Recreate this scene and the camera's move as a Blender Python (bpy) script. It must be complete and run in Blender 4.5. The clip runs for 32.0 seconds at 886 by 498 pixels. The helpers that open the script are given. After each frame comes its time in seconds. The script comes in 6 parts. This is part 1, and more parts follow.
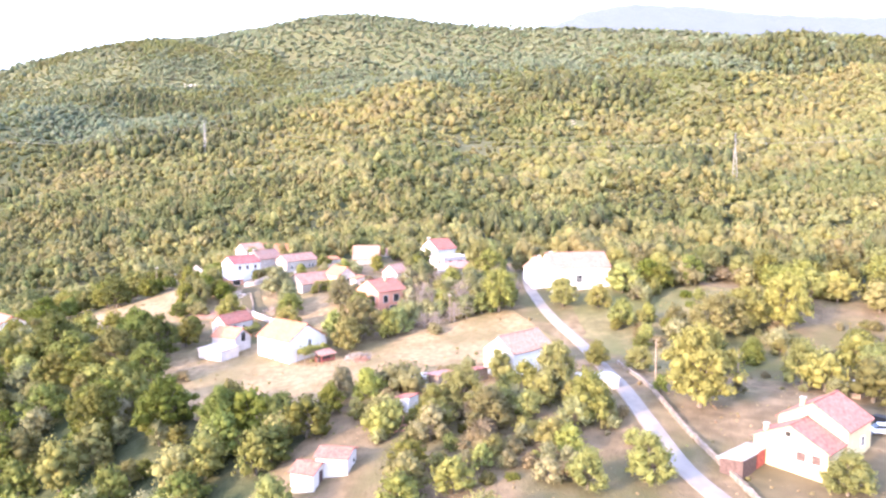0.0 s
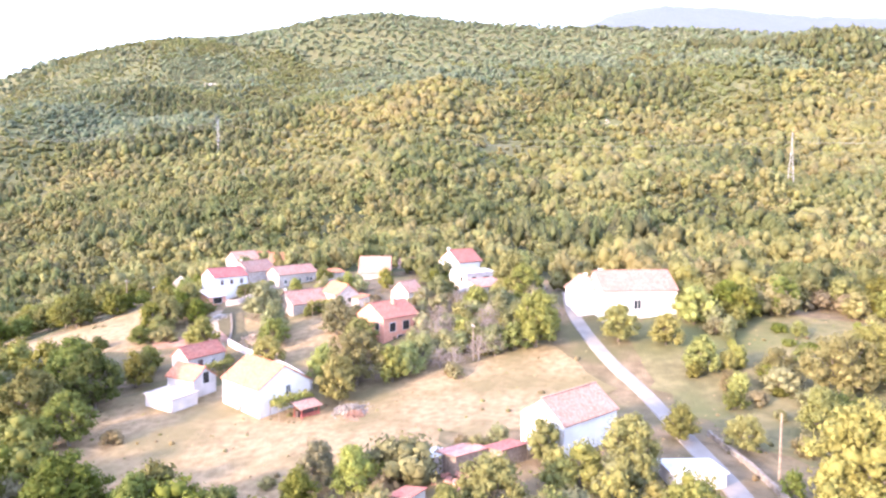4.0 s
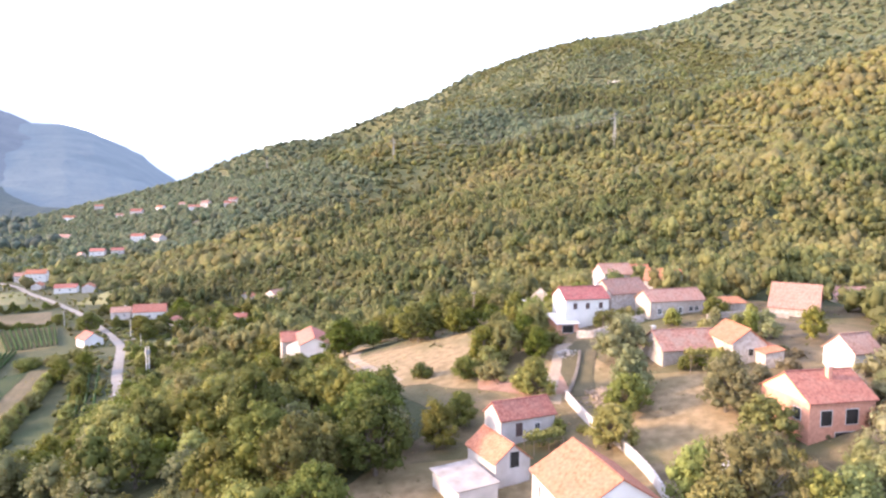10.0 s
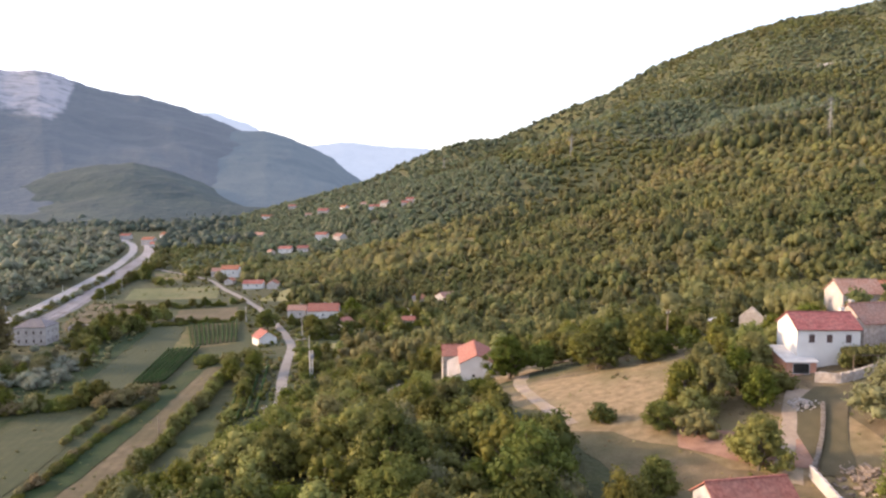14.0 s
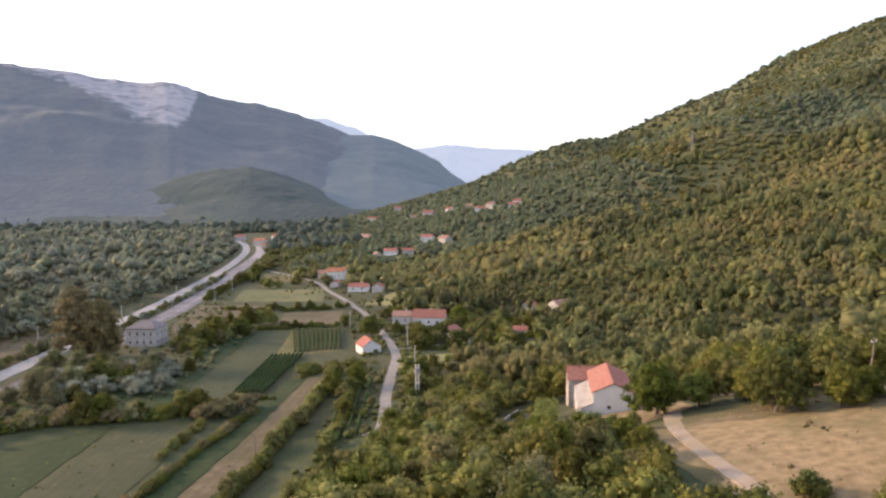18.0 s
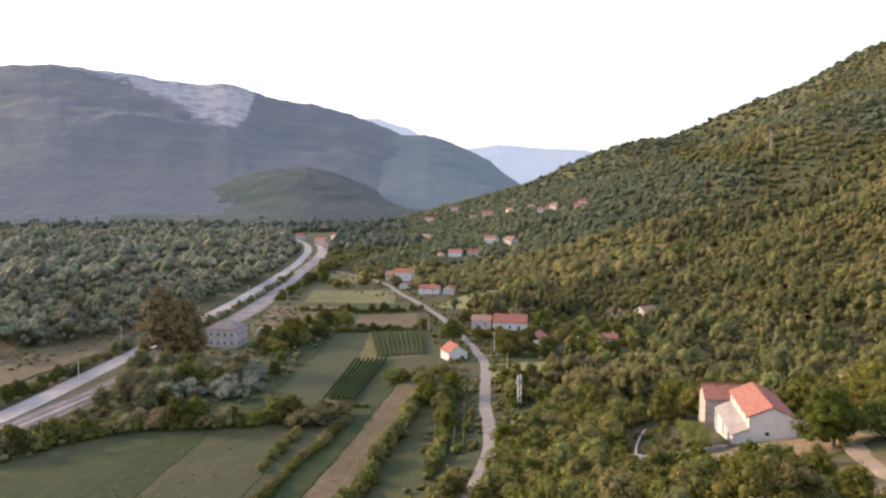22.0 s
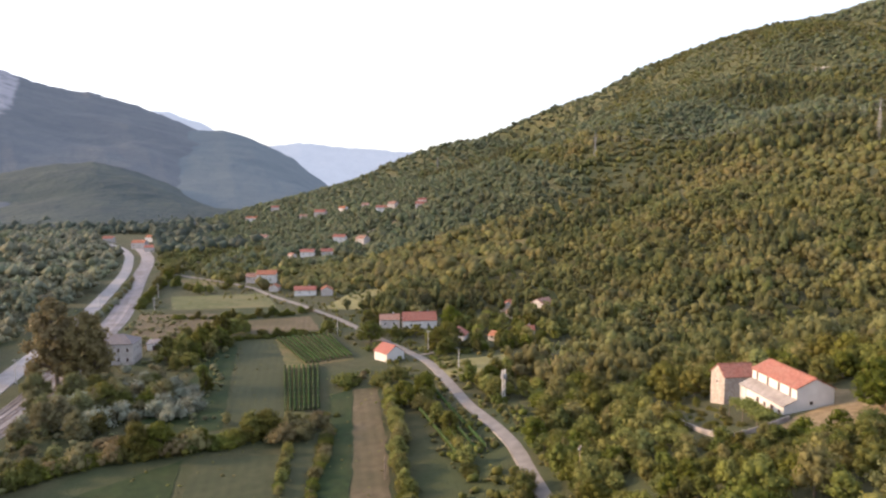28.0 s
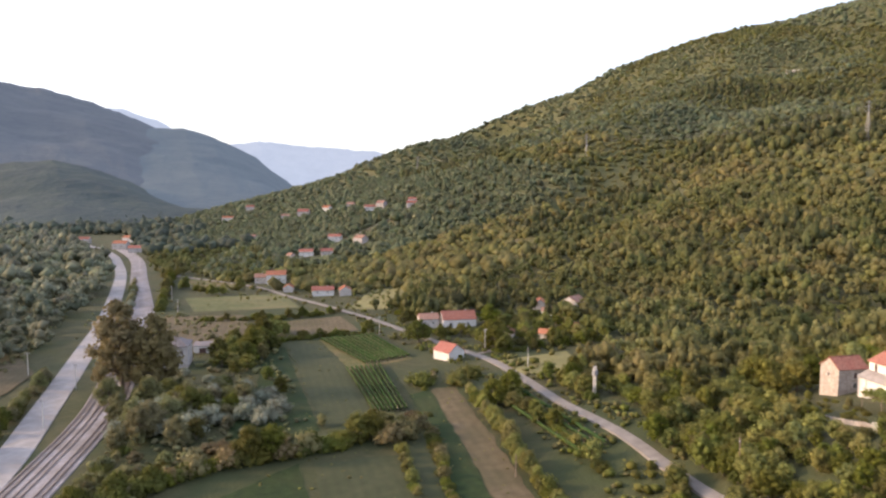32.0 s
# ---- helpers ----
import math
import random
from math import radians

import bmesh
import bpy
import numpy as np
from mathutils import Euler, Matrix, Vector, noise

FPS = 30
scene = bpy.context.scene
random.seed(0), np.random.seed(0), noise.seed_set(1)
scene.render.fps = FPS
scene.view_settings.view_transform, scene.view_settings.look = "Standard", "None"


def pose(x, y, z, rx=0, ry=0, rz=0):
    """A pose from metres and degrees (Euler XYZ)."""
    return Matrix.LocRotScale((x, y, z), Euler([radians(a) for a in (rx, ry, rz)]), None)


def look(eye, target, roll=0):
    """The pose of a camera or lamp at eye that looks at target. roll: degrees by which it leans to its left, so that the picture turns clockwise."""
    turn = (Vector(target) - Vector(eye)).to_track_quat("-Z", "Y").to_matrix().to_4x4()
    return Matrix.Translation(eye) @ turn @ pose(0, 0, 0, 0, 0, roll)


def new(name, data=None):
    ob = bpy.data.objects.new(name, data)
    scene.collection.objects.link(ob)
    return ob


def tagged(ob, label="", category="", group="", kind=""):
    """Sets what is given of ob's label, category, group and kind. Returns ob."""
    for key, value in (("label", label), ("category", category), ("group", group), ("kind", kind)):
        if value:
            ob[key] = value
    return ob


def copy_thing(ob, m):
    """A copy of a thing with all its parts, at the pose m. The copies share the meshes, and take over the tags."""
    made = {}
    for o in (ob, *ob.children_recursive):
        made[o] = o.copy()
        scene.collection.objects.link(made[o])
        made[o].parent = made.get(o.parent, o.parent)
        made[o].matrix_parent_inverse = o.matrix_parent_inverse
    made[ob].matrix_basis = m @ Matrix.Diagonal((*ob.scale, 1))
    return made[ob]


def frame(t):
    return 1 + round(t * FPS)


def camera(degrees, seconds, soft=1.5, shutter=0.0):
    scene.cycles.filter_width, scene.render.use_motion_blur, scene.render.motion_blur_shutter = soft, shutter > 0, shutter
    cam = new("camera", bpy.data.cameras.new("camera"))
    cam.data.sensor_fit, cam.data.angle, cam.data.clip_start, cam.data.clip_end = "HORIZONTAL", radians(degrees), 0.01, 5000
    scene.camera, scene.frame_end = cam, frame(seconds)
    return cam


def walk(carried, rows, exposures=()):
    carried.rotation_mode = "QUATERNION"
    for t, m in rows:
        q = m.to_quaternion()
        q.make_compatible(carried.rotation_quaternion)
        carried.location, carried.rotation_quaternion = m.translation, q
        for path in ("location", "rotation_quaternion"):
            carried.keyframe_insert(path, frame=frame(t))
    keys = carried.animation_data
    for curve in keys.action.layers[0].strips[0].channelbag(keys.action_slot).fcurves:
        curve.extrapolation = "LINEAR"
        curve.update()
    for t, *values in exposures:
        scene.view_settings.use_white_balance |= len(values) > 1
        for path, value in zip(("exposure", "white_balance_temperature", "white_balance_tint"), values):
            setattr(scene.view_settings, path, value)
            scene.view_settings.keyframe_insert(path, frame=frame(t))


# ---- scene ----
cam = camera(65.50, 32.0, soft=2.4)
# flight of the drone: seconds, place, heading to the left, pitch up, roll
PATH = [
    (0.0, 0.02, 0.01, 66.28, -68.29, -4.68, -0.43),
    (0.5, 4.65, 1.72, 66.23, -68.24, -4.62, -0.42),
    (1.0, 9.26, 3.45, 66.16, -68.23, -4.58, -0.34),
    (1.5, 13.76, 5.20, 66.15, -68.17, -4.55, -0.29),
    (2.0, 18.21, 6.94, 66.11, -67.16, -4.51, -0.18),
    (2.5, 22.59, 8.59, 66.01, -66.90, -4.49, -0.17),
    (3.0, 26.91, 10.23, 65.92, -66.88, -4.45, -0.19),
    (3.5, 31.13, 11.97, 65.88, -66.81, -4.42, -0.08),
    (5.5, 47.11, 19.12, 65.77, -64.15, -4.33, -0.02),
    (6.0, 50.89, 20.96, 65.78, -63.63, -4.32, 0.01),
    (6.5, 54.44, 22.93, 65.81, -58.82, -4.34, 0.09),
    (7.0, 58.04, 24.75, 65.82, -55.11, -4.36, 0.15),
    (7.5, 61.63, 26.64, 65.85, -53.20, -4.38, 0.17),
    (8.0, 65.04, 28.74, 65.91, -51.49, -4.39, 0.20),
    (8.5, 68.19, 30.99, 65.95, -47.99, -4.42, 0.17),
    (9.0, 71.21, 33.31, 65.96, -42.70, -4.43, 0.32),
    (9.5, 74.07, 35.67, 65.88, -37.47, -4.49, 0.29),
    (10.0, 76.64, 38.29, 65.75, -33.76, -4.52, 0.29),
    (10.5, 78.93, 41.04, 65.78, -32.84, -4.54, 0.28),
    (11.0, 80.94, 43.69, 65.74, -32.34, -4.56, 0.28),
    (11.5, 82.69, 46.22, 65.66, -31.33, -4.58, 0.21),
    (12.0, 84.22, 48.79, 65.67, -28.94, -4.58, 0.16),
    (12.5, 85.49, 51.36, 65.67, -25.95, -4.62, 0.14),
    (13.0, 86.64, 53.88, 65.62, -22.93, -4.62, 0.06),
    (13.5, 87.69, 56.35, 65.51, -20.26, -4.60, -0.01),
    (14.0, 88.59, 58.90, 65.44, -19.16, -4.60, -0.03),
    (14.5, 89.23, 61.61, 65.37, -17.90, -4.58, -0.08),
    (15.0, 89.69, 64.42, 65.23, -16.01, -4.56, -0.13),
    (15.5, 90.05, 67.22, 65.03, -14.75, -4.51, -0.14),
    (17.5, 91.06, 78.77, 64.47, -10.61, -4.41, -0.28),
    (18.0, 91.05, 81.33, 64.47, -10.58, -4.40, -0.26),
    (18.5, 90.78, 83.49, 64.61, -8.52, -4.35, -0.18),
    (19.0, 90.20, 85.44, 64.76, -3.23, -4.32, -0.15),
    (19.5, 89.26, 87.24, 64.86, -3.29, -4.34, -0.06),
    (20.0, 87.66, 89.01, 64.98, -6.94, -4.35, -0.21),
    (20.5, 85.72, 90.46, 65.02, -6.84, -4.34, -0.13),
    (21.0, 83.36, 91.72, 64.90, -6.74, -4.36, -0.08),
    (21.5, 80.59, 92.94, 64.75, -6.62, -4.36, -0.08),
    (22.0, 77.59, 94.17, 64.60, -6.55, -4.37, -0.00),
    (22.5, 74.38, 95.50, 64.43, -7.82, -4.36, -0.05),
    (23.0, 71.01, 96.88, 64.27, -10.18, -4.35, 0.02),
    (23.5, 67.48, 98.37, 64.10, -12.37, -4.38, 0.04),
    (24.0, 63.77, 99.97, 63.93, -13.17, -4.39, 0.12),
    (24.5, 59.96, 101.52, 63.74, -14.01, -4.39, 0.07),
    (25.0, 56.04, 102.93, 63.61, -15.14, -4.38, 0.04),
    (25.5, 51.88, 104.29, 63.54, -17.23, -4.39, 0.09),
    (27.5, 34.04, 109.79, 63.56, -21.57, -4.36, 0.09),
    (28.0, 29.55, 111.37, 63.60, -23.44, -4.41, 0.10),
    (28.5, 25.15, 113.06, 63.61, -23.90, -4.44, 0.11),
    (29.0, 20.82, 114.89, 63.61, -24.39, -4.44, 0.12),
    (29.5, 16.54, 116.80, 63.62, -25.37, -4.44, 0.09),
    (30.0, 12.25, 118.80, 63.65, -26.26, -4.48, 0.09),
    (30.5, 7.96, 120.83, 63.68, -26.94, -4.48, 0.09),
    (31.0, 3.71, 122.90, 63.66, -27.02, -4.48, 0.07),
    (31.5, -0.48, 124.93, 63.59, -26.91, -4.47, 0.08),
    (32.0, -4.66, 126.91, 63.46, -27.01, -4.47, 0.07),
]


def aim(x, y, z, yaw, pitch, roll):
    return pose(x, y, z, 90 + pitch, 0, yaw) @ pose(0, 0, 0, 0, 0, roll)


walk(cam, [(t, aim(*row)) for t, *row in PATH],
     exposures=[(0, 2.58, 5430, 26), (6, 2.48, 5460, 26), (9, 2.22, 5750, 25), (11, 1.66, 6000, 22), (13, 1.22, 6250, 20), (19, 0.92, 6450, 19), (32, 0.88, 6450, 19)])

# ---- world and sun ----
SUN_AZ, SUN_EL = -62.0, 17.0   # degrees from +y to the right, and up
world = bpy.data.worlds.new("world")
scene.world = world
world.use_nodes = True
wt = world.node_tree
sky = wt.nodes.new("ShaderNodeTexSky")
sky.sky_type = 'NISHITA'
sky.sun_disc = False
sky.sun_elevation = radians(SUN_EL)
sky.sun_rotation = radians(SUN_AZ)
sky.air_density, sky.dust_density, sky.ozone_density = 1.0, 2.5, 1.0
bg = wt.nodes["Background"]
bg.inputs["Strength"].default_value = 0.15
# thin bright overcast over the clear sky
veil = wt.nodes.new("ShaderNodeMix")
veil.data_type, veil.blend_type = 'RGBA', 'ADD'
veil.inputs["Factor"].default_value = 1.0
veil.inputs["B"].default_value = (2.15, 2.2, 2.36, 1)
wt.links.new(sky.outputs["Color"], veil.inputs["A"])
wt.links.new(veil.outputs["Result"], bg.inputs["Color"])

sun_data = bpy.data.lights.new("sun", 'SUN')
sun_data.energy, sun_data.angle, sun_data.color = 2.75, radians(5), (1.0, 0.72, 0.42)
sun = new("sun", sun_data)
sx, sy = math.sin(radians(SUN_AZ)), math.cos(radians(SUN_AZ))
sun.matrix_world = look((sx * 900, sy * 900, 900 * math.tan(radians(SUN_EL))), (0, 0, 0))

# ---- materials ----
def material(name, colors, scale=1.0, rough=0.85, bump=0.3, bump_scale=None, metal=0.0, island=0.0, objrand=0.0, second=None, spec=0.3, coat=0.0):
    """A two-scale mottled surface. colors: dark and light base colours; second: a third colour in large patches (colour, scale, amount)."""
    m = bpy.data.materials.new(name)
    m.use_nodes = True
    nt = m.node_tree
    n, ln = nt.nodes, nt.links
    b = n["Principled BSDF"]
    b.inputs["Roughness"].default_value, b.inputs["Metallic"].default_value = rough, metal
    b.inputs["Specular IOR Level"].default_value = spec
    geo = n.new("ShaderNodeNewGeometry")
    tex = n.new("ShaderNodeTexNoise")
    tex.inputs["Scale"].default_value, tex.inputs["Detail"].default_value = scale, 6
    ln.new(geo.outputs["Position"], tex.inputs["Vector"])
    ramp = n.new("ShaderNodeValToRGB")
    ramp.color_ramp.elements[0].position, ramp.color_ramp.elements[1].position = 0.34, 0.68
    ramp.color_ramp.elements[0].color, ramp.color_ramp.elements[1].color = (*colors[0], 1), (*colors[1], 1)
    ln.new(tex.outputs["Fac"], ramp.inputs["Fac"])
    col = ramp.outputs["Color"]
    if second:
        t2 = n.new("ShaderNodeTexNoise")
        t2.inputs["Scale"].default_value, t2.inputs["Detail"].default_value = second[1], 4
        ln.new(geo.outputs["Position"], t2.inputs["Vector"])
        mr = n.new("ShaderNodeMapRange")
        mr.inputs["From Min"].default_value, mr.inputs["From Max"].default_value, mr.inputs["To Max"].default_value = 0.45, 0.62, second[2]
        ln.new(t2.outputs["Fac"], mr.inputs["Value"])
        mx = n.new("ShaderNodeMix")
        mx.data_type = 'RGBA'
        mx.inputs["B"].default_value = (*second[0], 1)
        ln.new(mr.outputs["Result"], mx.inputs["Factor"])
        ln.new(col, mx.inputs["A"])
        col = mx.outputs["Result"]
    for amount, source in ((island, geo.outputs["Random Per Island"]), (objrand, None)):
        if amount:
            if source is None:
                source = n.new("ShaderNodeObjectInfo").outputs["Random"]
            hs = n.new("ShaderNodeHueSaturation")
            for key, lo, hi in (("Value", 1 - amount, 1 + amount), ("Hue", 0.5 - 0.05 * amount, 0.5 + 0.03 * amount)):
                r = n.new("ShaderNodeMapRange")
                r.inputs["To Min"].default_value, r.inputs["To Max"].default_value = lo, hi
                if key == "Hue":
                    mul = n.new("ShaderNodeMath")
                    mul.operation = 'MULTIPLY'
                    mul.inputs[1].default_value = 7.31
                    fr = n.new("ShaderNodeMath")
                    fr.operation = 'FRACT'
                    ln.new(source, mul.inputs[0])
                    ln.new(mul.outputs[0], fr.inputs[0])
                    ln.new(fr.outputs[0], r.inputs["Value"])
                else:
                    ln.new(source, r.inputs["Value"])
                ln.new(r.outputs["Result"], hs.inputs[key])
            ln.new(col, hs.inputs["Color"])
            col = hs.outputs["Color"]
    ln.new(col, b.inputs["Base Color"])
    if bump:
        t3 = n.new("ShaderNodeTexNoise")
        t3.inputs["Scale"].default_value, t3.inputs["Detail"].default_value = bump_scale or scale * 3, 5
        ln.new(geo.outputs["Position"], t3.inputs["Vector"])
        bp = n.new("ShaderNodeBump")
        bp.inputs["Strength"].default_value, bp.inputs["Distance"].default_value = bump, 1.0 / (bump_scale or scale * 3)
        ln.new(t3.outputs["Fac"], bp.inputs["Height"])
        ln.new(bp.outputs["Normal"], b.inputs["Normal"])
    return m


M_GROUND = material("ground_earth", ((0.042, 0.046, 0.017), (0.074, 0.070, 0.030)), 0.25, 0.95, 0.5, 1.2, second=((0.038, 0.050, 0.017), 0.03, 0.9))
# coloured nearly as light as the crowns, to weaken the shade between them
M_UNDER = material("lightened_undergrowth", ((0.060, 0.066, 0.024), (0.110, 0.110, 0.042)), 0.3, 0.9, 0.6, 0.8, second=((0.120, 0.104, 0.046), 0.02, 0.5))
M_DRY = material("dry_grass", ((0.168, 0.118, 0.059), (0.285, 0.207, 0.115)), 0.7, 0.95, 0.6, 3.0, second=((0.128, 0.106, 0.046), 0.07, 0.8))
M_MEADOW = material("meadow_grass", ((0.063, 0.068, 0.020), (0.132, 0.119, 0.042)), 0.3, 0.95, 0.5, 2.5, second=((0.172, 0.127, 0.058), 0.05, 0.8))
M_FALLOW = material("fallow_meadow", ((0.092, 0.082, 0.034), (0.165, 0.138, 0.064)), 0.4, 0.95, 0.5, 2.5, second=((0.085, 0.090, 0.030), 0.06, 0.8))
# valley crops: shade on the valley floor is put in as darker base colour
M_GREEN = material("green_crop", ((0.011, 0.026, 0.004), (0.023, 0.042, 0.008)), 0.5, 0.95, 0.4, 3.0, second=((0.036, 0.043, 0.011), 0.06, 0.6))
M_PALE = material("pale_crop", ((0.040, 0.048, 0.019), (0.060, 0.064, 0.028)), 0.4, 0.95, 0.4, 3.0, second=((0.034, 0.043, 0.016), 0.05, 0.6))
M_STUBBLE = material("stubble", ((0.088, 0.068, 0.036), (0.140, 0.106, 0.060)), 0.4, 0.95, 0.4, 3.0, second=((0.064, 0.058, 0.026), 0.05, 0.6))


def furrows(m, degrees, period, amount):
    """Crop rows: fine bands across a field, lighter and darker."""
    n, ln = m.node_tree.nodes, m.node_tree.links
    b = n["Principled BSDF"]
    geo, rot, w = n.new("ShaderNodeNewGeometry"), n.new("ShaderNodeVectorRotate"), n.new("ShaderNodeTexWave")
    rot.rotation_type = 'Z_AXIS'
    rot.inputs["Angle"].default_value = radians(degrees)
    w.bands_direction = 'X'
    w.inputs["Scale"].default_value, w.inputs["Distortion"].default_value = 0.314 / period, 0.5
    w.inputs["Detail"].default_value, w.inputs["Detail Scale"].default_value = 3, 0.4
    ln.new(geo.outputs["Position"], rot.inputs["Vector"])
    ln.new(rot.outputs["Vector"], w.inputs["Vector"])
    r = n.new("ShaderNodeMapRange")
    r.inputs["To Min"].default_value, r.inputs["To Max"].default_value = 1 - amount, 1 + amount
    ln.new(w.outputs["Fac"], r.inputs["Value"])
    hs = n.new("ShaderNodeHueSaturation")
    ln.new(r.outputs["Result"], hs.inputs["Value"])
    ln.new(b.inputs["Base Color"].links[0].from_socket, hs.inputs["Color"])
    ln.new(hs.outputs["Color"], b.inputs["Base Color"])


furrows(M_PALE, 12, 2.6, 0.06)
furrows(M_STUBBLE, 14, 2.6, 0.06)
furrows(M_GREEN, 12, 4.0, 0.06)
M_ROAD = material("pale_asphalt", ((0.180, 0.160, 0.142), (0.240, 0.216, 0.194)), 0.4, 0.9, 0.15, 8.0)
M_HIGHWAY = material("bleached_asphalt", ((0.27, 0.25, 0.24), (0.35, 0.33, 0.32)), 0.4, 0.9, 0.15, 8.0, second=((0.22, 0.20, 0.19), 0.08, 0.5))
M_BALLAST = material("rail_ballast", ((0.224, 0.200, 0.200), (0.352, 0.328, 0.328)), 1.5, 0.95, 0.6, 6.0, second=((0.160, 0.136, 0.120), 0.1, 0.6))
M_STEEL = material("rusty_rail", ((0.10, 0.07, 0.06), (0.17, 0.12, 0.10)), 3.0, 0.5, 0.1, metal=0.7)
M_WHITE = material("white_plaster", ((0.60, 0.58, 0.545), (0.70, 0.68, 0.65)), 0.6, 0.9, 0.15, 6.0, second=((0.55, 0.51, 0.46), 0.30, 0.35))
M_LILAC = material("greyed_plaster", ((0.41, 0.375, 0.345), (0.53, 0.49, 0.46)), 0.6, 0.9, 0.15, 6.0, second=((0.38, 0.33, 0.29), 0.35, 0.5))
M_STONE = material("old_stone_wall", ((0.34, 0.29, 0.25), (0.52, 0.46, 0.41)), 1.6, 0.95, 0.7, 3.5, second=((0.28, 0.24, 0.20), 0.3, 0.5))
M_YELLOW = material("yellow_plaster", ((0.56, 0.44, 0.235), (0.63, 0.51, 0.29)), 0.6, 0.9, 0.15, 6.0)
M_BRICK = material("orange_hollow_brick", ((0.50, 0.24, 0.16), (0.62, 0.32, 0.22)), 2.0, 0.95, 0.4, 4.0)
M_CONCRETE = material("weathered_concrete", ((0.42, 0.40, 0.38), (0.56, 0.54, 0.51)), 0.8, 0.9, 0.3, 5.0)
M_SLAB = material("stained_grey_slab", ((0.24, 0.21, 0.19), (0.36, 0.32, 0.29)), 0.7, 0.9, 0.3, 4.0)
M_OLDSTONE = material("mossy_field_stone", ((0.15, 0.125, 0.10), (0.27, 0.23, 0.19)), 1.4, 0.95, 0.7, 3.5)
# near-black panel colour standing for the shade inside openings
M_DARK = material("painted_inner_shade", ((0.02, 0.018, 0.016), (0.04, 0.035, 0.03)), 1.0, 0.9, 0)
M_SHUTTER = material("dark_painted_wood", ((0.07, 0.045, 0.04), (0.12, 0.08, 0.07)), 3.0, 0.7, 0.2)
M_FRAME = material("pale_window_frame", ((0.60, 0.58, 0.55), (0.72, 0.70, 0.67)), 2.0, 0.7, 0.1)
M_WOOD = material("grey_weathered_wood", ((0.16, 0.12, 0.09), (0.28, 0.22, 0.17)), 2.5, 0.9, 0.4)
M_REDWOOD = material("red_painted_wood", ((0.26, 0.06, 0.05), (0.38, 0.11, 0.08)), 2.5, 0.8, 0.3)
M_METAL = material("galvanised_metal", ((0.238, 0.238, 0.245), (0.322, 0.322, 0.329)), 1.0, 0.55, 0.1, metal=0.2)
M_BARK = material("bark", ((0.10, 0.08, 0.06), (0.20, 0.165, 0.13)), 4.0, 0.95, 0.6)
M_PALEBARK = material("pale_bark", ((0.17, 0.145, 0.125), (0.28, 0.24, 0.21)), 4.0, 0.95, 0.4)
M_TRACK = material("trodden_dirt", ((0.25, 0.19, 0.14), (0.36, 0.28, 0.21)), 0.5, 0.95, 0.4, 2.0, second=((0.24, 0.19, 0.10), 0.12, 0.6))
M_HAY = material("mown_hay_meadow", ((0.180, 0.162, 0.062), (0.250, 0.222, 0.092)), 0.3, 0.95, 0.4, 2.5, second=((0.13, 0.125, 0.048), 0.05, 0.6))
M_HAYGREEN = material("green_hay_meadow", ((0.070, 0.082, 0.028), (0.125, 0.125, 0.050)), 0.3, 0.95, 0.4, 2.5, second=((0.16, 0.14, 0.062), 0.03, 0.7))
M_RUST = material("rusty_sheet", ((0.28, 0.13, 0.10), (0.46, 0.24, 0.19)), 1.2, 0.85, 0.3)


def glass():
    m = bpy.data.materials.new("dark_window_glass")
    m.use_nodes = True
    b = m.node_tree.nodes["Principled BSDF"]
    b.inputs["Base Color"].default_value = (0.03, 0.035, 0.04, 1)
    b.inputs["Roughness"].default_value = 0.08
    return m


M_GLASS = glass()


def roof_tiles(name, dark, light, lichen=0.3):
    """Clay tiles: courses of waves running down the slope, laid in the roof's own coordinates."""
    m = material(name, (tuple(0.78 * c for c in dark), tuple(1.06 * c for c in light)), 2.4, 0.9, 0, second=((0.30, 0.235, 0.19), 0.55, lichen), objrand=0.1)
    nt = m.node_tree
    n, ln = nt.nodes, nt.links
    tc = n.new("ShaderNodeTexCoord")
    w1, w2 = n.new("ShaderNodeTexWave"), n.new("ShaderNodeTexWave")
    w1.bands_direction, w2.bands_direction = 'X', 'Y'
    w1.inputs["Scale"].default_value, w2.inputs["Scale"].default_value = 1.4, 0.95
    w2.wave_profile = 'SAW'
    for w in (w1, w2):
        w.inputs["Distortion"].default_value, w.inputs["Detail"].default_value = 0.4, 1
        ln.new(tc.outputs["Object"], w.inputs["Vector"])
    add = n.new("ShaderNodeMath")
    ln.new(w1.outputs["Fac"], add.inputs[0])
    ln.new(w2.outputs["Fac"], add.inputs[1])
    bp = n.new("ShaderNodeBump")
    bp.inputs["Strength"].default_value, bp.inputs["Distance"].default_value = 0.6, 0.06
    ln.new(add.outputs[0], bp.inputs["Height"])
    ln.new(bp.outputs["Normal"], n["Principled BSDF"].inputs["Normal"])
    return m


R_RED = roof_tiles("red_clay_tiles", (0.290, 0.104, 0.076), (0.365, 0.152, 0.112), 0.12)
R_ORANGE = roof_tiles("orange_clay_tiles", (0.330, 0.128, 0.068), (0.400, 0.172, 0.098), 0.10)
R_DARK = roof_tiles("dark_red_tiles", (0.211, 0.073, 0.065), (0.308, 0.113, 0.097), 0.12)
R_PINK = roof_tiles("faded_pink_tiles", (0.285, 0.148, 0.108), (0.362, 0.208, 0.156), 0.3)
R_OLD = roof_tiles("old_lichened_tiles", (0.270, 0.128, 0.096), (0.370, 0.205, 0.155), 0.55)
R_TAN = roof_tiles("sunbleached_tan_tiles", (0.285, 0.160, 0.112), (0.350, 0.212, 0.152), 0.25)
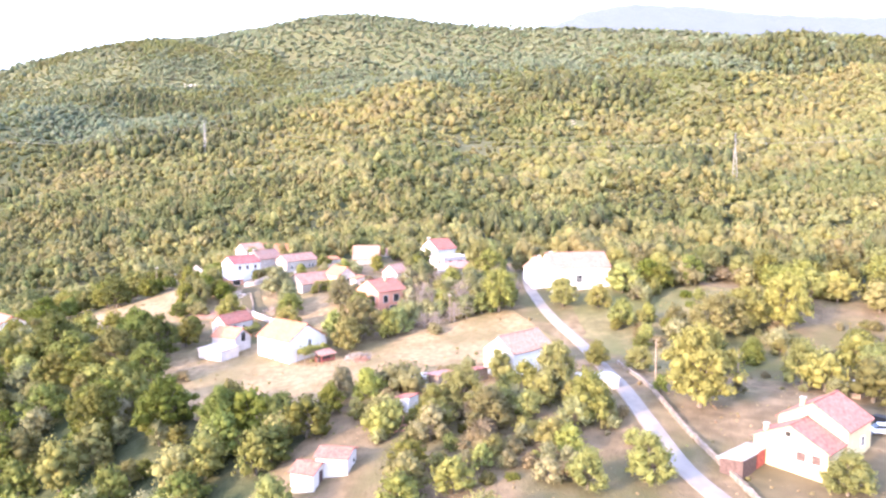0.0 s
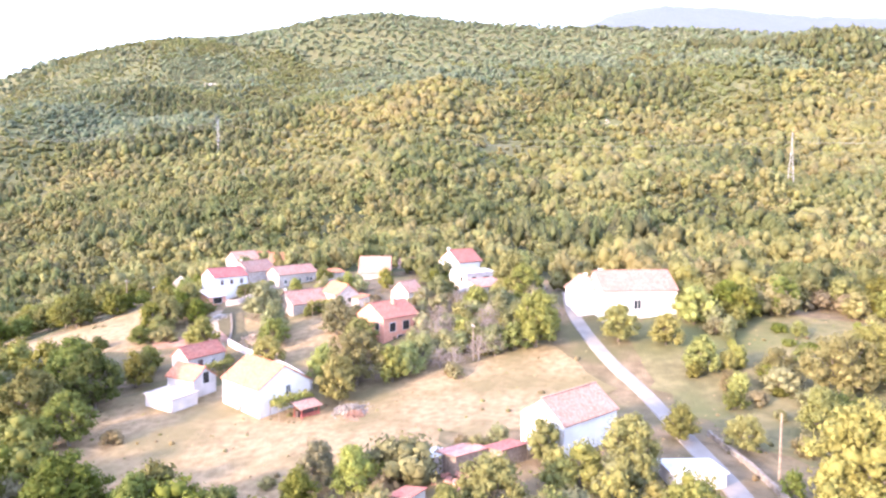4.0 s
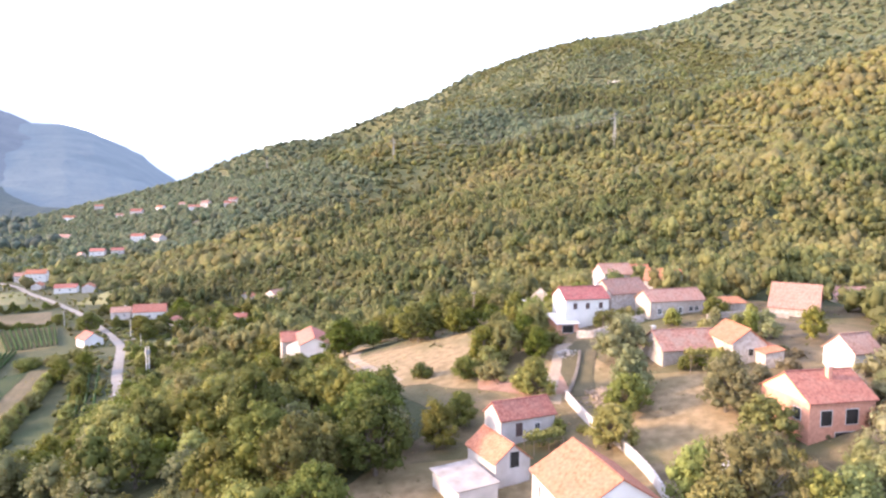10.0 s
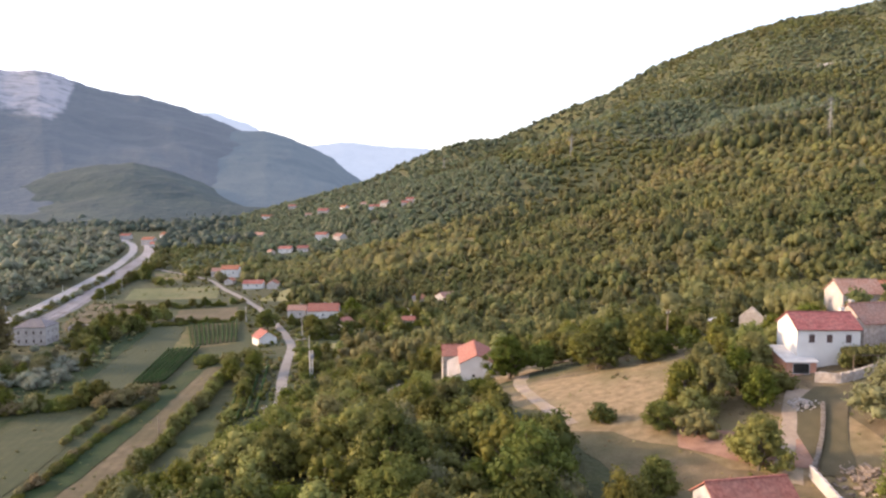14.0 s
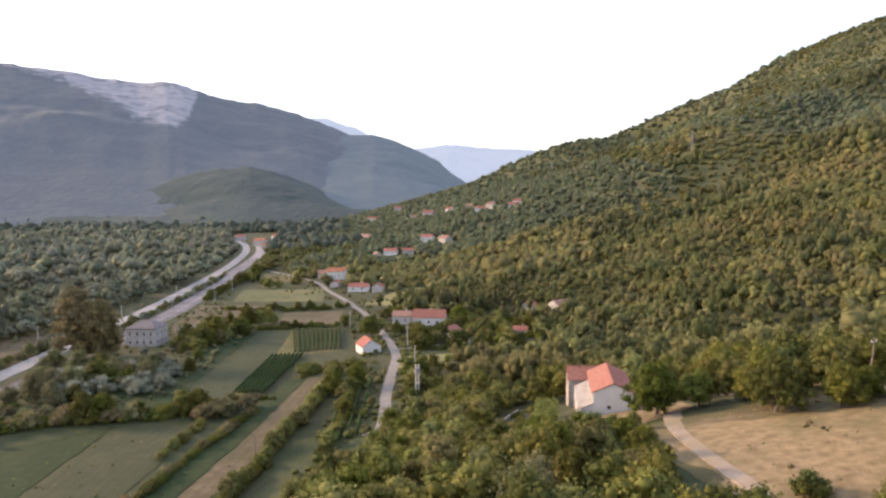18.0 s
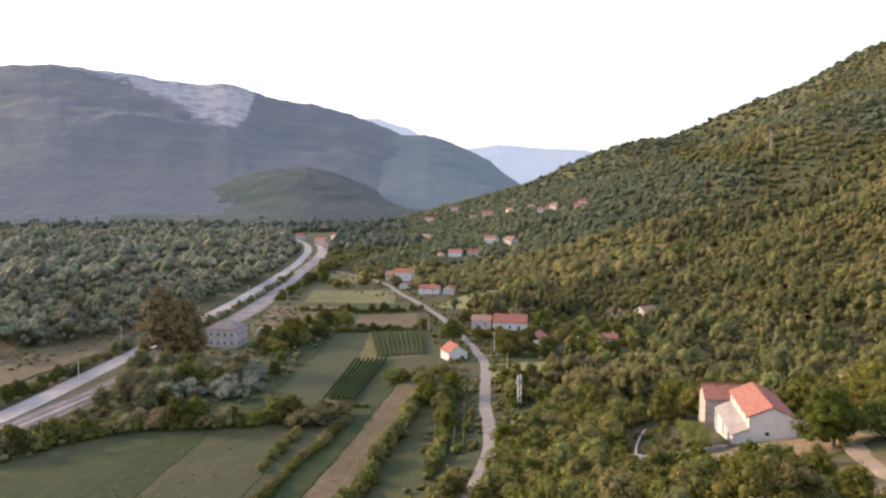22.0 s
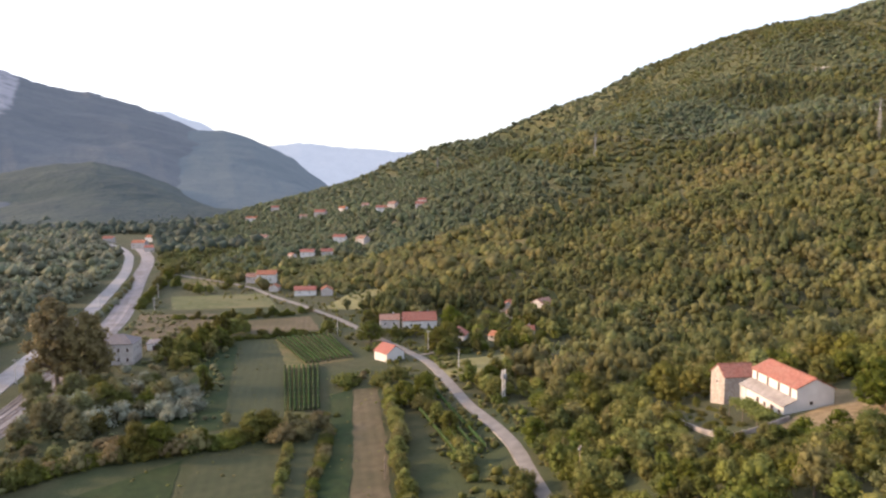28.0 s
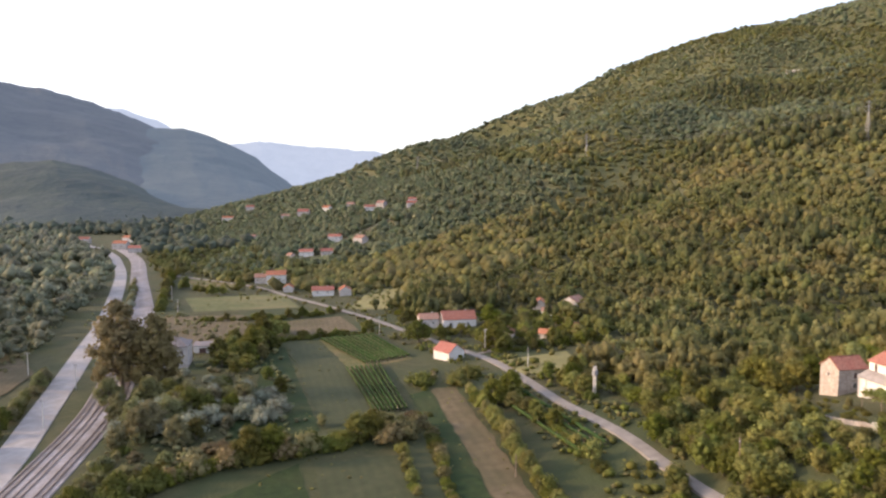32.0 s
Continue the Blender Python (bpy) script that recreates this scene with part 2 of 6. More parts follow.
R_GREY = roof_tiles("grey_slate_tiles", (0.154, 0.140, 0.144), (0.224, 0.203, 0.209), 0.2)


def foliage(name, dark, light, leaf=0.12, tree=0.22, patch=None, stand=0.15, thin=0.28):
    """Leaves: fine mottling, a slight difference from spray to spray and a clear one of hue and depth from tree to tree."""
    mid = [(a + b) / 2 for a, b in zip(dark, light)]
    m = material(name, ([0.84 * c for c in mid], [1.15 * c for c in mid]), 0.5, 0.75, 0, island=leaf, spec=0.2, second=patch)
    n, ln = m.node_tree.nodes, m.node_tree.links
    b = n["Principled BSDF"]

    def math_node(op, a, k):
        q = n.new("ShaderNodeMath")
        q.operation = op
        ln.new(a, q.inputs[0])
        if hasattr(k, "links"):
            ln.new(k, q.inputs[1])
        else:
            q.inputs[1].default_value = k
        return q.outputs[0]

    def ranged(source, lo, hi, a=0.0, z=1.0):
        r = n.new("ShaderNodeMapRange")
        r.inputs["From Min"].default_value, r.inputs["From Max"].default_value = a, z
        r.inputs["To Min"].default_value, r.inputs["To Max"].default_value = lo, hi
        ln.new(source, r.inputs["Value"])
        return r.outputs["Result"]

    tone = n.new("ShaderNodeAttribute")
    tone.attribute_name = "tone"
    each = math_node('FRACT', math_node('ADD', tone.outputs["Fac"], n.new("ShaderNodeObjectInfo").outputs["Random"]), 0)
    other = math_node('FRACT', math_node('MULTIPLY', each, 7.31), 0)
    geo, tex = n.new("ShaderNodeNewGeometry"), n.new("ShaderNodeTexNoise")
    tex.inputs["Scale"].default_value, tex.inputs["Detail"].default_value = 0.05, 2
    ln.new(geo.outputs["Position"], tex.inputs["Vector"])
    hs = n.new("ShaderNodeHueSaturation")
    ln.new(ranged(other, 0.5 - 0.16 * tree, 0.5 + 0.11 * tree), hs.inputs["Hue"])
    ln.new(ranged(math_node('FRACT', math_node('MULTIPLY', each, 3.7), 0), 1 - 0.4 * tree, 1 + 0.5 * tree), hs.inputs["Saturation"])
    ln.new(math_node('MULTIPLY', ranged(each, 1 - 1.2 * tree, 1 + 1.2 * tree), ranged(tex.outputs["Fac"], 1 - stand, 1 + stand, 0.3, 0.7)), hs.inputs["Value"])
    ln.new(b.inputs["Base Color"].links[0].from_socket, hs.inputs["Color"])
    ln.new(hs.outputs["Color"], b.inputs["Base Color"])
    # leaves let part of the light through
    glow, mix = n.new("ShaderNodeBsdfTranslucent"), n.new("ShaderNodeMixShader")
    mix.inputs["Fac"].default_value = thin
    ln.new(hs.outputs["Color"], glow.inputs["Color"])
    ln.new(b.outputs["BSDF"], mix.inputs[1])
    ln.new(glow.outputs["BSDF"], mix.inputs[2])
    ln.new(mix.outputs["Shader"], n["Material Output"].inputs["Surface"])
    return m


F_WOOD = foliage("forest_leaves", (0.172, 0.175, 0.067), (0.240, 0.233, 0.092), leaf=0.07, patch=((0.245, 0.206, 0.076), 0.012, 0.45), tree=0.13, thin=0.5)
F_DEEP = foliage("deep_green_leaves", (0.106, 0.123, 0.047), (0.174, 0.183, 0.068), leaf=0.07, patch=((0.175, 0.155, 0.056), 0.012, 0.45), tree=0.13, thin=0.5)
F_OAK = foliage("oak_leaves", (0.074, 0.085, 0.018), (0.138, 0.143, 0.028), tree=0.22)
F_LIGHT = foliage("light_leaves", (0.148, 0.158, 0.042), (0.225, 0.220, 0.066), tree=0.2)
F_GREY = foliage("silvery_leaves", (0.190, 0.210, 0.155), (0.290, 0.310, 0.230), tree=0.15)
F_DRY = foliage("brownish_leaves", (0.135, 0.118, 0.052), (0.210, 0.180, 0.085), tree=0.2)
F_BARE = foliage("withered_twigs", (0.200, 0.160, 0.134), (0.285, 0.232, 0.196), tree=0.15)
F_STRAW = foliage("dry_grass_tufts", (0.180, 0.135, 0.064), (0.270, 0.208, 0.107), tree=0.2)
F_WEED = foliage("green_weeds", (0.100, 0.108, 0.032), (0.180, 0.172, 0.056), tree=0.25)
F_VINE = foliage("vine_leaves", (0.036, 0.074, 0.020), (0.066, 0.112, 0.032), tree=0.12)
F_RIVER = foliage("willow_leaves", (0.120, 0.135, 0.092), (0.215, 0.232, 0.158), patch=((0.140, 0.150, 0.080), 0.015, 0.6), tree=0.3)
F_GREY2 = foliage("dull_green_leaves", (0.135, 0.140, 0.062), (0.220, 0.214, 0.098), tree=0.2)
F_OAK2 = foliage("poplar_leaves", (0.170, 0.152, 0.062), (0.260, 0.225, 0.098), tree=0.12)
# distance haze is put into this leaf colour: duller and bluer
F_HAZED = foliage("haze_tinted_leaves", (0.115, 0.140, 0.078), (0.165, 0.188, 0.108), tree=0.2, thin=0.45)
# bluish grey mixed into the green as haze over the farthest woods
F_FAR_HAZED = foliage("far_haze_tinted_leaves", (0.060, 0.078, 0.058), (0.100, 0.120, 0.085), tree=0.2)
F_PINE = foliage("dark_needles", (0.055, 0.065, 0.026), (0.105, 0.110, 0.043), tree=0.2)
M_ROCK = material("pale_limestone", ((0.40, 0.37, 0.33), (0.56, 0.53, 0.48)), 0.15, 0.95, 0.6, 0.6, second=((0.14, 0.15, 0.07), 0.08, 0.8))
M_CAR = material("white_car_paint", ((0.74, 0.74, 0.74), (0.80, 0.80, 0.80)), 1.0, 0.25, 0, spec=0.5)
M_RUBBER = material("black_rubber", ((0.02, 0.02, 0.02), (0.035, 0.035, 0.035)), 4.0, 0.8, 0)
M_FURROW = material("bare_red_earth", ((0.22, 0.12, 0.08), (0.34, 0.20, 0.14)), 0.4, 0.95, 0.5, 2.0)
M_SCRUB = material("parched_scrub_ground", ((0.098, 0.072, 0.038), (0.190, 0.138, 0.080)), 0.35, 0.95, 0.5, 2.0, second=((0.079, 0.076, 0.029), 0.06, 0.8))

# ---- ground ----
def smooth(a, b, x):
    s = np.clip((x - a) / (b - a), 0, 1)
    return s * s * (3 - 2 * s)


# swells (+) and dips (-) fitted to the ridge's skyline in the camera's view: place, half widths, height
CREST = [(470, 1040, 60, 80, 22), (390, 1075, 60, 80, 16), (640, 1130, 70, 80, -92), (690, 960, 80, 90, 12), (790, 860, 80, 80, 3), (870, 1010, 70, 70, 14), (930, 730, 90, 80, -12),
         (990, 640, 90, 80, 9), (1060, 560, 90, 80, 3), (1110, 430, 100, 80, 6), (1120, 300, 100, 70, 3), (1105, 120, 100, 90, -5), (900, -150, 150, 90, 9)]


def terrain(x, y):
    """Height of the ground: valley floor, village shoulder, wooded mountain with its ridge falling towards the gorge."""
    x, y = np.asarray(x, float) / 1.25, np.asarray(y, float) / 1.25
    floor = 1.8 + 3.6 * smooth(55, 105, x) * smooth(320, 230, y) + 5 * smooth(60, 140, x) * smooth(420, 620, y) + 8 * smooth(110, 220, x) * smooth(600, 820, y)
    # shoulder on which the village stands, dropping to the fields
    edge = 62 - 24 * smooth(100, -20, y) + 42 * smooth(120, 200, y)
    step = smooth(edge - 45, edge + 22, x)
    tail = smooth(236, 112, y)
    bench = step * tail * (18.8 + 9.6 * smooth(98, 165, x) + 3.5 * smooth(70, 10, y) * smooth(128, 90, x))
    # mountain
    foot = 150 - 45 * smooth(350, 620, y)
    ridge_x = 1100 + 175 * smooth(520, 1150, y)
    ridge_z = 224 + 88 * smooth(-420, 260, y) + 84 * smooth(380, 760, y) - 3 * smooth(800, 1000, y)
    s = (x - foot) / (ridge_x - foot)
    rise = np.where(s < 1, np.sign(s) * np.abs(s) ** (1.03 + 0.1 * smooth(150, 480, y) - 0.1 * smooth(750, 1080, y)), 1 - 0.45 * (s - 1))
    hill = ridge_z * rise
    hill = hill + (14 * np.sin(x / 95 + y / 160) + 9 * np.sin(y / 70 - x / 210)) * smooth(0.12, 0.4, s) * smooth(1.25, 0.85, s)
    hill = hill + 20 * np.exp(-(((x - 765) / 110) ** 2) - ((y - 940) / 190) ** 2)
    hill = hill - 26 * np.exp(-(((x - 592) / 85) ** 2) - ((y - 1190) / 130) ** 2)
    # swells and dips that fit the crest to the camera's skyline
    for cx, cy, wx, wy, up in CREST:
        hill = hill + up * np.exp(-(((x - cx) / wx) ** 2) - ((y - cy) / wy) ** 2)
    # spurs and gullies running down the slope
    fold = 7.0 * np.abs(np.sin(y / 62 + 1.2 * np.sin(x / 120) + x / 300)) + 3.0 * np.sin(y / 21 - x / 55)
    hill = hill + (fold - 4.5) * smooth(0.07, 0.22, s) * smooth(0.86, 0.6, s) * smooth(820, 600, y)
    hill = hill * (1 - 0.93 * smooth(1150, 2050, y))
    low = floor + bench
    d = hill - low
    both = low + 0.5 * (d + np.sqrt(d * d + 90.0)) - 1.2
    return 1.25 * np.where(d > -60, both, low)

def ground_z(x, y):
    return float(terrain(x, y))


def mesh_of(name, verts, faces, mat, smooth_shade=False):
    me = bpy.data.meshes.new(name)
    me.from_pydata(verts, [], faces)
    me.materials.append(mat)
    if smooth_shade:
        me.polygons.foreach_set("use_smooth", [True] * len(me.polygons))
    me.update()
    return me


def spread(lo, hi, a, b, fine, grow):
    """Grid lines that are fine between a and b and grow wider towards lo and hi."""
    mid = list(np.arange(a, b + 0.1, fine))
    left, right, d = [], [], fine
    while (left[-1] if left else a) > lo:
        d *= grow
        left.append((left[-1] if left else a) - d)
    d = fine
    while (right[-1] if right else b) < hi:
        d *= grow
        right.append((right[-1] if right else b) + d)
    return np.array(left[::-1] + mid + right)


def grid_faces(nx, ny):
    i = np.arange(nx * ny).reshape(ny, nx)
    return np.stack([i[:-1, :-1], i[:-1, 1:], i[1:, 1:], i[1:, :-1]], -1).reshape(-1, 4).tolist()


gx, gy = spread(-4200, 4200, -60, 330, 4.0, 1.05), spread(-3000, 4800, -60, 560, 4.5, 1.05)
GX, GY = np.meshgrid(gx, gy)
ground = new("ground", mesh_of("ground", np.stack([GX, GY, terrain(GX, GY)], -1).reshape(-1, 3).tolist(), grid_faces(len(gx), len(gy)), M_GROUND, True))
ground.data.materials.append(M_UNDER)
wooded = terrain((GX[:-1, :-1] + GX[1:, 1:]) / 2, (GY[:-1, :-1] + GY[1:, 1:]) / 2).ravel() > 62
ground.data.polygons.foreach_set("material_index", wooded.astype(np.int32))
tagged(ground, "rolling valley floor and hillside of earth and rough grass", "ground", kind="structure")


def inside(poly, x, y):
    """Which points lie in a polygon."""
    x, y = np.asarray(x, float), np.asarray(y, float)
    res = np.zeros(np.broadcast(x, y).shape, bool)
    for (x0, y0), (x1, y1) in zip(poly, poly[1:] + poly[:1]):
        if y0 != y1:
            res ^= ((y0 > y) != (y1 > y)) & (x < (x1 - x0) * (y - y0) / (y1 - y0) + x0)
    return res


FIELDS = []


def field(name, poly, mat, label, category="field", lift=0.12, step=2.5, block=True, rag=0.9):
    """A draped patch of land with a slightly ragged edge. block: keeps the woods off it."""
    bm = bmesh.new()
    pts = []
    for (x0, y0), (x1, y1) in zip(poly, poly[1:] + poly[:1]):
        k = max(2, int(math.hypot(x1 - x0, y1 - y0) / 3))
        for i in range(k):
            s = i / k
            px, py = x0 + (x1 - x0) * s, y0 + (y1 - y0) * s
            q = noise.noise_vector((px * 0.25, py * 0.25, 3.1))
            w = noise.noise_vector((px * 0.07, py * 0.07, 5.3)) * (rag - 0.9) * 1.6
            pts.append((px + q.x * rag + w.x, py + q.y * rag + w.y))
    bm.faces.new([bm.verts.new((px, py, 0)) for px, py in pts])
    xs, ys = [p[0] for p in pts], [p[1] for p in pts]
    for axis, lo, hi in ((0, min(xs), max(xs)), (1, min(ys), max(ys))):
        c = lo + step
        while c < hi:
            co, no = [0, 0, 0], [0, 0, 0]
            co[axis], no[axis] = c, 1
            bmesh.ops.bisect_plane(bm, geom=bm.verts[:] + bm.edges[:] + bm.faces[:], plane_co=co, plane_no=no)
            c += step
    zs = terrain([v.co.x for v in bm.verts], [v.co.y for v in bm.verts])
    for v, z in zip(bm.verts, zs):
        v.co.z = z + lift
    bmesh.ops.recalc_face_normals(bm, faces=bm.faces)
    me = bpy.data.meshes.new(name)
    bm.to_mesh(me)
    bm.free()
    if me.polygons and sum(p.normal.z for p in me.polygons) < 0:
        me.flip_normals()
    me.materials.append(mat)
    me.polygons.foreach_set("use_smooth", [True] * len(me.polygons))
    ob = tagged(new(name, me), label, category, kind="structure")
    if block:
        FIELDS.append(list(poly))
    return ob


def smooth_line(line, step=2.5):
    """A Catmull-Rom line through the given places."""
    p = [Vector(q) for q in line]
    p = [p[0] * 2 - p[1]] + p + [p[-1] * 2 - p[-2]]
    out = []
    for a, b, c, d in zip(p, p[1:], p[2:], p[3:]):
        k = max(1, int((c - b).length / step))
        for i in range(k):
            t = i / k
            out.append(0.5 * (2 * b + (c - a) * t + (2 * a - 5 * b + 4 * c - d) * t * t + (3 * b - a - 3 * c + d) * t ** 3))
    return out + [p[-2]]


LINES = []


def ribbon(name, line, width, mat, label, category="road", lift=0.2, wobble=0.15, kind="structure", keep=1.0, step=2.5):
    """A road laid on the ground along a line; its edges wander a little and drop into the ground."""
    pts = smooth_line(line, step)
    verts, faces = [], []
    for i, p in enumerate(pts):
        d = (pts[min(i + 1, len(pts) - 1)] - pts[max(i - 1, 0)]).normalized()
        side = Vector((-d.y, d.x))
        zc = ground_z(p.x, p.y)
        for k, s in enumerate((-0.5, -0.47, 0, 0.47, 0.5)):
            w = width + (wobble * noise.noise((p.x * 0.2, p.y * 0.2, k)) if k != 2 else 0)
            q = p + side * s * w
            z = 0.5 * zc + 0.5 * ground_z(q.x, q.y) + (lift + 0.06 * (1 - abs(2 * s)) if 0 < k < 4 else -0.25)
            verts.append((q.x, q.y, z))
        if i:
            b = 5 * (i - 1)
            faces += [(b + j, b + j + 1, b + j + 6, b + j + 5) for j in range(4)]
    me = mesh_of(name, verts, faces, mat, False)
    if me.polygons[1].normal.z < 0:
        me.flip_normals()
    ob = new(name, me)
    tagged(ob, label, category, kind=kind)
    LINES.append((np.array([(q.x, q.y) for q in pts[::2]]), width / 2 + keep))
    return ob


LANE = [(91, 196), (94, 210), (100, 228), (106, 247), (109, 264), (111, 281), (116, 309), (120, 332), (121, 350), (121, 380), (119, 411), (117, 440), (113, 466), (109, 492), (99, 540), (94, 575), (81, 614), (47, 689)]
VILLAGE_ROAD = [(70, -14), (78, -6), (85, -1), (91, 3), (100, 7), (112, 12), (122, 16), (138, 22), (151, 28), (163, 36), (175, 43), (188, 49), (205, 54)]
HIGHWAY = [(-60, 180), (-44, 240), (-27, 298), (-19, 350), (-9, 430), (1, 517), (13, 690), (15, 800), (13, 900), (0, 1020), (-30, 1150)]
RAILWAY = [(-42, 215), (-28, 262), (-16, 300), (-5, 340), (2, 385), (9, 440), (17, 510), (25, 680), (31, 800), (30, 900), (20, 1020)]
ribbon("lane", LANE, 3.5, M_ROAD, "narrow pale asphalt lane between fields and houses", keep=0.4)
ribbon("village_road", VILLAGE_ROAD, 2.9, M_ROAD, "narrow sunlit village road climbing to the houses")
ribbon("highway", HIGHWAY, 8.5, M_HIGHWAY, "straight grey valley road beside the railway", keep=3)
ribbon("rail_bed", RAILWAY, 12.0, M_BALLAST, "wide grey ballast bed of a small railway yard", "railway", keep=3)

field("crop_field_pale", [(66, 407), (79, 402), (74, 352), (64, 302), (48, 300), (56, 350)], M_PALE, "pale green mown crop field")
field("crop_field_green", [(20, 296), (47, 299), (55, 350), (64, 405), (54, 396), (40, 346)], M_GREEN, "dark green grass field beside the mown strip")
field("vineyard_plot", [(80, 410), (104, 408), (100, 356), (82, 356), (78, 330), (69, 300), (64, 305), (74, 345)], M_MEADOW, "grassy soil of a vineyard")
field("grass_strip_green", [(80, 316), (88, 318), (76, 276), (66, 243), (56, 215), (46, 215), (58, 246), (72, 285)], M_GREEN, "long dark green grass strip")
field("stubble_strip", [(88.5, 318), (95, 314), (83, 270), (74, 240), (62, 212), (56.5, 215), (66.5, 243), (77, 278)], M_STUBBLE, "long dry stubble strip")
field("pale_bottom_field", [(39, 278), (60, 274), (50, 232), (40, 205), (22, 205), (30, 236)], M_PALE, "pale green ploughed plot with fine furrows")
field("pale_narrow_strip", [(62, 292), (71, 286), (59, 248), (46, 212), (41, 205), (52, 236)], M_PALE, "narrow pale green strip between hedges")
field("green_bottom_field", [(-8, 256), (36, 280), (27, 230), (18, 200), (-20, 205)], M_GREEN, "green grass field beside the railway hedge")
field("fallow_field", [(75, 458), (106, 458), (102, 420), (72, 422)], M_STUBBLE, "fallow pale brown field")
field("upper_green_field", [(43, 560), (98, 550), (95, 494), (42, 508)], M_HAYGREEN, "green and dry meadow by the lane")
field("station_yard", [(26, 500), (63, 486), (58, 425), (30, 405), (22, 430)], M_STUBBLE, "bare earth yard behind the station building")
field("bright_meadow", [(116, 476), (150, 530), (170, 522), (158, 485), (133, 464)], M_HAY, "bright mown meadow on the slope")
field("roadside_meadow", [(122, 332), (150, 330), (140, 306), (115, 309)], M_HAY, "dry meadow beside the lane")
field("pale_field_far", [(-90, 352), (-31, 430), (-24, 400), (-52, 300)], M_STUBBLE, "pale dry field across the valley road", lift=0.34)
field("village_ground", [(72, -40), (72, 60), (92, 60), (100, 110), (136, 126), (138, 186), (176, 178), (212, 150), (232, 110), (226, 60), (208, 20), (206, -40)], M_SCRUB, "parched brown ground between the houses", "ground", lift=0.07, step=3, block=False)
field("parched_lawn", [(102, 106), (118, 117), (130, 114), (140, 96), (143, 79), (134, 62), (120, 50), (112, 56), (97, 62), (94, 84)], M_DRY, "parched straw-coloured lawn before the white house", rag=2.4)
field("parched_slope", [(139, 182), (150, 176), (168, 168), (176, 150), (172, 132), (163, 112), (153, 116), (146, 133), (139, 150)], M_DRY, "dry grassy slope with worn paths", rag=2.4)
field("dry_terrace", [(139, 80), (150, 68), (168, 50), (152, 33), (138, 36), (124, 48), (128, 62)], M_DRY, "dry grass terrace below the houses", lift=0.18, rag=2.4)
field("orchard_yard", [(158, 122), (174, 106), (164, 94), (150, 84), (143, 96), (150, 110)], M_DRY, "dry earth yard under fruit trees", rag=2.4)
field("garden_plot", [(96, 52), (118, 40), (112, 18), (92, 14), (80, 30), (84, 46)], M_SCRUB, "overgrown brown garden plot", block=False, rag=2.4)
field("east_meadow", [(146, 22), (178, 36), (200, 20), (190, -12), (150, -20), (128, 4)], M_FALLOW, "dry green meadow beside the village road", block=False, rag=2.4)
field("yard_drive", [(82, -4), (96, -3), (108, -16), (112, -30), (92, -30), (80, -14)], M_STUBBLE, "bare earth yard of the yellow house", rag=2.4)
field("house_terrace", [(130, 197), (142, 200), (152, 206), (160, 218), (162, 204), (156, 190), (142, 185), (128, 192)], M_DRY, "dry grassy terrace round the long white house", rag=2.4)
field("hill_clearing", [(266, 562), (290, 578), (302, 566), (284, 548)], M_MEADOW, "small dry clearing in the woods", rag=4.0)
field("bright_clearing", [(205, 760), (262, 790), (275, 765), (215, 738)], M_STUBBLE, "bare pale clearing above the far houses")
field("lane_end_field", [(58, 600), (84, 590), (74, 640), (48, 660)], M_MEADOW, "meadow beside the lane")
field("rail_side_grass", [(-70, 250), (-48, 330), (-30, 420), (-22, 480), (-60, 470), (-110, 330)], M_MEADOW, "rough grass between the road and the willow woods", block=False)

# ---- distance ----
def backdrop(name, label, nodes, radius, mat, foot, rough=14.0, step=0.3, seed=3.0, crag=None):
    """A mountain range far off: its crest over the compass (degrees to the right of +y, degrees up), seen from the valley.
    crag: how far bare rock reaches below the crest, over the compass."""
    az = np.arange(nodes[0][0], nodes[-1][0] + step / 2, step)
    el = np.interp(az, [n[0] for n in nodes], [n[1] for n in nodes])
    rows, bare, steps = [], [], [0.06 * k for k in range(9)] + [0.52 + 0.014 * k for k in range(34)] + [1.0, 1.25]
    for f in steps:
        row = []
        for a, e in zip(az, el):
            e += 0.10 * noise.fractal((a * 1.3, seed, 0.5), 1.0, 2.0, 4) * float(smooth(0.85, 1.0, f))
            top = 66 + radius * math.tan(radians(e))
            r = foot + (radius - foot) * f
            x, y = 90 + r * math.sin(radians(a)), 90 + r * math.cos(radians(a))
            z = top * (f ** 1.15 if f <= 1 else 1 - (f - 1) * 1.6)
            q = noise.fractal((x * 0.0022, y * 0.0022, seed), 1.0, 2.0, 5)
            gully = 1 - 2 * abs(noise.fractal((a * 0.22, f * 0.7, seed + 4), 1.0, 2.0, 4))
            z += rough * (q + 0.06 * gully) * (4.5 * min(f, 1.1 - f) if f < 1 else 0.35) - 3
            row.append((x, y, z))
            if crag:
                deep = np.interp(a, [c[0] for c in crag], [c[1] for c in crag])
                drop = e - math.degrees(math.atan2(z - 66, r))
                bare.append(float(np.clip((deep - drop) / 1.5 + 0.45, 0, 1)) if deep > 0.02 else 0.0)
        rows.append(row)
    verts = [p for row in rows for p in row]
    ob = new(name, mesh_of(name, verts, grid_faces(len(az), len(rows)), mat, True))
    if crag:
        ob.data.attributes.new("bare", 'FLOAT', 'POINT').data.foreach_set("value", bare)
    if ob.data.polygons[0].normal.z < 0:
        ob.data.flip_normals()
    return tagged(ob, label, "mountain", kind="structure")


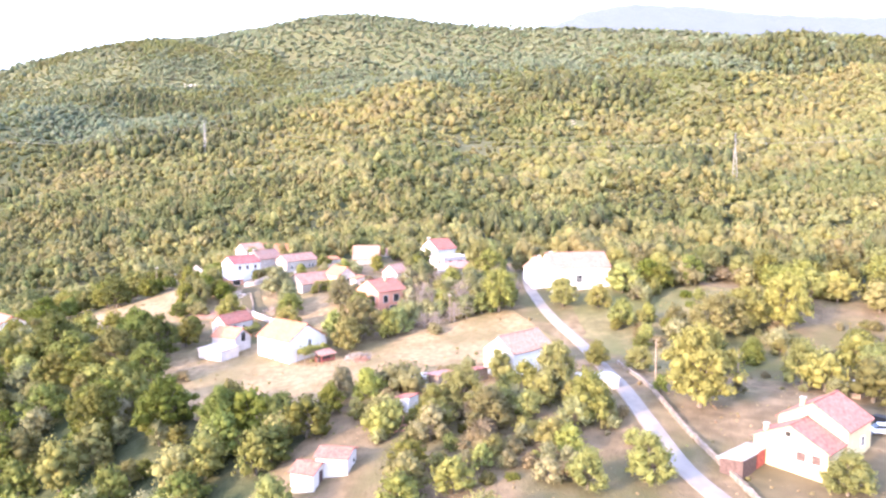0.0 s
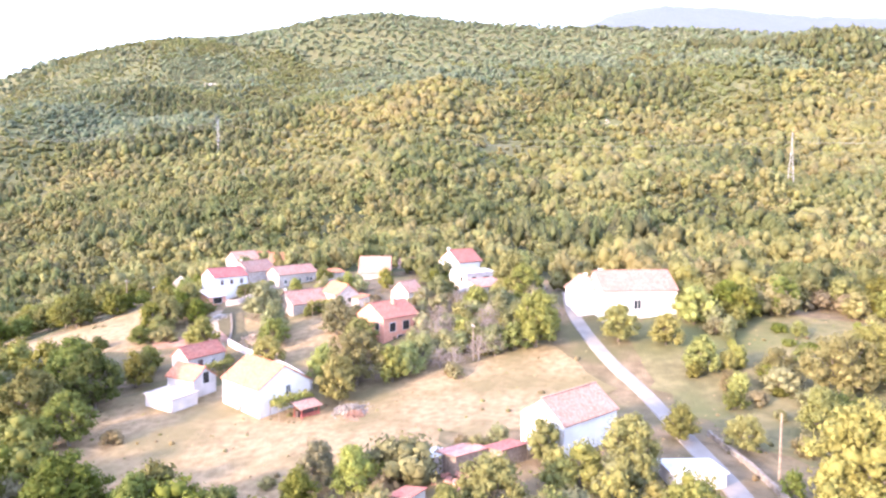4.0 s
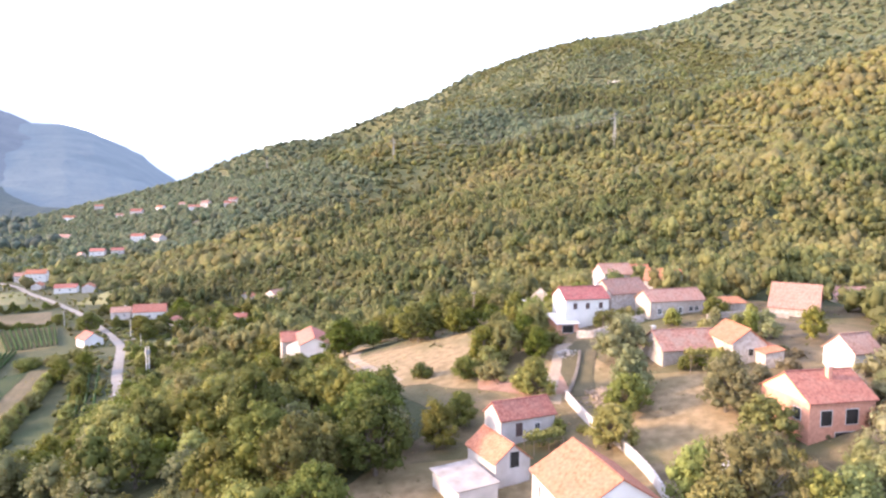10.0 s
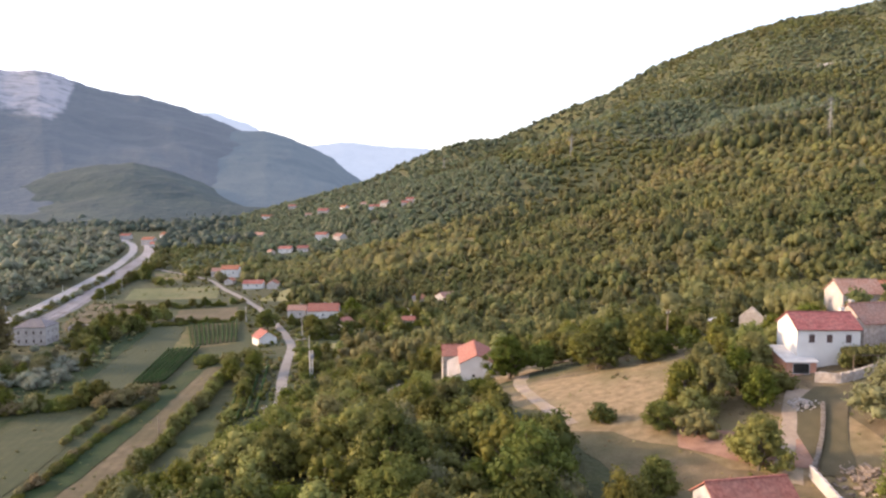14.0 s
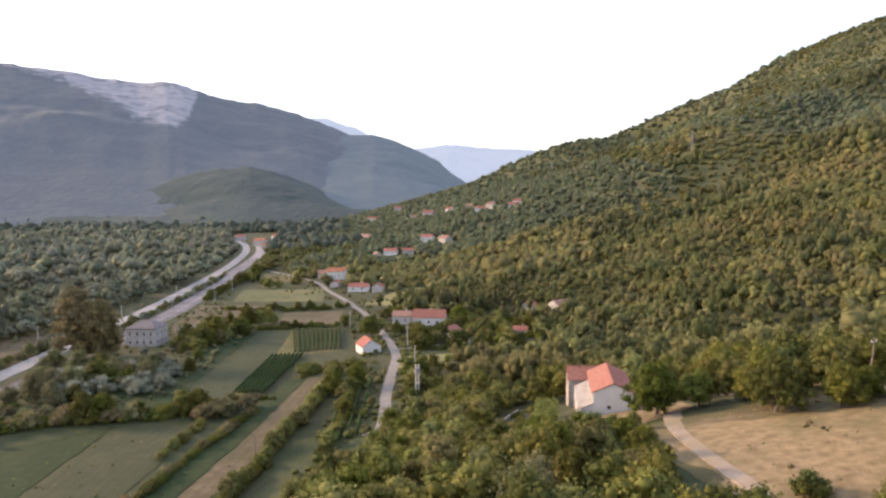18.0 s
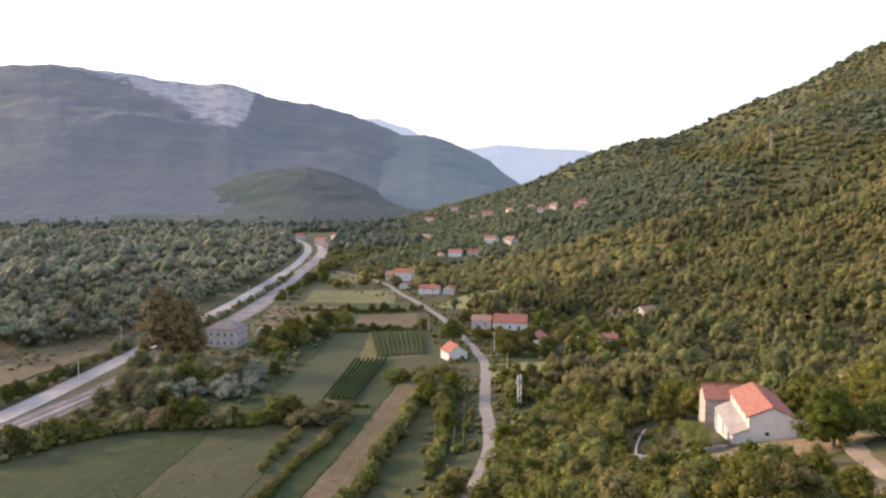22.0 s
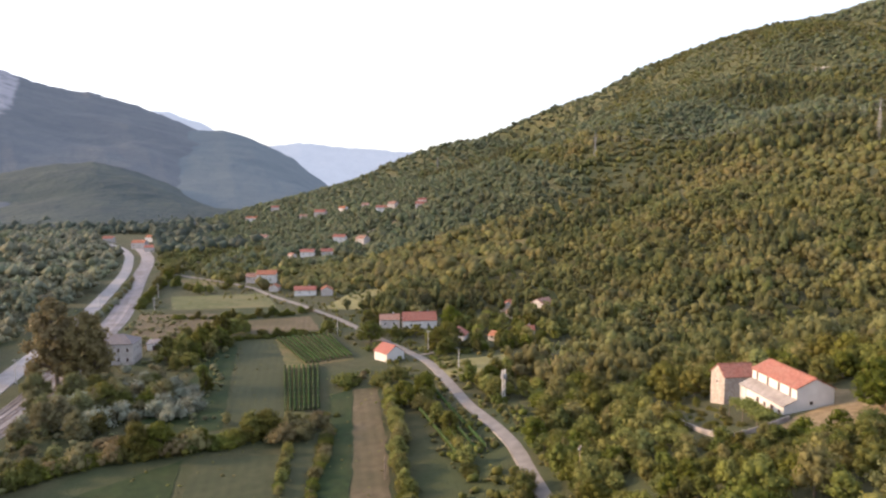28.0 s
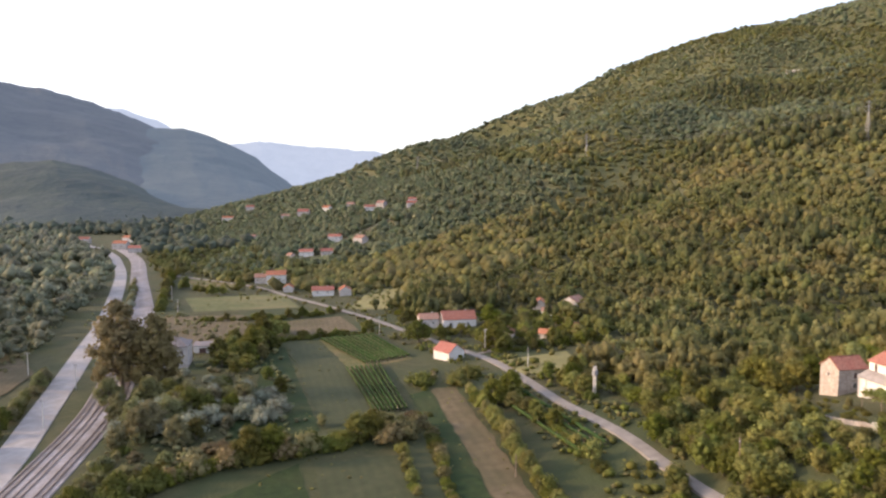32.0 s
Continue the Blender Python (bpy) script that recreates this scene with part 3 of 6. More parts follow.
def haze_glow_hill(name, dark, light, glow, amount, crag=None):
    """Far woods with a bluish glow added as haze; crag: the colour of bare rock, where the range has some."""
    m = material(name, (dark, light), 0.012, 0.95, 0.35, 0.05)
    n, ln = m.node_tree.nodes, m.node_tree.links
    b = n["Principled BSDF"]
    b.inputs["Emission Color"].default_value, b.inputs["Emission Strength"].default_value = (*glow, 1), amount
    if crag:
        where, geo, tex, mix, add, cut = (n.new("ShaderNode" + k) for k in ("Attribute", "NewGeometry", "TexNoise", "Mix", "Math", "MapRange"))
        where.attribute_name = "bare"
        stretch = n.new("ShaderNodeVectorMath")
        stretch.operation = 'MULTIPLY'
        stretch.inputs[1].default_value = (1.0, 1.0, 0.45)
        tex.inputs["Scale"].default_value, tex.inputs["Detail"].default_value = 0.017, 10
        tex.inputs["Roughness"].default_value = 0.68
        mix.data_type = 'RGBA'
        mix.inputs["B"].default_value = (*crag, 1)
        cut.inputs["From Min"].default_value, cut.inputs["From Max"].default_value, cut.inputs["To Max"].default_value = 1.62, 2.05, 0.8
        ln.new(geo.outputs["Position"], stretch.inputs[0])
        ln.new(stretch.outputs["Vector"], tex.inputs["Vector"])
        ln.new(where.outputs["Fac"], add.inputs[0])
        twice = n.new("ShaderNodeMath")
        twice.operation = 'MULTIPLY'
        twice.inputs[1].default_value = 2.0
        ln.new(tex.outputs["Fac"], twice.inputs[0])
        ln.new(twice.outputs[0], add.inputs[1])
        ln.new(add.outputs[0], cut.inputs["Value"])
        ln.new(cut.outputs["Result"], mix.inputs["Factor"])
        ln.new(b.inputs["Base Color"].links[0].from_socket, mix.inputs["A"])
        ln.new(mix.outputs["Result"], b.inputs["Base Color"])
    return m


# self-lit blue stands for the haze before each range
B_NEAR = haze_glow_hill("wooded_slope_haze_glow", (0.012, 0.016, 0.011), (0.030, 0.034, 0.022), (0.29, 0.365, 0.52), 0.165, crag=(0.27, 0.245, 0.245))
B_MID = haze_glow_hill("gorge_slope_haze_glow", (0.012, 0.020, 0.014), (0.030, 0.040, 0.028), (0.32, 0.43, 0.60), 0.160)
B_KNOLL = haze_glow_hill("knoll_haze_glow", (0.010, 0.018, 0.008), (0.028, 0.038, 0.017), (0.27, 0.36, 0.50), 0.080)
B_FAR = haze_glow_hill("far_ridge_haze_glow", (0.05, 0.06, 0.07), (0.08, 0.09, 0.10), (0.58, 0.67, 0.80), 0.44)
B_EAST = haze_glow_hill("summit_haze_glow", (0.010, 0.012, 0.014), (0.016, 0.018, 0.020), (0.66, 0.70, 0.78), 0.160)
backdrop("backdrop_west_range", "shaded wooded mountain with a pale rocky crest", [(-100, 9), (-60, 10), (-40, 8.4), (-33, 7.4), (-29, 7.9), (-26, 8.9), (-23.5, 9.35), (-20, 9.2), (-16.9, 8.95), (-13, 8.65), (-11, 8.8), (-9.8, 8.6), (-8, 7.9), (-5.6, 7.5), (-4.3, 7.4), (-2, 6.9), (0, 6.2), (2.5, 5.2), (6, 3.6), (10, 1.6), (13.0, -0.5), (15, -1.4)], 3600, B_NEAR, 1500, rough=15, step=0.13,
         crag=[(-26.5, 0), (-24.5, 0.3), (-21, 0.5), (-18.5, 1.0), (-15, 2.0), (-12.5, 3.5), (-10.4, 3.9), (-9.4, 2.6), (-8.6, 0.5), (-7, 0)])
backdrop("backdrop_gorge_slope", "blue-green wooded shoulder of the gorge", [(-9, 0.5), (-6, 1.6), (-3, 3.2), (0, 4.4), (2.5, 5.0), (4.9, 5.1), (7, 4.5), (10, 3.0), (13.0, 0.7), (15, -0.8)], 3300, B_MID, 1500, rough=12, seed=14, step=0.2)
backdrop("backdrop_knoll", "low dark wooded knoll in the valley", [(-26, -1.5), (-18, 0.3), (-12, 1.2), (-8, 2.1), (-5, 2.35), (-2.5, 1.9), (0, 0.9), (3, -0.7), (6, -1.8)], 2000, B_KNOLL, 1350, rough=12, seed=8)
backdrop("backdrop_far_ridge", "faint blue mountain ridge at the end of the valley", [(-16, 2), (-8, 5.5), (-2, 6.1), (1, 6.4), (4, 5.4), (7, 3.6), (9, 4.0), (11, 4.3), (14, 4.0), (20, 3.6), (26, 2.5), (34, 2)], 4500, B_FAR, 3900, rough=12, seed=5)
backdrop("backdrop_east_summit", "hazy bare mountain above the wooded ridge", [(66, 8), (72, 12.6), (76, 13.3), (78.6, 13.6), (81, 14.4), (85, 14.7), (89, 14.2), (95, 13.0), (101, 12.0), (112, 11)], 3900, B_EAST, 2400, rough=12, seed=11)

# ---- trees ----
def part(name, bm, mat, parent, label="", smooth_shade=False):
    """Links a bmesh as one mesh object under a thing or a part."""
    me = bpy.data.meshes.new(name)
    bm.to_mesh(me)
    bm.free()
    for m in mat if isinstance(mat, (list, tuple)) else [mat]:
        me.materials.append(m)
    if smooth_shade:
        me.polygons.foreach_set("use_smooth", [True] * len(me.polygons))
    ob = new(name, me)
    ob.parent = parent
    return tagged(ob, label)


def thing(name, label, category, m, group=""):
    ob = new(name)
    ob.empty_display_size = 0.3
    ob.matrix_world = m
    return tagged(ob, label, category, group)


def ico(sub):
    bm = bmesh.new()
    bmesh.ops.create_icosphere(bm, subdivisions=sub, radius=1)
    v = np.array([q.co[:] for q in bm.verts])
    f = np.array([[q.index for q in g.verts] for g in bm.faces])
    bm.free()
    return v, f


ICO1 = ico(1)
OCT = (np.array([(1, 0, 0), (-1, 0, 0), (0, 1, 0), (0, -1, 0), (0, 0, 1), (0, 0, -1)], float),
       np.array([(0, 2, 4), (2, 1, 4), (1, 3, 4), (3, 0, 4), (2, 0, 5), (1, 2, 5), (3, 1, 5), (0, 3, 5)]))


def sprays(rng, centres, radii, per, size, squash=0.9, low=-0.55, near=0.6, far=1.25, tilt=0.5):
    """Leaf sprays: small slanted triangles over the outside of round clumps."""
    V = []
    for c, r in zip(centres, radii):
        w = rng.normal(0, 1, (per, 3))
        w /= np.linalg.norm(w, axis=1)[:, None]
        w[:, 2] = np.where(w[:, 2] < low, -w[:, 2], w[:, 2])
        p = w * r * rng.uniform(near, far, (per, 1)) * [1, 1, squash] + c
        nrm = w + rng.normal(0, tilt, (per, 3))
        nrm /= np.linalg.norm(nrm, axis=1)[:, None]
        t = np.cross(nrm, rng.normal(0, 1, (per, 3)))
        t /= np.linalg.norm(t, axis=1)[:, None]
        b = np.cross(nrm, t)
        s = size * rng.uniform(0.6, 1.25, (per, 1))
        V.append(np.stack([p - t * s * 0.55 - b * s * 0.4, p + t * s * 0.55 - b * s * 0.35, p + b * s * 0.75 - nrm * s * 0.15], 1).reshape(-1, 3))
    V = np.concatenate(V)
    return V, np.arange(len(V)).reshape(-1, 3)


def lumps_template(rng, count, squash=0.85, per=0):
    """A small crown of a few uneven lumps with leaf sprays round them, about 1 across in radius."""
    V, F, at = [], [], 0
    C, R = [], []
    for k in range(count):
        v, f = OCT if count == 3 else ICO1
        r = 1.0 if count == 1 else rng.uniform(0.75, 1.25) * (0.68 if count == 3 else 1.06 / math.sqrt(count))
        v = v * r * rng.uniform(0.62, 1.18, (len(v), 1)) * (1.0 if count == 3 else 0.80)
        a, d = rng.uniform(0, 6.283), (0 if count == 1 else rng.uniform(0.15, 0.7))
        up = 0 if count == 1 else rng.uniform(-0.35, 0.75) * (1.1 - d)
        c = np.array([d * math.cos(a), d * math.sin(a), up])
        V.append((v + c) * [1, 1, squash])
        C.append(c * [1, 1, squash])
        R.append(r)
        F.append(f + at)
        at += len(v)
    if per:
        v, f = sprays(rng, C, R, per, 0.30 if count == 1 else 0.26 if count == 3 else 0.21, squash, tilt=0.4)
        V.append(v)
        F.append(f + at)
    return np.concatenate(V), np.concatenate(F)


def big_mesh(name, verts, tris, mat):
    me = bpy.data.meshes.new(name)
    me.vertices.add(len(verts))
    me.vertices.foreach_set("co", verts.astype(np.float32).ravel())
    me.loops.add(tris.size)
    me.loops.foreach_set("vertex_index", tris.astype(np.int32).ravel())
    me.polygons.add(len(tris))
    me.polygons.foreach_set("loop_start", np.arange(0, tris.size, 3, dtype=np.int32))
    me.polygons.foreach_set("use_smooth", np.ones(len(tris), bool))
    me.materials.append(mat)
    me.update(calc_edges=True)
    return me


def toned(me, tones):
    """Gives every face the tone of the tree that it belongs to."""
    me.attributes.new("tone", 'FLOAT', 'FACE').data.foreach_set("value", np.asarray(tones, np.float32))


def scatter(name, label, xs, ys, radius, count, mat, seed, tall=1.0, category="woodland", sink=0.1, per=0, up=0.75):
    """Many far crowns as one piece of woodland."""
    rng = np.random.default_rng(seed)
    forms = [lumps_template(rng, count, per=per) for _ in range(14)]
    pick = rng.integers(0, len(forms), len(xs))
    zs = terrain(xs, ys)
    V, F, T, at = [], [], [], 0
    for k, (fv, ff) in enumerate(forms):
        sel = np.where(pick == k)[0]
        if not len(sel):
            continue
        a = rng.uniform(0, 6.283, len(sel))
        r = radius[sel] * rng.uniform(0.75, 1.25, len(sel))
        h = r * rng.uniform(0.85, 1.45, len(sel)) * tall
        c, s = np.cos(a)[:, None], np.sin(a)[:, None]
        x, y, z = fv[:, 0], fv[:, 1], fv[:, 2]
        P = np.stack([(c * x - s * y) * r[:, None] + xs[sel][:, None], (s * x + c * y) * r[:, None] + ys[sel][:, None],
                      (z + up) * h[:, None] + zs[sel][:, None] - sink], -1)
        V.append(P.reshape(-1, 3))
        F.append((ff[None] + (np.arange(len(sel)) * len(fv))[:, None, None] + at).reshape(-1, 3))
        T.append(np.repeat(rng.random(len(sel)), len(ff)))
        at += len(sel) * len(fv)
    ob = new(name, big_mesh(name, np.concatenate(V), np.concatenate(F), mat))
    toned(ob.data, np.concatenate(T))
    return tagged(ob, label, category, kind="stuff")


def near_line(xs, ys):
    bad = np.zeros(len(xs), bool)
    for line, w in LINES:
        for a, b in zip(line[:-1], line[1:]):
            d = b - a
            t = np.clip(((xs - a[0]) * d[0] + (ys - a[1]) * d[1]) / (d @ d), 0, 1)
            bad |= np.hypot(xs - a[0] - t * d[0], ys - a[1] - t * d[1]) < w
    return bad


def free_of(xs, ys):
    """Places clear of fields, roads and houses."""
    ok = ~near_line(xs, ys)
    for poly in FIELDS:
        ok &= ~inside(poly, xs, ys)
    for hx, hy, hr in CLEAR:
        ok &= np.hypot(xs - hx, ys - hy) > hr
    return ok


def jitter(x0, x1, y0, y1, step, seed):
    rng = np.random.default_rng(seed)
    X, Y = np.meshgrid(np.arange(x0, x1, step), np.arange(y0, y1, step))
    X = X.ravel() + rng.uniform(-0.5, 0.5, X.size) * step
    Y = Y.ravel() + rng.uniform(-0.5, 0.5, Y.size) * step
    return X, Y

# ---- houses ----
CLEAR = []


def box(bm, x0, x1, y0, y1, z0, z1):
    v = [bm.verts.new(p) for p in ((x0, y0, z0), (x1, y0, z0), (x1, y1, z0), (x0, y1, z0), (x0, y0, z1), (x1, y0, z1), (x1, y1, z1), (x0, y1, z1))]
    return [bm.faces.new([v[i] for i in f]) for f in ((3, 2, 1, 0), (4, 5, 6, 7), (0, 1, 5, 4), (1, 2, 6, 5), (2, 3, 7, 6), (3, 0, 4, 7))]


def prism(bm, pts, d):
    """A solid from a polygon pushed along d."""
    a = [bm.verts.new(p) for p in pts]
    b = [bm.verts.new(Vector(p) + Vector(d)) for p in pts]
    bm.faces.new(a[::-1])
    bm.faces.new(b)
    for i in range(len(a)):
        j = (i + 1) % len(a)
        bm.faces.new((a[i], a[j], b[j], b[i]))
    bmesh.ops.recalc_face_normals(bm, faces=bm.faces)


def opening(parent, side, L, W, u, v, w, h, kind="window"):
    """A window, shuttered window or door on one side of a house: a frame standing proud of the wall, the pane set back in it."""
    n, c, length = {'a': ((1, 0), (L / 2, 0), W), 'b': ((-1, 0), (-L / 2, 0), W), 'l': ((0, 1), (0, W / 2), L), 'r': ((0, -1), (0, -W / 2), L)}[side]
    tx, ty = -n[1], n[0]
    m = Matrix(((tx, n[0], 0, c[0] + tx * u), (ty, n[1], 0, c[1] + ty * u), (0, 0, 1, v), (0, 0, 0, 1)))
    bm = bmesh.new()
    f = 0.09
    for x0, x1, z0, z1 in ((-w / 2 - f, -w / 2, -f, h + f), (w / 2, w / 2 + f, -f, h + f), (-w / 2, w / 2, h, h + f), (-w / 2, w / 2, -f, 0)):
        box(bm, x0, x1, 0.004, 0.07, z0, z1)
    if kind == "window" and w > 0.7:
        box(bm, -0.03, 0.03, 0.02, 0.05, 0, h)
    bmesh.ops.transform(bm, matrix=m, verts=bm.verts)
    frame_part = part("door" if kind == "door" else "window", bm, {"door": M_SHUTTER, "hole": M_CONCRETE}.get(kind, M_FRAME), parent)
    bm = bmesh.new()
    box(bm, -w / 2, w / 2, 0.003, 0.025, 0, h)
    bmesh.ops.transform(bm, matrix=m, verts=bm.verts)
    # a hole is a dark panel on the closed wall, its shade painted
    part("door_leaf" if kind == "door" else "pane", bm, {"window": M_GLASS, "door": M_SHUTTER, "shutter": M_SHUTTER, "hole": M_DARK}[kind], frame_part)
    if kind == "window":
        bm = bmesh.new()
        box(bm, -w / 2 - 0.15, w / 2 + 0.15, 0.004, 0.14, -f - 0.07, -f)
        bmesh.ops.transform(bm, matrix=m, verts=bm.verts)
        part("sill", bm, M_CONCRETE, frame_part)


def house(name, label, cx, cy, z0, yaw, L, W, he, hr, wall, roof, openings=(), chimneys=(), over=0.35, hip=0.0, base=2.5, gable=None, group=""):
    """A gabled or hipped house. Ridge along its own x; z0: height of its floor; openings: (side, along, up, width, height, kind)."""
    ob = thing(name, label, "house" if "house" in name or "building" in name else "shed", pose(cx, cy, z0, 0, 0, yaw), group)
    CLEAR.append((cx, cy, 0.55 * math.hypot(L, W) + 0.8))
    bm = bmesh.new()
    if hip:
        box(bm, -L / 2, L / 2, -W / 2, W / 2, -base, he)
    else:
        prism(bm, [(-L / 2, -W / 2, -base), (-L / 2, W / 2, -base), (-L / 2, W / 2, he), (-L / 2, 0, he + hr), (-L / 2, -W / 2, he)], (L, 0, 0))
    part("wall", bm, wall, ob)
    if gable:
        for s in (-1, 1):
            bm = bmesh.new()
            x = s * (L / 2 + 0.004)
            prism(bm, [(x, W / 2, he), (x, 0, he + hr), (x, -W / 2, he)], (s * 0.03, 0, 0))
            part("gable", bm, gable, ob)
    th, slope = 0.16, hr / (W / 2)
    ex, ey = L / 2 + over * 0.7, W / 2 + over
    drop = over * slope
    for s in (-1, 1):
        bm = bmesh.new()
        top = he + hr + 0.05
        if hip:
            hx = hip
            pts = [(-ex, s * ey, he - drop + 0.05), (ex, s * ey, he - drop + 0.05), (L / 2 - hx, 0, top), (-L / 2 + hx, 0, top)]
        else:
            pts = [(-ex, s * ey, he - drop + 0.05), (ex, s * ey, he - drop + 0.05), (ex, 0, top), (-ex, 0, top)]
        # local frame of the slope, so that the tile courses run down it
        prism(bm, pts, (0, 0, th))
        part("roof_slope", bm, roof, ob)
    if hip:
        for s in (-1, 1):
            bm = bmesh.new()
            prism(bm, [(s * ex, -ey, he - drop + 0.05), (s * ex, ey, he - drop + 0.05), (s * (L / 2 - hip), 0, he + hr + 0.05)], (0, 0, th))
            part("roof_slope", bm, roof, ob)
    bm = bmesh.new()
    rx = (L / 2 - hip) if hip else ex
    k = max(3, int(2 * rx / 0.4))
    for i in range(k):
        x0 = -rx + 2 * rx * i / k
        box(bm, x0 + 0.01, x0 + 2 * rx / k, -0.13, 0.13, he + hr + 0.1, he + hr + 0.29 + 0.02 * (i % 2))
    part("ridge_tiles", bm, roof, ob)
    for x, y, w, h in chimneys:
        zb = he + hr * (1 - abs(y) / (W / 2))
        bm = bmesh.new()
        box(bm, x - w / 2, x + w / 2, y - w / 2, y + w / 2, zb - 0.4, zb + h)
        ch = part("chimney", bm, wall, ob)
        bm = bmesh.new()
        box(bm, x - w / 2 - 0.08, x + w / 2 + 0.08, y - w / 2 - 0.08, y + w / 2 + 0.08, zb + h, zb + h + 0.12)
        part("chimney_cap", bm, M_CONCRETE, ch)
    for side, u, v, w, h, kind in openings:
        opening(ob, side, L, W, u, v, w, h, kind)
    return ob

# ---- poles, pylons, railway ----
def rod(bm, p, q, r0, r1, n=6):
    """A tapered round bar from p to q."""
    p, q = Vector(p), Vector(q)
    m = (q - p).to_track_quat('Z', 'Y').to_matrix()
    a, b = [[bm.verts.new(c + m @ Vector((r * math.cos(6.283 * i / n), r * math.sin(6.283 * i / n), 0))) for i in range(n)] for c, r in ((p, r0), (q, r1))]
    for i in range(n):
        bm.faces.new((a[i], a[(i + 1) % n], b[(i + 1) % n], b[i]))
    bm.faces.new(a[::-1])
    bm.faces.new(b)


def utility_pole(x, y, h, label, mat, yaw=0, lean=0, arm=True, group="utility poles"):
    ob = thing("utility_pole", label, "pole", pose(x, y, ground_z(x, y) - 0.1, lean, 0, yaw), group)
    bm = bmesh.new()
    rod(bm, (0, 0, -0.3), (0, 0, h), 0.17, 0.11, 8)
    part("pole", bm, mat, ob)
    if arm:
        bm = bmesh.new()
        box(bm, -0.8, 0.8, -0.06, 0.06, h - 0.7, h - 0.56)
        beam = part("crossarm", bm, M_METAL, ob)
        for u in (-0.7, 0, 0.7):
            bm = bmesh.new()
            rod(bm, (u, 0, h - 0.56), (u, 0, h - 0.3), 0.07, 0.05)
            part("insulator", bm, M_WHITE, beam)
    return ob


utility_pole(174, 171, 8.5, "leaning weathered wooden utility pole on the dry slope", M_WOOD, 20, 3)
utility_pole(157.5, 61, 7.5, "slim grey wooden pole among bare trees", M_WOOD, 40)
utility_pole(121.6, 9.2, 8.0, "thin pale wooden pole beside the stone wall", M_WOOD, 30, 0, False)
utility_pole(127, -4, 6.5, "thin pale pole in the meadow", M_WOOD, 30, 0, False)
utility_pole(126.5, 349, 9.0, "tall concrete utility pole beside the roadside house", M_CONCRETE, 10)
utility_pole(125, 318, 6.5, "pale concrete pole beside the lane", M_CONCRETE, 10, 0, False)
utility_pole(76, 250, 5.5, "thin wooden pole in the hedge", M_WOOD, 0, 0, False)
utility_pole(100, 212, 8.5, "wooden utility pole below the lane", M_WOOD, 35)
utility_pole(107, 408, 8.0, "grey utility pole beyond the vineyard", M_CONCRETE, 10)
for x, y in ((-11, 373), (-26, 399), (-18, 334), (-6, 452), (6, 530), (33, 500), (36, 560), (28, 731), (-33, 300)):
    utility_pole(x, y, 8.5, "grey concrete line pole beside the railway", M_CONCRETE, 15, group="railway line poles")


def transformer_post(x, y, h):
    """An old four-legged concrete mast with a broad foot and cross ties."""
    ob = thing("concrete_mast", "pale concrete transformer mast beside the lane", "mast", pose(x, y, ground_z(x, y), 0, 0, 15))
    for u in (-0.45, 0.45):
        bm = bmesh.new()
        box(bm, u - 0.13, u + 0.13, -0.18, 0.18, -0.3, h)
        part("leg", bm, M_CONCRETE, ob)
    for k in range(4):
        bm = bmesh.new()
        box(bm, -0.32, 0.32, -0.12, 0.12, 1.4 + 1.7 * k, 1.7 + 1.7 * k)
        part("tie", bm, M_CONCRETE, ob)
    bm = bmesh.new()
    box(bm, -0.7, 0.7, -0.5, 0.5, h - 2.6, h - 1.2)
    part("transformer", bm, M_METAL, ob)
    bm = bmesh.new()
    box(bm, -0.9, 0.9, -0.5, 0.5, -0.3, 0.5)
    part("footing", bm, M_CONCRETE, ob)


transformer_post(119.8, 277, 9.0)


def pylon(x, y, h, yaw):
    """A lattice pylon: four legs, bracing, three crossarms."""
    ob = thing("pylon", "grey steel lattice power pylon on the wooded slope", "pylon", pose(x, y, ground_z(x, y), 0, 0, yaw), "power pylons")
    w0, w1 = 0.11 * h, 0.022 * h
    at = lambda sx, sy, f: (sx * (w0 + (w1 - w0) * min(f / 0.75, 1)) / 2, sy * (w0 + (w1 - w0) * min(f / 0.75, 1)) / 2, f * h)
    for sx in (-1, 1):
        for sy in (-1, 1):
            bm = bmesh.new()
            rod(bm, at(sx, sy, -0.02), at(sx, sy, 0.75), 0.16, 0.11, 4)
            rod(bm, at(sx, sy, 0.75), at(sx, sy, 1.0), 0.11, 0.08, 4)
            part("leg", bm, M_METAL, ob)
    for k in range(9):
        bm = bmesh.new()
        f0, f1 = k / 10, (k + 1) / 10
        for a, b in (((-1, -1), (1, -1)), ((1, -1), (1, 1)), ((1, 1), (-1, 1)), ((-1, 1), (-1, -1))):
            rod(bm, at(*a, f0), at(*b, f1), 0.06, 0.06, 4)
            rod(bm, at(*b, f0), at(*a, f1), 0.06, 0.06, 4)
        part("bracing", bm, M_METAL, ob)
    for f, w in ((0.72, 0.13), (0.83, 0.16), (0.93, 0.11)):
        bm = bmesh.new()
        rod(bm, (-w * h, 0, f * h), (w * h, 0, f * h), 0.10, 0.10, 4)
        for s in (-1, 1):
            rod(bm, (s * w * h, 0, f * h), (0, 0, (f + 0.05) * h), 0.07, 0.07, 4)
        part("crossarm", bm, M_METAL, ob)
    return ob


PYLONS = [(600, -260, 32), (490, -10, 31), (540, 462, 33), (451, 696, 25), (470, 1150, 26)]
for x, y, h in PYLONS:
    pylon(x, y, h, 0)


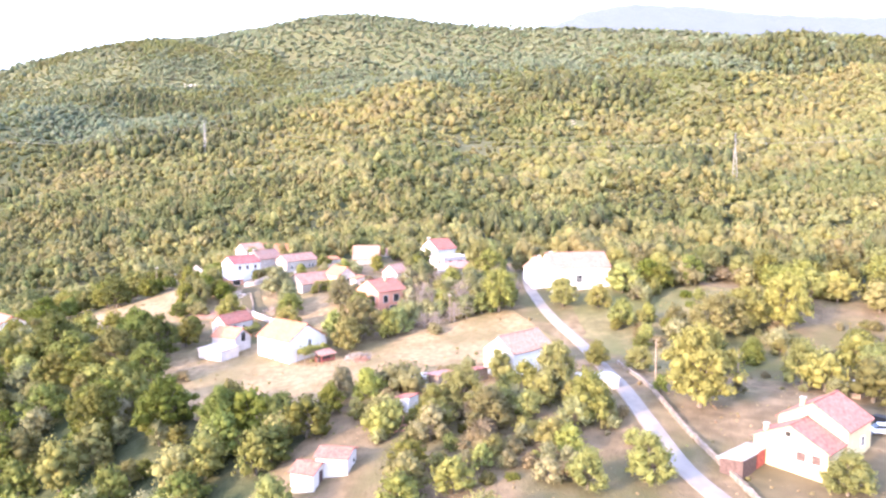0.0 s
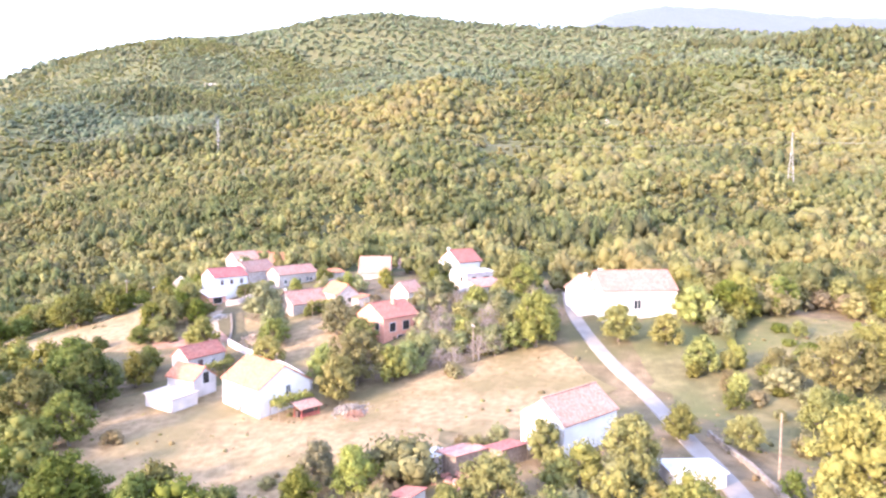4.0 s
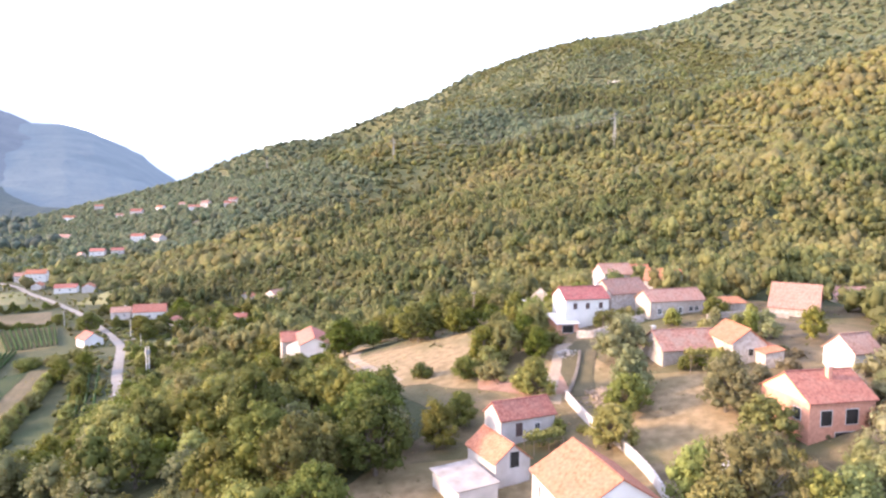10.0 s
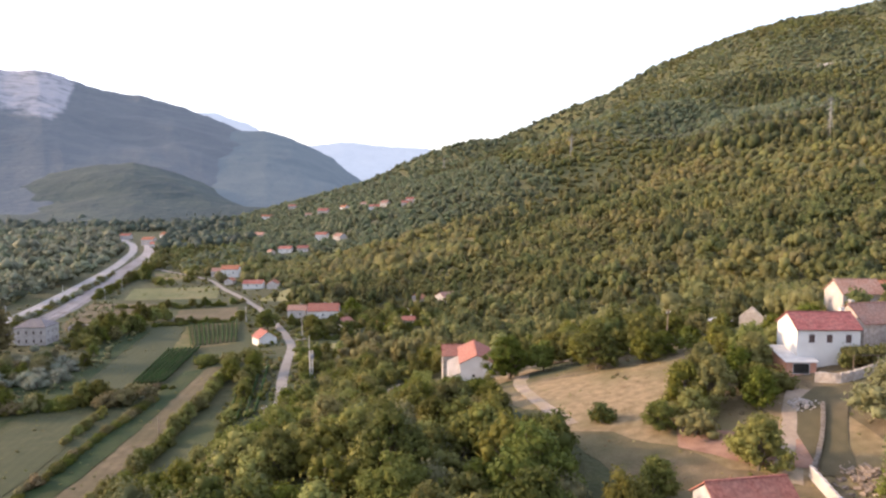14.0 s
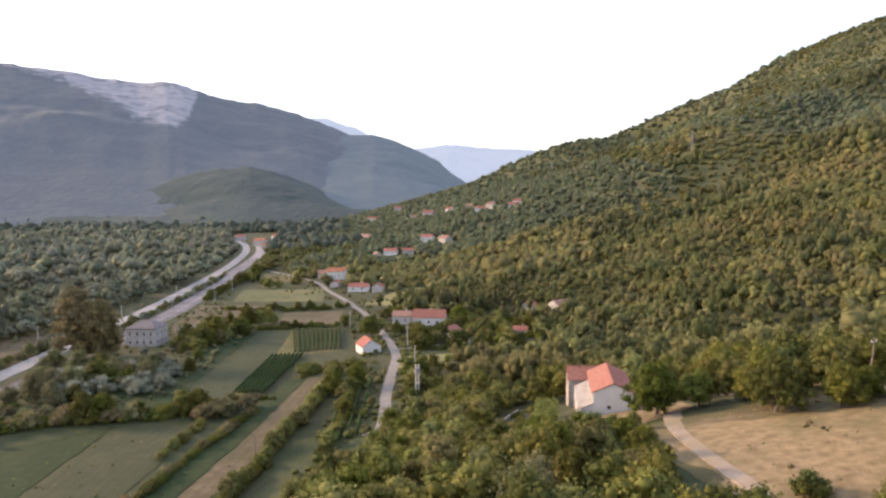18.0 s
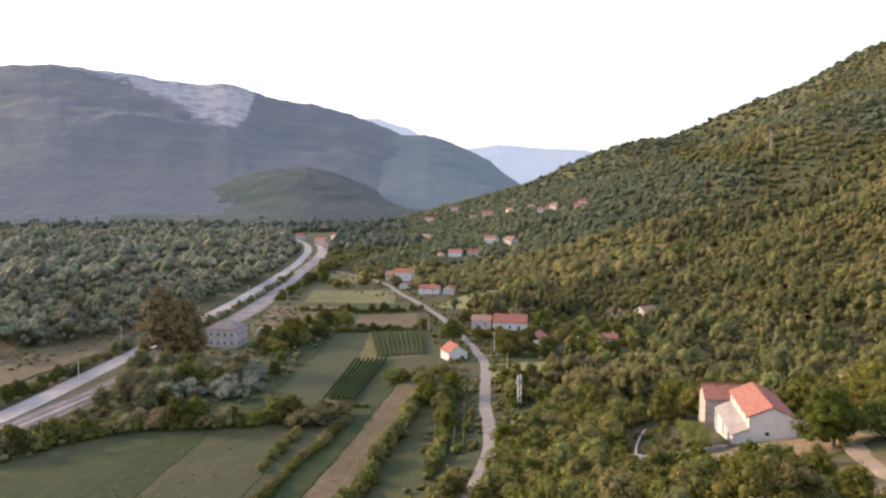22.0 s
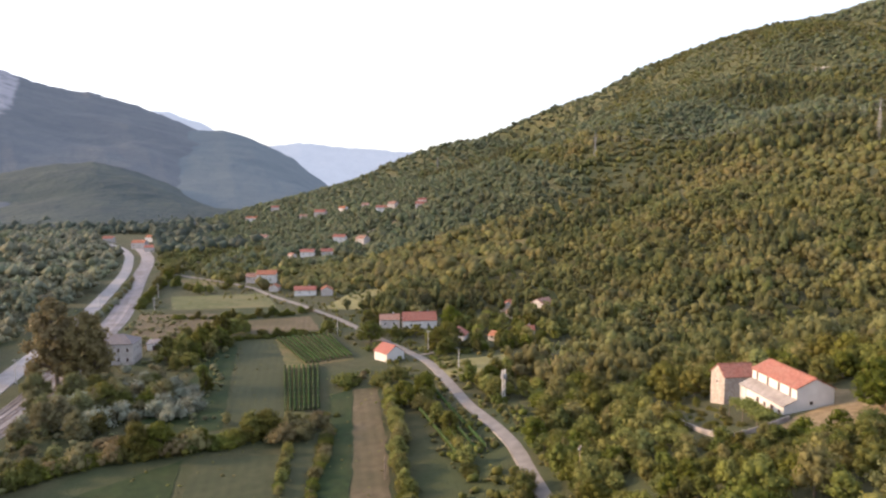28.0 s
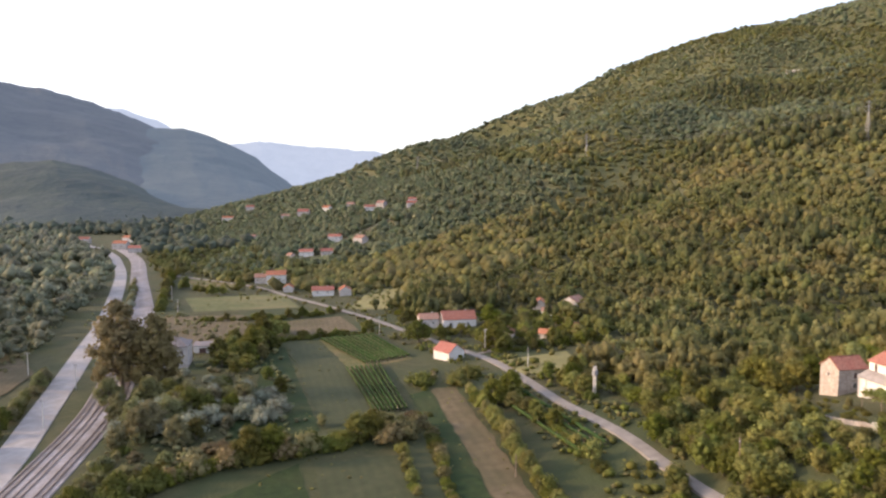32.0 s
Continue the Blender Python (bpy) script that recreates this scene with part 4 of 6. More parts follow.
def wire(p, q, sag):
    pts = [Vector(p).lerp(Vector(q), k / 14) - Vector((0, 0, 4 * sag * (k / 14) * (1 - k / 14))) for k in range(15)]
    bm = bmesh.new()
    rings = [[bm.verts.new(c + Vector((0.05 * math.cos(t), 0.05 * math.sin(t), 0.05 * math.sin(t)))) for t in (0.5, 2.6, 4.7)] for c in pts]
    for a, b in zip(rings, rings[1:]):
        for i in range(3):
            bm.faces.new((a[i], a[(i + 1) % 3], b[(i + 1) % 3], b[i]))
    me = bpy.data.meshes.new("power_line")
    bm.to_mesh(me)
    bm.free()
    me.materials.append(M_METAL)
    tagged(new("power_line", me), "thin sagging high-voltage wire between pylons", "wire", "power lines")


for (x0, y0, h0), (x1, y1, h1) in zip(PYLONS, PYLONS[1:]):
    for u, f in ((-0.15, 0.83), (0.15, 0.83), (0.11, 0.93)):
        wire((x0 + u * h0, y0, ground_z(x0, y0) + f * h0 - 1), (x1 + u * h1, y1, ground_z(x1, y1) + f * h1 - 1), 9)


def track(offset):
    """One track: two rails and its sleepers, on the ballast."""
    ob = thing("railway_track", "rusty railway track on grey ballast", "railway", Matrix.Identity(4), "railway tracks")
    pts = smooth_line(RAILWAY[:9], 5.0)
    ends = []
    for i, p in enumerate(pts):
        d = (pts[min(i + 1, len(pts) - 1)] - pts[max(i - 1, 0)]).normalized()
        ends.append((p + Vector((-d.y, d.x)) * offset, Vector((-d.y, d.x)), d))
    for s in (-0.75, 0.75):
        verts, faces = [], []
        for i, (p, side, d) in enumerate(ends):
            z = ground_z(p.x, p.y) + 0.26
            for u, w in ((-0.08, 0), (-0.08, 0.16), (0.08, 0.16), (0.08, 0)):
                q = p + side * (s + u)
                verts.append((q.x, q.y, z + w))
            if i:
                b = 4 * (i - 1)
                faces += [(b + j, b + j + 1, b + j + 5, b + j + 4) for j in range(3)]
        rail = new("rail", mesh_of("rail", verts, faces, M_STEEL))
        rail.parent = ob
    bm = bmesh.new()
    fine = smooth_line(RAILWAY[:6], 1.1)
    for i, p in enumerate(fine[:-1]):
        d = (fine[i + 1] - p).normalized()
        c = p + Vector((-d.y, d.x)) * offset
        b4 = len(bm.verts)
        box(bm, -0.14, 0.14, -1.25, 1.25, 0, 0.1)
        bm.verts.ensure_lookup_table()
        m = pose(c.x, c.y, ground_z(c.x, c.y) + 0.2, 0, 0, math.degrees(math.atan2(d.y, d.x)))
        for v in bm.verts[b4:]:
            v.co = m @ v.co
    tagged(part("sleeper_bed", bm, M_WOOD, ob), kind="stuff")


for off in (-3.6, 0.6, 4.2):
    track(off)


# ---- walls and yards ----
def stone_wall(name, line, h, w, mat, label, seed=1, stones=True):
    """A rough wall of stones, or a plastered one, along a line."""
    rng = np.random.default_rng(seed)
    pts = smooth_line(line, 0.55 if stones else 1.2)
    bm = bmesh.new()
    for i, (p, q) in enumerate(zip(pts, pts[1:])):
        d = q - p
        rows = max(1, int(h / 0.3)) if stones else 1
        for k in range(rows):
            j = rng.uniform(-0.06, 0.06, 4) if stones else np.zeros(4)
            z0 = ground_z(p.x, p.y) + (k * h / rows if k else -0.4)
            z1 = ground_z(p.x, p.y) + (k + 1) * h / rows + j[0] - (0.015 if stones else 0)
            n = len(bm.verts)
            box(bm, 0.01 if stones else 0, d.length, -w / 2 + j[1], w / 2 + j[2], z0, z1)
            bm.verts.ensure_lookup_table()
            m = pose(p.x, p.y, 0, 0, 0, math.degrees(math.atan2(d.y, d.x)))
            for v in bm.verts[n:]:
                v.co = m @ v.co
    me = bpy.data.meshes.new(name)
    bm.to_mesh(me)
    bm.free()
    me.materials.append(mat)
    return tagged(new(name, me), label, "wall", kind="structure")


stone_wall("wall_road", [(84, -6), (93, -1.5), (103, 3.5), (115, 8.5), (126, 13), (136, 17.5)], 0.8, 0.45, M_OLDSTONE, "rough grey dry-stone wall along the village road", 3)
stone_wall("wall_white", [(153, 117), (149, 108), (146.5, 100), (143, 92), (138.5, 85)], 1.5, 0.3, M_LILAC, "white plastered yard wall", 4, False)
stone_wall("wall_parapet", [(153.3, 117.0), (157.5, 120), (162.5, 124), (168, 129)], 0.8, 0.5, M_OLDSTONE, "low stone terrace wall of the orchard yard", 5)
stone_wall("wall_court", [(173.5, 135.5), (176, 132.5), (183, 132), (188, 131)], 1.6, 0.35, M_STONE, "stone courtyard wall before the dark-roofed house", 6)
stone_wall("wall_garden", [(136, 230), (131, 221), (123.5, 204), (126, 198.5), (137, 199.5)], 1.0, 0.25, M_SLAB, "grey garden wall with fence below the white house", 7, False)
stone_wall("wall_chalet", [(196, 80), (203, 78), (208, 74)], 1.0, 0.4, M_CONCRETE, "pale terrace wall below the chalet", 8, False)
stone_wall("wall_old_house", [(196, 122), (204, 118), (208, 112)], 1.2, 0.5, M_STONE, "old stone wall beside the large-roofed house", 9)
ribbon("dirt_track", [(152, 190), (148.5, 183), (146, 177), (143.5, 168), (141.5, 158), (140.5, 148)], 3.2, M_TRACK, "pale dirt track crossing the dry slope", "track", lift=0.16, wobble=0.9, keep=0.2)
field("bare_earth_patch", [(150, 137), (156, 130), (160, 121), (155, 117), (150, 124), (147, 132)], M_FURROW, "patch of bare reddish earth", "earth", lift=0.25, block=False)
field("yard_path", [(163, 131), (172, 134), (176, 131), (166, 124), (157, 114), (154, 116)], M_STUBBLE, "trodden pale yard path", "path", lift=0.26, block=False)
ribbon("yard_track", [(150, 117.5), (153.5, 120.5), (157.5, 124), (162, 128), (166, 132), (170, 135)], 3.2, M_TRACK, "pale rutted dirt track beside the yard wall", "track", lift=0.24, wobble=1.0, keep=0.2)
field("lane_branch", [(121, 347), (126, 350), (140, 352), (140, 349), (127, 346)], M_ROAD, "short pale branch of the lane", "path", lift=0.22, block=False)
field("house_drive", [(158, 202), (164, 200), (176, 190), (182, 176), (178, 174), (172, 186), (162, 196)], M_TRACK, "pale gravel drive to the long white house", "path", lift=0.22, block=False)


# ---- sheds and yard things ----
def slab_roof(parent, name, x0, x1, y0, y1, z_lo, z_hi, mat, th=0.12):
    """A single-slope roof: low at y0, high at y1."""
    bm = bmesh.new()
    prism(bm, [(x0, y0, z_lo), (x1, y0, z_lo), (x1, y1, z_hi), (x0, y1, z_hi)], (0, 0, th))
    return part(name, bm, mat, parent)


def lean_to(name, label, cx, cy, yaw, L, W, h0, h1, wall, roof, front="hole", group=""):
    """A simple single-pitch shed with a wide front opening."""
    ob = thing(name, label, "shed", pose(cx, cy, ground_z(cx, cy), 0, 0, yaw), group)
    CLEAR.append((cx, cy, 0.55 * math.hypot(L, W)))
    bm = bmesh.new()
    prism(bm, [(-L / 2, -W / 2, -1.5), (-L / 2, W / 2, -1.5), (-L / 2, W / 2, h1), (-L / 2, -W / 2, h0)], (L, 0, 0))
    part("wall", bm, wall, ob)
    slab_roof(ob, "roof", -L / 2 - 0.25, L / 2 + 0.25, -W / 2 - 0.35, W / 2 + 0.2, h0 - 0.05, h1 + 0.05, roof)
    if front:
        opening(ob, 'r', L, W, 0, 0.1, min(L * 0.6, 2.4), min(h0 - 0.4, 1.9), front)
    return ob


lean_to("garage_block", "white flat-roofed garage block beside the stone shed", 124.2, 104.5, 261, 7.4, 5.2, 2.2, 2.4, M_LILAC, M_SLAB, None)
lean_to("sheet_shed", "low rusty sheet-roofed shed beside junk", 115.0, 46.0, 150, 5.0, 4.0, 2.0, 2.5, M_WOOD, M_RUST)
lean_to("sheet_shed", "low red-roofed shed beside the gabled cottage", 117.6, 41.0, 150, 4.2, 3.4, 1.9, 2.4, M_WOOD, R_DARK)
lean_to("sheet_shed", "pale sheet-roofed store among junk", 113.8, 49.4, 160, 3.6, 3.0, 1.9, 2.3, M_LILAC, M_CONCRETE)
lean_to("tool_hut", "tiny white hut with a red roof", 103.4, 48.0, 170, 3.0, 2.8, 2.0, 2.5, M_WHITE, R_RED, "door")
lean_to("white_block", "white flat-roofed concrete tank house beside the road", 117.5, 18.5, 115, 6.0, 4.8, 1.6, 1.9, M_LILAC, M_CONCRETE, None)
lean_to("wood_store", "open timber store with a grey sheet roof", 92.6, -3.2, 152, 3.6, 3.0, 1.9, 2.3, M_SHUTTER, M_SLAB)
lean_to("wood_store", "dark plank store beside the yellow house", 95.6, -5.0, 152, 3.0, 2.6, 1.8, 2.1, M_REDWOOD, M_SLAB)
lean_to("porch_shed", "open brick shed with a pale sloping roof", 175.4, 141.6, 339, 4.6, 6.2, 1.9, 3.0, M_BRICK, M_CONCRETE, "hole")
lean_to("brick_annex", "low unfinished annex with a sloping sheet roof", 199.6, 74.0, 330, 8.5, 5.0, 1.8, 3.2, M_LILAC, M_RUST)
lean_to("small_lean_to", "small lean-to with orange tiles", 181.0, 100.2, 238, 5.0, 3.0, 2.0, 2.6, M_STONE, R_ORANGE, None)
lean_to("roof_shed", "small white shed with an orange sloping roof", 205.5, 123.0, 330, 4.5, 4.0, 2.2, 2.8, M_STONE, R_ORANGE, None)
lean_to("side_shed", "grey-roofed lean-to behind the yellow house", 107.5, -15.5, 62, 5.0, 3.4, 2.6, 3.2, M_LILAC, M_METAL, None)
lean_to("pale_shelter", "pale sheet roof over stored timber", 127.0, -22.0, 150, 6.0, 3.0, 1.6, 1.9, M_WOOD, M_LILAC, None)
lean_to("white_annex", "white annex with a flat pale roof", 146.2, 83.3, 250, 4.5, 3.2, 2.4, 2.7, M_WHITE, M_LILAC, None)


def porch():
    """Lower storey and sloping porch roof along the downhill side of the long white house."""
    ob = thing("porch_wing", "lower white porch wing with a grey sloping roof", "house", pose(148.9, 209.1, 20.4, 0, 0, 251))
    bm = bmesh.new()
    prism(bm, [(-8.0, -6.2, -3), (-8.0, -3.76, -3), (-8.0, -3.76, 4.3), (-8.0, -6.2, 3.2)], (16.0, 0, 0))
    part("wall", bm, M_WHITE, ob)
    slab_roof(ob, "roof", -8.3, 8.25, -6.6, -3.76, 3.1, 4.5, M_SLAB)
    for k in range(4):
        opening(ob, 'r', 16, 12.42, 6.6 - 2.6 * k, 0.3 if k % 2 else 0.9, 0.9, 2.0 if k % 2 else 1.3, "door" if k % 2 else "shutter")
    for u in (-7.6, -5.6):
        bm = bmesh.new()
        rod(bm, (u, -6.5, -1), (u, -6.5, 3.1), 0.12, 0.12, 8)
        part("post", bm, M_WHITE, ob)


porch()


def vine_canopy(x, y, yaw, L, W, h, label):
    """A trellis of posts and bars overgrown with vine leaves."""
    z = ground_z(x, y)
    ob = thing("vine_pergola", label, "pergola", pose(x, y, z, 0, 0, yaw))
    for sx in (-1, 0, 1):
        for sy in (-1, 1):
            bm = bmesh.new()
            rod(bm, (sx * L / 2.1, sy * W / 2.1, -1.5), (sx * L / 2.1, sy * W / 2.1, h), 0.06, 0.06)
            part("post", bm, M_WOOD, ob)
    for sy in (-1, 0, 1):
        bm = bmesh.new()
        rod(bm, (-L / 2, sy * W / 2.1, h), (L / 2, sy * W / 2.1, h), 0.05, 0.05)
        part("bar", bm, M_WOOD, ob)
    rng = np.random.default_rng(int(x))
    n = int(L * W * 70)
    p = np.stack([rng.uniform(-L / 2, L / 2, n), rng.uniform(-W / 2, W / 2, n), h + rng.normal(0.10, 0.34, n)], 1)
    t, b = rng.normal(0, 1, (n, 3)), rng.normal(0, 1, (n, 3))
    t /= np.linalg.norm(t, axis=1)[:, None]
    b /= np.linalg.norm(b, axis=1)[:, None]
    s = rng.uniform(0.14, 0.30, (n, 1))
    V = np.stack([p - t * s, p - b * s, p + t * s, p + b * s], 1).reshape(-1, 3)
    i = 4 * np.arange(n)
    F = np.concatenate([np.stack([i, i + 1, i + 2], 1), np.stack([i, i + 2, i + 3], 1)])
    leaves = new("leaves", big_mesh("leaves", V, F, F_LIGHT))
    leaves.parent = ob


vine_canopy(183.5, 134.5, 339, 7.5, 3.5, 2.0, "vine-covered pergola before the dark-roofed house")
vine_canopy(134.2, 205.0, 250, 11.0, 4.4, 2.3, "bright vine arbour below the long white house")
vine_canopy(127.5, 81.5, 340, 7.0, 2.6, 2.6, "vine trellis along the white house wall")
vine_canopy(139.8, 107.5, 351, 5.0, 2.6, 1.8, "vine trellis before the red-roofed shed")
vine_canopy(175.5, 106.5, 337, 9.0, 2.2, 2.0, "dark vine trellis before the long barn")


def barn_cart(x, y, yaw):
    """A small open stall with a pink tiled roof, posts and a bench."""
    z = ground_z(x, y)
    ob = thing("garden_stall", "small red timber stall with a pink tiled roof", "stall", pose(x, y, z, 0, 0, yaw))
    for sx in (-1, 1):
        for sy in (-1, 1):
            bm = bmesh.new()
            box(bm, sx * 1.7 - 0.08, sx * 1.7 + 0.08, sy * 1.0 - 0.08, sy * 1.0 + 0.08, -0.2, 1.8)
            part("post", bm, M_REDWOOD, ob)
    for z0 in (0.35, 0.7):
        bm = bmesh.new()
        box(bm, -1.8, 1.8, -1.1, -1.02, z0, z0 + 0.2)
        part("rail", bm, M_REDWOOD, ob)
    bm = bmesh.new()
    box(bm, -1.6, 1.6, 0.2, 0.9, 0, 1.1)
    part("crate", bm, M_SHUTTER, ob)
    slab_roof(ob, "roof", -2.2, 2.2, -1.5, 1.5, 1.75, 2.5, R_PINK)


barn_cart(127.8, 78.8, 250 + 90)


def pile(name, label, x, y, n, spread_xy, size, mat, seed, category="pile"):
    """A heap of many loose pieces."""
    rng = np.random.default_rng(seed)
    z = ground_z(x, y)
    bm = bmesh.new()
    for k in range(n):
        px, py = rng.normal(0, spread_xy, 2)
        h = max(0.0, 1.0 - math.hypot(px, py) / (2.2 * spread_xy)) * rng.uniform(0.2, 1.0)
        s = size * rng.uniform(0.5, 1.3, 3)
        b4 = len(bm.verts)
        box(bm, -s[0], s[0], -s[1] * 0.4, s[1] * 0.4, -s[2] * 0.3, s[2] * 0.3)
        bm.verts.ensure_lookup_table()
        m = pose(px, py, ground_z(x + px, y + py) - z + 0.1 + h, *rng.uniform(-35, 35, 2), rng.uniform(0, 360))
        for v in bm.verts[b4:]:
            v.co = m @ v.co
    ob = new(name, bpy.data.meshes.new(name))
    bm.to_mesh(ob.data)
    bm.free()
    ob.data.materials.append(mat)
    ob.location = (x, y, z)
    return tagged(ob, label, category, kind="stuff")


pile("rubble_pile", "heap of broken stone and bricks on the lawn", 131.5, 73.0, 150, 1.5, 0.38, M_OLDSTONE, 21)
pile("firewood_pile", "heap of cut firewood", 129.8, 71.0, 90, 1.0, 0.36, M_FURROW, 22)
pile("scrap_pile", "heap of rusty scrap beside the sheds", 112.0, 44.5, 80, 1.6, 0.4, M_RUST, 23)
pile("stone_ring", "low ring of stones of an old well", 166.0, 131.0, 90, 1.1, 0.30, M_STONE, 24)
pile("brush_pile", "heap of dry cut branches", 157.0, 112.5, 130, 1.6, 0.5, M_WOOD, 25)
pile("garden_rubble", "scattered pale rubble in the garden", 97.5, 46.5, 70, 1.6, 0.35, M_RUST, 26)


def boulder(x, y, r):
    bm = bmesh.new()
    bmesh.ops.create_icosphere(bm, subdivisions=3, radius=r)
    for v in bm.verts:
        v.co = v.co * (1 + 0.28 * noise.noise(v.co * 0.9)) * Vector((1.2, 0.9, 0.7)).x
        v.co.z *= 0.7
    me = bpy.data.meshes.new("boulder")
    bm.to_mesh(me)
    bm.free()
    me.materials.append(M_ROCK)
    ob = new("boulder", me)
    ob.location = (x, y, ground_z(x, y) + 0.2 * r)
    tagged(ob, "pale rounded limestone boulder below the garden wall", "boulder")


boulder(121.5, 199.0, 1.5)


def ruin(x, y, yaw):
    """Roofless stone walls with a standing gable."""
    z = ground_z(x, y)
    ob = thing("ruined_house", "roofless old stone house with one standing gable", "ruin", pose(x, y, z, 0, 0, yaw))
    CLEAR.extend([(x, y, 7), (x - 5, y - 5, 8), (x - 11, y - 10, 7)])
    for name, pts, d in (("gable", [(-3.5, -2.6, -1), (-3.5, 2.6, -1), (-3.5, 2.6, 2.6), (-3.5, 0, 5.0), (-3.5, -2.6, 2.6)], (0.5, 0, 0)),
                         ("side_wall", [(-3.0, -2.6, -1), (3.5, -2.6, -1), (3.5, -2.6, 1.6), (1.0, -2.6, 2.4), (-3.0, -2.6, 2.5)], (0, 0.5, 0)),
                         ("side_wall", [(-3.0, 2.1, -1), (3.5, 2.1, -1), (3.5, 2.1, 2.2), (-3.0, 2.1, 2.6)], (0, 0.5, 0)),
                         ("end_wall", [(3.5, -2.6, -1), (3.5, 2.6, -1), (3.5, 2.6, 2.0), (3.5, 0.4, 1.4), (3.5, -2.6, 1.7)], (0.5, 0, 0))):
        bm = bmesh.new()
        prism(bm, pts, d)
        part(name, bm, M_STONE, ob)


ruin(208, 184, 40)
CLEAR += [(127, 199, 5), (133, 193, 6), (122, 196, 4), (78, 46, 8), (74, 44, 7), (84, 44, 6), (112, 42, 7), (107, 38, 6), (103, 44, 5), (201, 178, 9), (194, 170, 8), (187, 162, 5), (212, 67, 9), (220, 74, 10), (209, 107, 10), (203, 100, 7), (214, 84, 8)]
lean_to("ruin_annex", "low pale stone walls beside the ruin", 200.5, 186.5, 30, 5.0, 3.5, 2.0, 2.3, M_STONE, M_CONCRETE, None)


def car(x, y, yaw):
    """A small white car."""
    ob = thing("car", "small white car parked in the yard", "car", pose(x, y, ground_z(x, y) + 0.12, 0, 0, yaw))
    bm = bmesh.new()
    prism(bm, [(-2.0, -0.8, 0.35), (2.0, -0.8, 0.35), (2.05, -0.8, 0.6), (1.9, -0.8, 0.85), (0.9, -0.8, 0.95), (-1.9, -0.8, 1.0), (-2.05, -0.8, 0.7)], (0, 1.6, 0))
    bmesh.ops.bevel(bm, geom=bm.edges[:], offset=0.06, segments=2, affect='EDGES')
    part("body", bm, M_CAR, ob)
    bm = bmesh.new()
    prism(bm, [(-1.75, -0.68, 0.95), (0.85, -0.68, 0.95), (0.2, -0.68, 1.42), (-1.4, -0.68, 1.45)], (0, 1.36, 0))
    part("windows", bm, M_GLASS, ob)
    bm = bmesh.new()
    box(bm, -1.42, 0.18, -0.66, 0.66, 1.43, 1.5)
    part("roof", bm, M_CAR, ob)
    for sx in (-1.25, 1.3):
        for sy in (-1, 1):
            bm = bmesh.new()
            rod(bm, (sx, sy * 0.68, 0.32), (sx, sy * 0.86, 0.32), 0.32, 0.32, 14)
            wheel = part("wheel", bm, M_RUBBER, ob)
            bm = bmesh.new()
            rod(bm, (sx, sy * 0.84, 0.32), (sx, sy * 0.875, 0.32), 0.19, 0.19, 10)
            part("rim", bm, M_METAL, wheel)
    for sy in (-0.55, 0.55):
        bm = bmesh.new()
        box(bm, 1.93, 2.03, sy - 0.17, sy + 0.17, 0.62, 0.76)
        part("headlight", bm, M_FRAME, ob)


car(108.5, -21.5, 100)
lean_to("cart_trailer", "dark trailer standing behind the white car", 112.5, -23.0, 60, 2.4, 1.6, 0.9, 1.0, M_RUBBER, M_RUBBER, None)


lean_to("station_store", "low white store behind the station building", 33, 409, 344, 7.0, 5.0, 3.0, 3.6, M_WHITE, R_GREY, "door")


# ---- houses further down the valley ----
FAR_HOUSES = [(107, 598, 344, 13, 9, 6.0), (97.5, 604, 344, 7.5, 7, 4.5), (105, 557, 250, 8, 6, 2.8), (119, 530, 344, 13, 7, 3.4), (131, 524, 255, 9, 7, 3.4), (132.5, 411, 344, 9, 7, 4.2), (148, 370, 52, 9, 8, 2.4), (161, 358, 300, 6, 5, 2.0), (197, 414, 235, 10, 7, 2.6), (190, 397, 320, 6, 5, 2.2), (210, 403, 20, 9, 8, 2.4), (177, 362, 340, 6, 5, 1.8),
              (160, 711, 340, 12, 8, 4), (174, 697, 345, 10, 7, 4), (147, 714, 300, 6, 5, 3), (202, 760, 330, 12, 8, 5), (212, 716, 300, 10, 9, 5)]
FARTHEST = [(152, 906, 320, 13, 9, 6), (192, 1280, 340, 18, 10, 6), (247, 1375, 340, 14, 9, 6), (250, 1040, 330, 15, 11, 8), (276, 1018, 310, 10, 9, 6), (236, 1080, 340, 12, 8, 5), (296, 981, 330, 9, 8, 5), (289, 893, 345, 14, 8, 5), (301, 887, 310, 10, 9, 6), (307, 812, 340, 12, 8, 5), (318, 836, 330, 9, 8, 5),
            (-14, 1112, 340, 14, 9, 6), (24, 986, 330, 16, 10, 7), (38, 1108, 320, 14, 10, 6), (36, 930, 345, 14, 9, 5)]
rng_h = np.random.default_rng(31)
for k, (x, y, yaw, L, W, he) in enumerate(FAR_HOUSES + FARTHEST):
    roof = (R_RED, R_ORANGE, R_PINK)[int(rng_h.integers(3))]
    text = {R_RED: "white house with a red tiled roof among valley trees", R_ORANGE: "pale house with an orange tiled roof beside the lane", R_PINK: "old house with a faded pink roof among trees"}[roof]
    wins = [("r", u * L / 6, he * 0.45, 0.8, 1.1, "window") for u in (-1.5, 1.2)] + [("b", 0, he * 0.45, 0.8, 1.1, "window")]
    house("valley_house", text, x, y, ground_z(x, y), yaw, L, W, he, 0.28 * W, M_LILAC if k % 3 else M_WHITE, roof, wins, [(L * 0.2, 0.4, 0.6, 0.8)] if k % 2 else [], group="valley houses")
